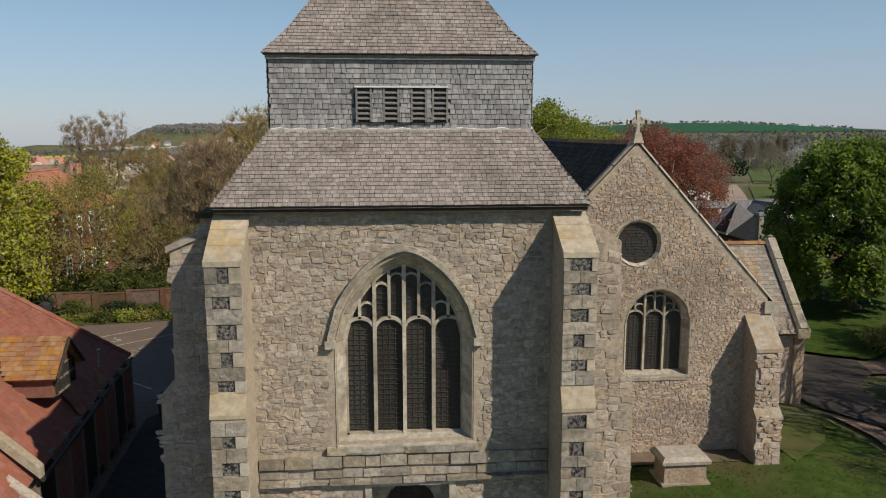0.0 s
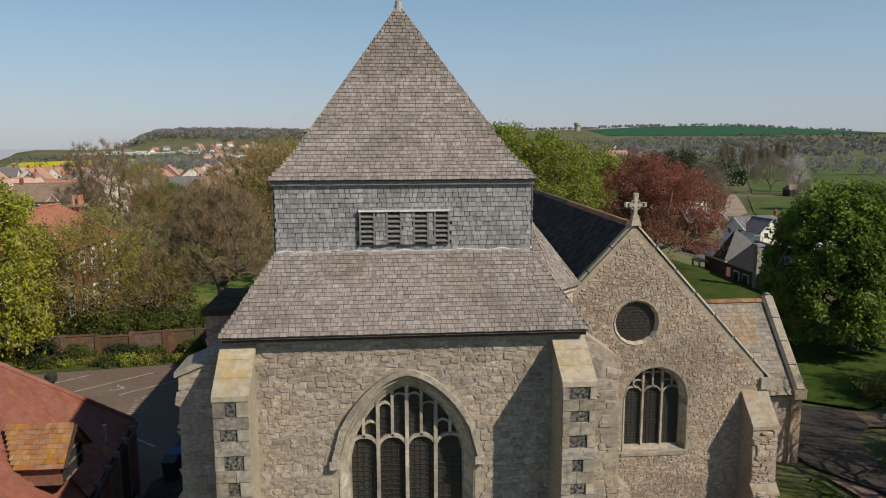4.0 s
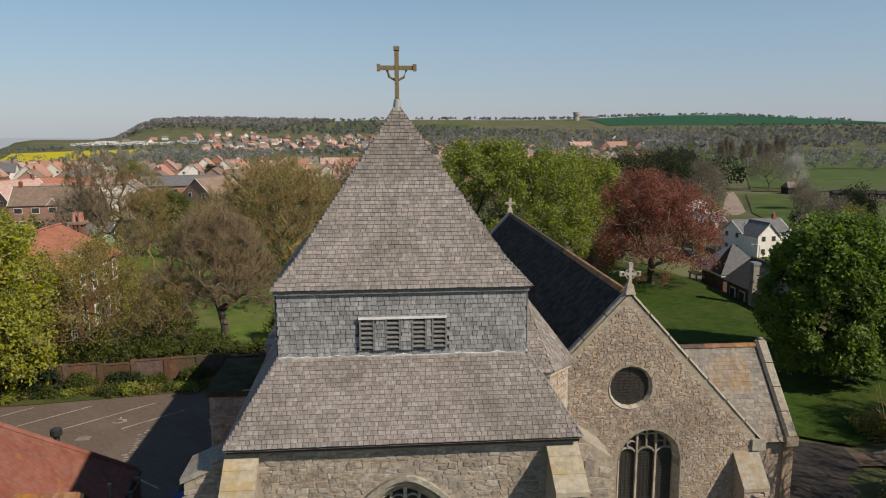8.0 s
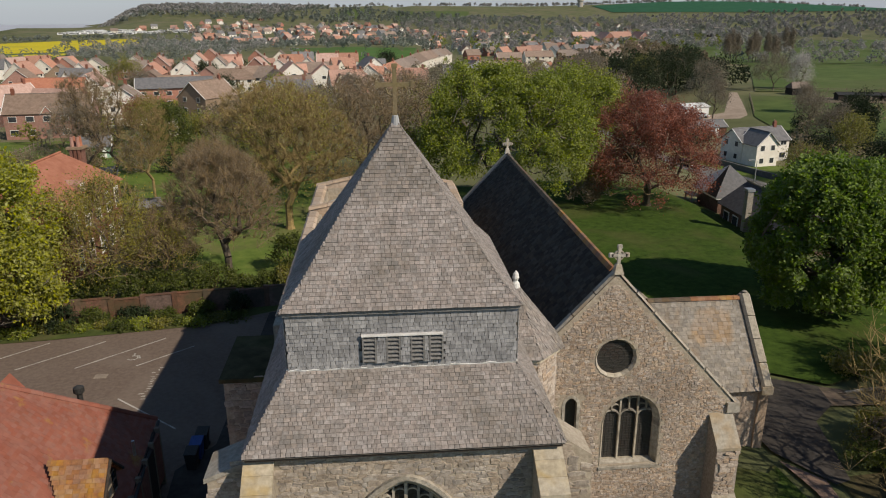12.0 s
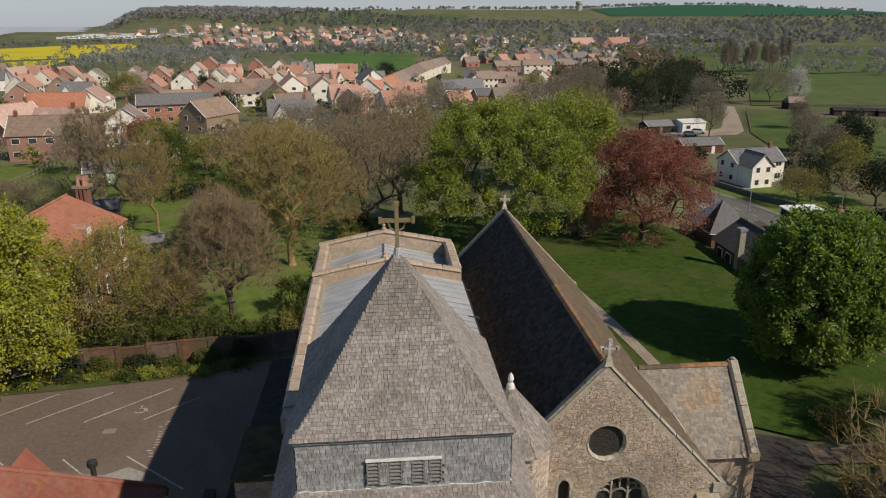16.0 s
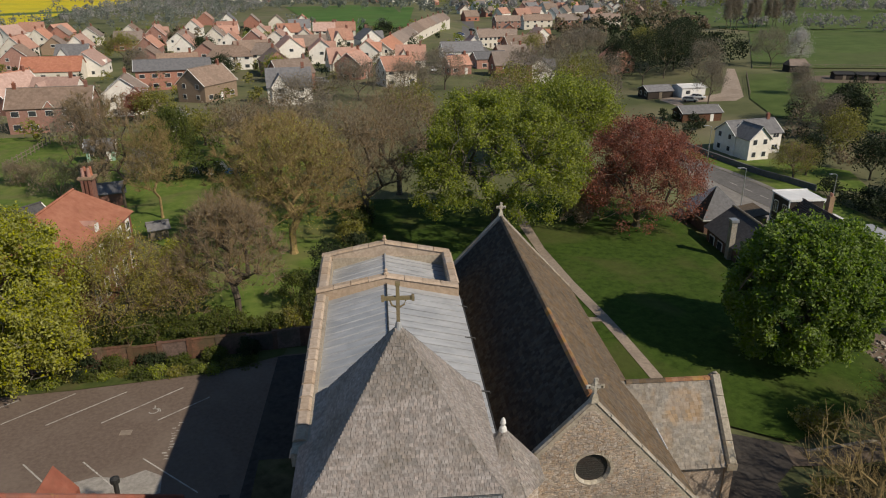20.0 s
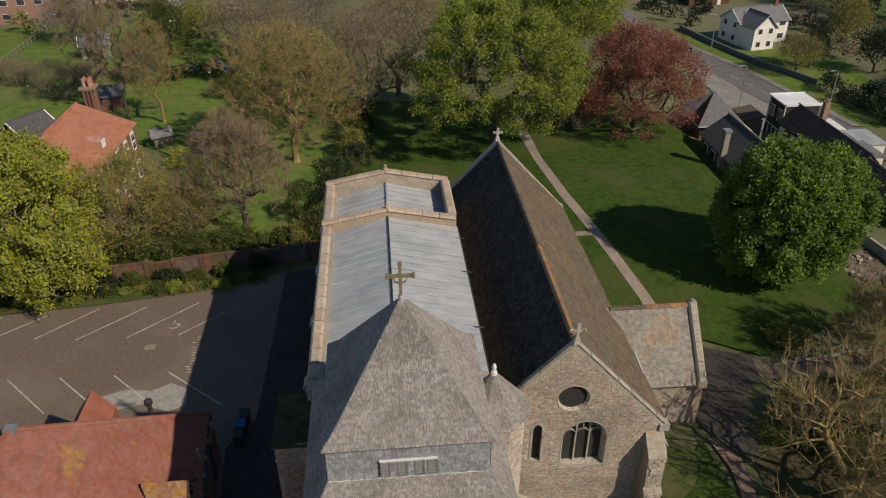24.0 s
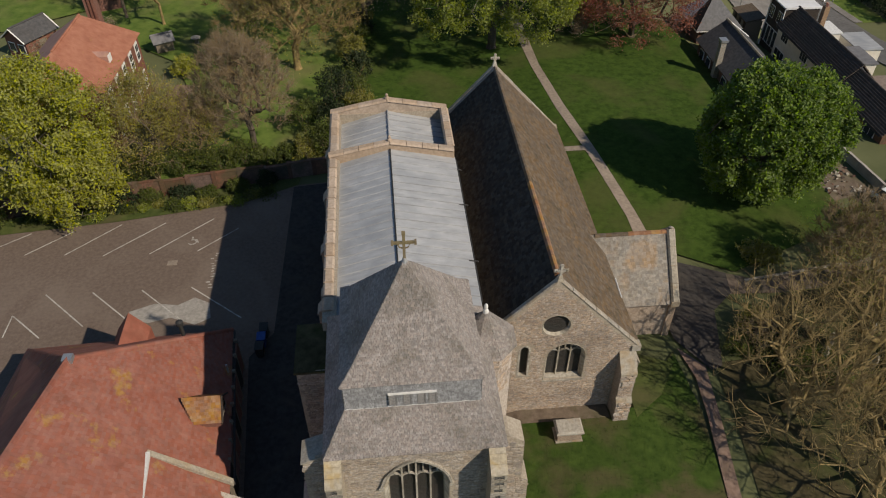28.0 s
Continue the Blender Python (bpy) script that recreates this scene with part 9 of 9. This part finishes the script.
for k in range(4):
    j = (k + 1) % 4
    lapped("shingle", (*EL[k], EZ), (*EL[j], EZ), (*BL[k], BZ), (*BL[j], BZ), 0.115, 0.145, 0.026, SHINGLE, skirt, 300 if k == 0 else 0, 30 + k, "weathered oak shingles")
    lapped("shingle", (*PL[k], PZ), (*PL[j], PZ), (*WL[k], SZ), (*WL[j], SZ), 0.115, 0.145, 0.026, SHINGLE, spire, 0, 45 + k, "weathered oak shingles")
    lapped("shingle", (*WL[k], SZ), (*WL[j], SZ), TOP, TOP, 0.115, 0.145, 0.026, SHINGLE, spire, 300 if k == 0 else 0, 40 + k, "weathered oak shingles")
    if k != 2:
        lapped("shingle", (*BL[k], BZ + 0.04), (*BL[j], BZ + 0.04), (*BL[k], PZ - 0.06), (*BL[j], PZ - 0.06), 0.115, 0.16, 0.026, SHINGLE_GREY, belfry, 300 if k == 0 else 0, 50 + k, "silvery oak shingles", keep=(lambda p: not (12.64 < p[2] < 13.47 and any(x0 - 0.06 < p[0] < x0 + 0.36 for x0 in LOUVRES))) if k == 0 else None)
o8 = octagon(1.78, 10.6)
for k in range(8):
    if k != 2 and k != 1:
        lapped("shingle", o8[k], o8[(k + 1) % 8], (TC.x, TC.y, 12.78), (TC.x, TC.y, 12.78), 0.12, 0.16, 0.026, SHINGLE, turret_roof, 0, 60 + k, "weathered oak shingles")
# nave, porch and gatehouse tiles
lapped("roof_tile", (5.0, S0, 7.55), (5.0, S1, 7.55), (9.27, S0, RZ), (9.27, S1, RZ), 0.24, 0.3, 0.03, SHADED_TILE, north_slope, 0, 70, "dark lapped tiles with shade in their colour")
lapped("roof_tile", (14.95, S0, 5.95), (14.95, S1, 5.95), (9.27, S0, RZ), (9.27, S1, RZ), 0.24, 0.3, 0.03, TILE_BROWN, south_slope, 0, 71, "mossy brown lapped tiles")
lapped("roof_tile", (14.0, 33.0, 3.15), (19.5, 33.0, 3.15), (14.0, 36.5, 6.95), (19.5, 36.5, 6.95), 0.22, 0.28, 0.025, PORCH_TILE, west_slope, 300, 72, "pale lichened stone tiles")
lapped("roof_tile", (14.0, 40.0, 3.15), (19.5, 40.0, 3.15), (14.0, 36.5, 6.95), (19.5, 36.5, 6.95), 0.22, 0.28, 0.025, PORCH_TILE, east_slope, 0, 73, "pale lichened stone tiles")
gate_roof = next(o for o in gate.children if o.name.startswith("roof"))


lapped("clay_tile", GSE2, GNE, GS, GA, 0.2, 0.24, 0.025, TILE_RED, gate_roof, 300, 74, "red clay tiles", keep=lambda p: not (-10.4 > p[0] > -12.4 and 24.95 < p[1] < 26.75 and p[2] < 5.1))
lapped("clay_tile", GNE, GNW, GA, GA, 0.2, 0.24, 0.025, TILE_RED, gate_roof, 0, 75, "red clay tiles")
lapped("clay_tile", GNW, GSW, GA, GS, 0.3, 0.3, 0.025, TILE_RED, gate_roof, 0, 76, "red clay tiles")
lapped("clay_tile", (-12.0, 24.78, 4.66), (-10.35, 24.78, 4.66), (-12.65, 25.85, 5.78), (-10.35, 25.85, 5.78), 0.18, 0.22, 0.025, TILE_ORANGE, dorm, 0, 77, "lichened orange tiles")
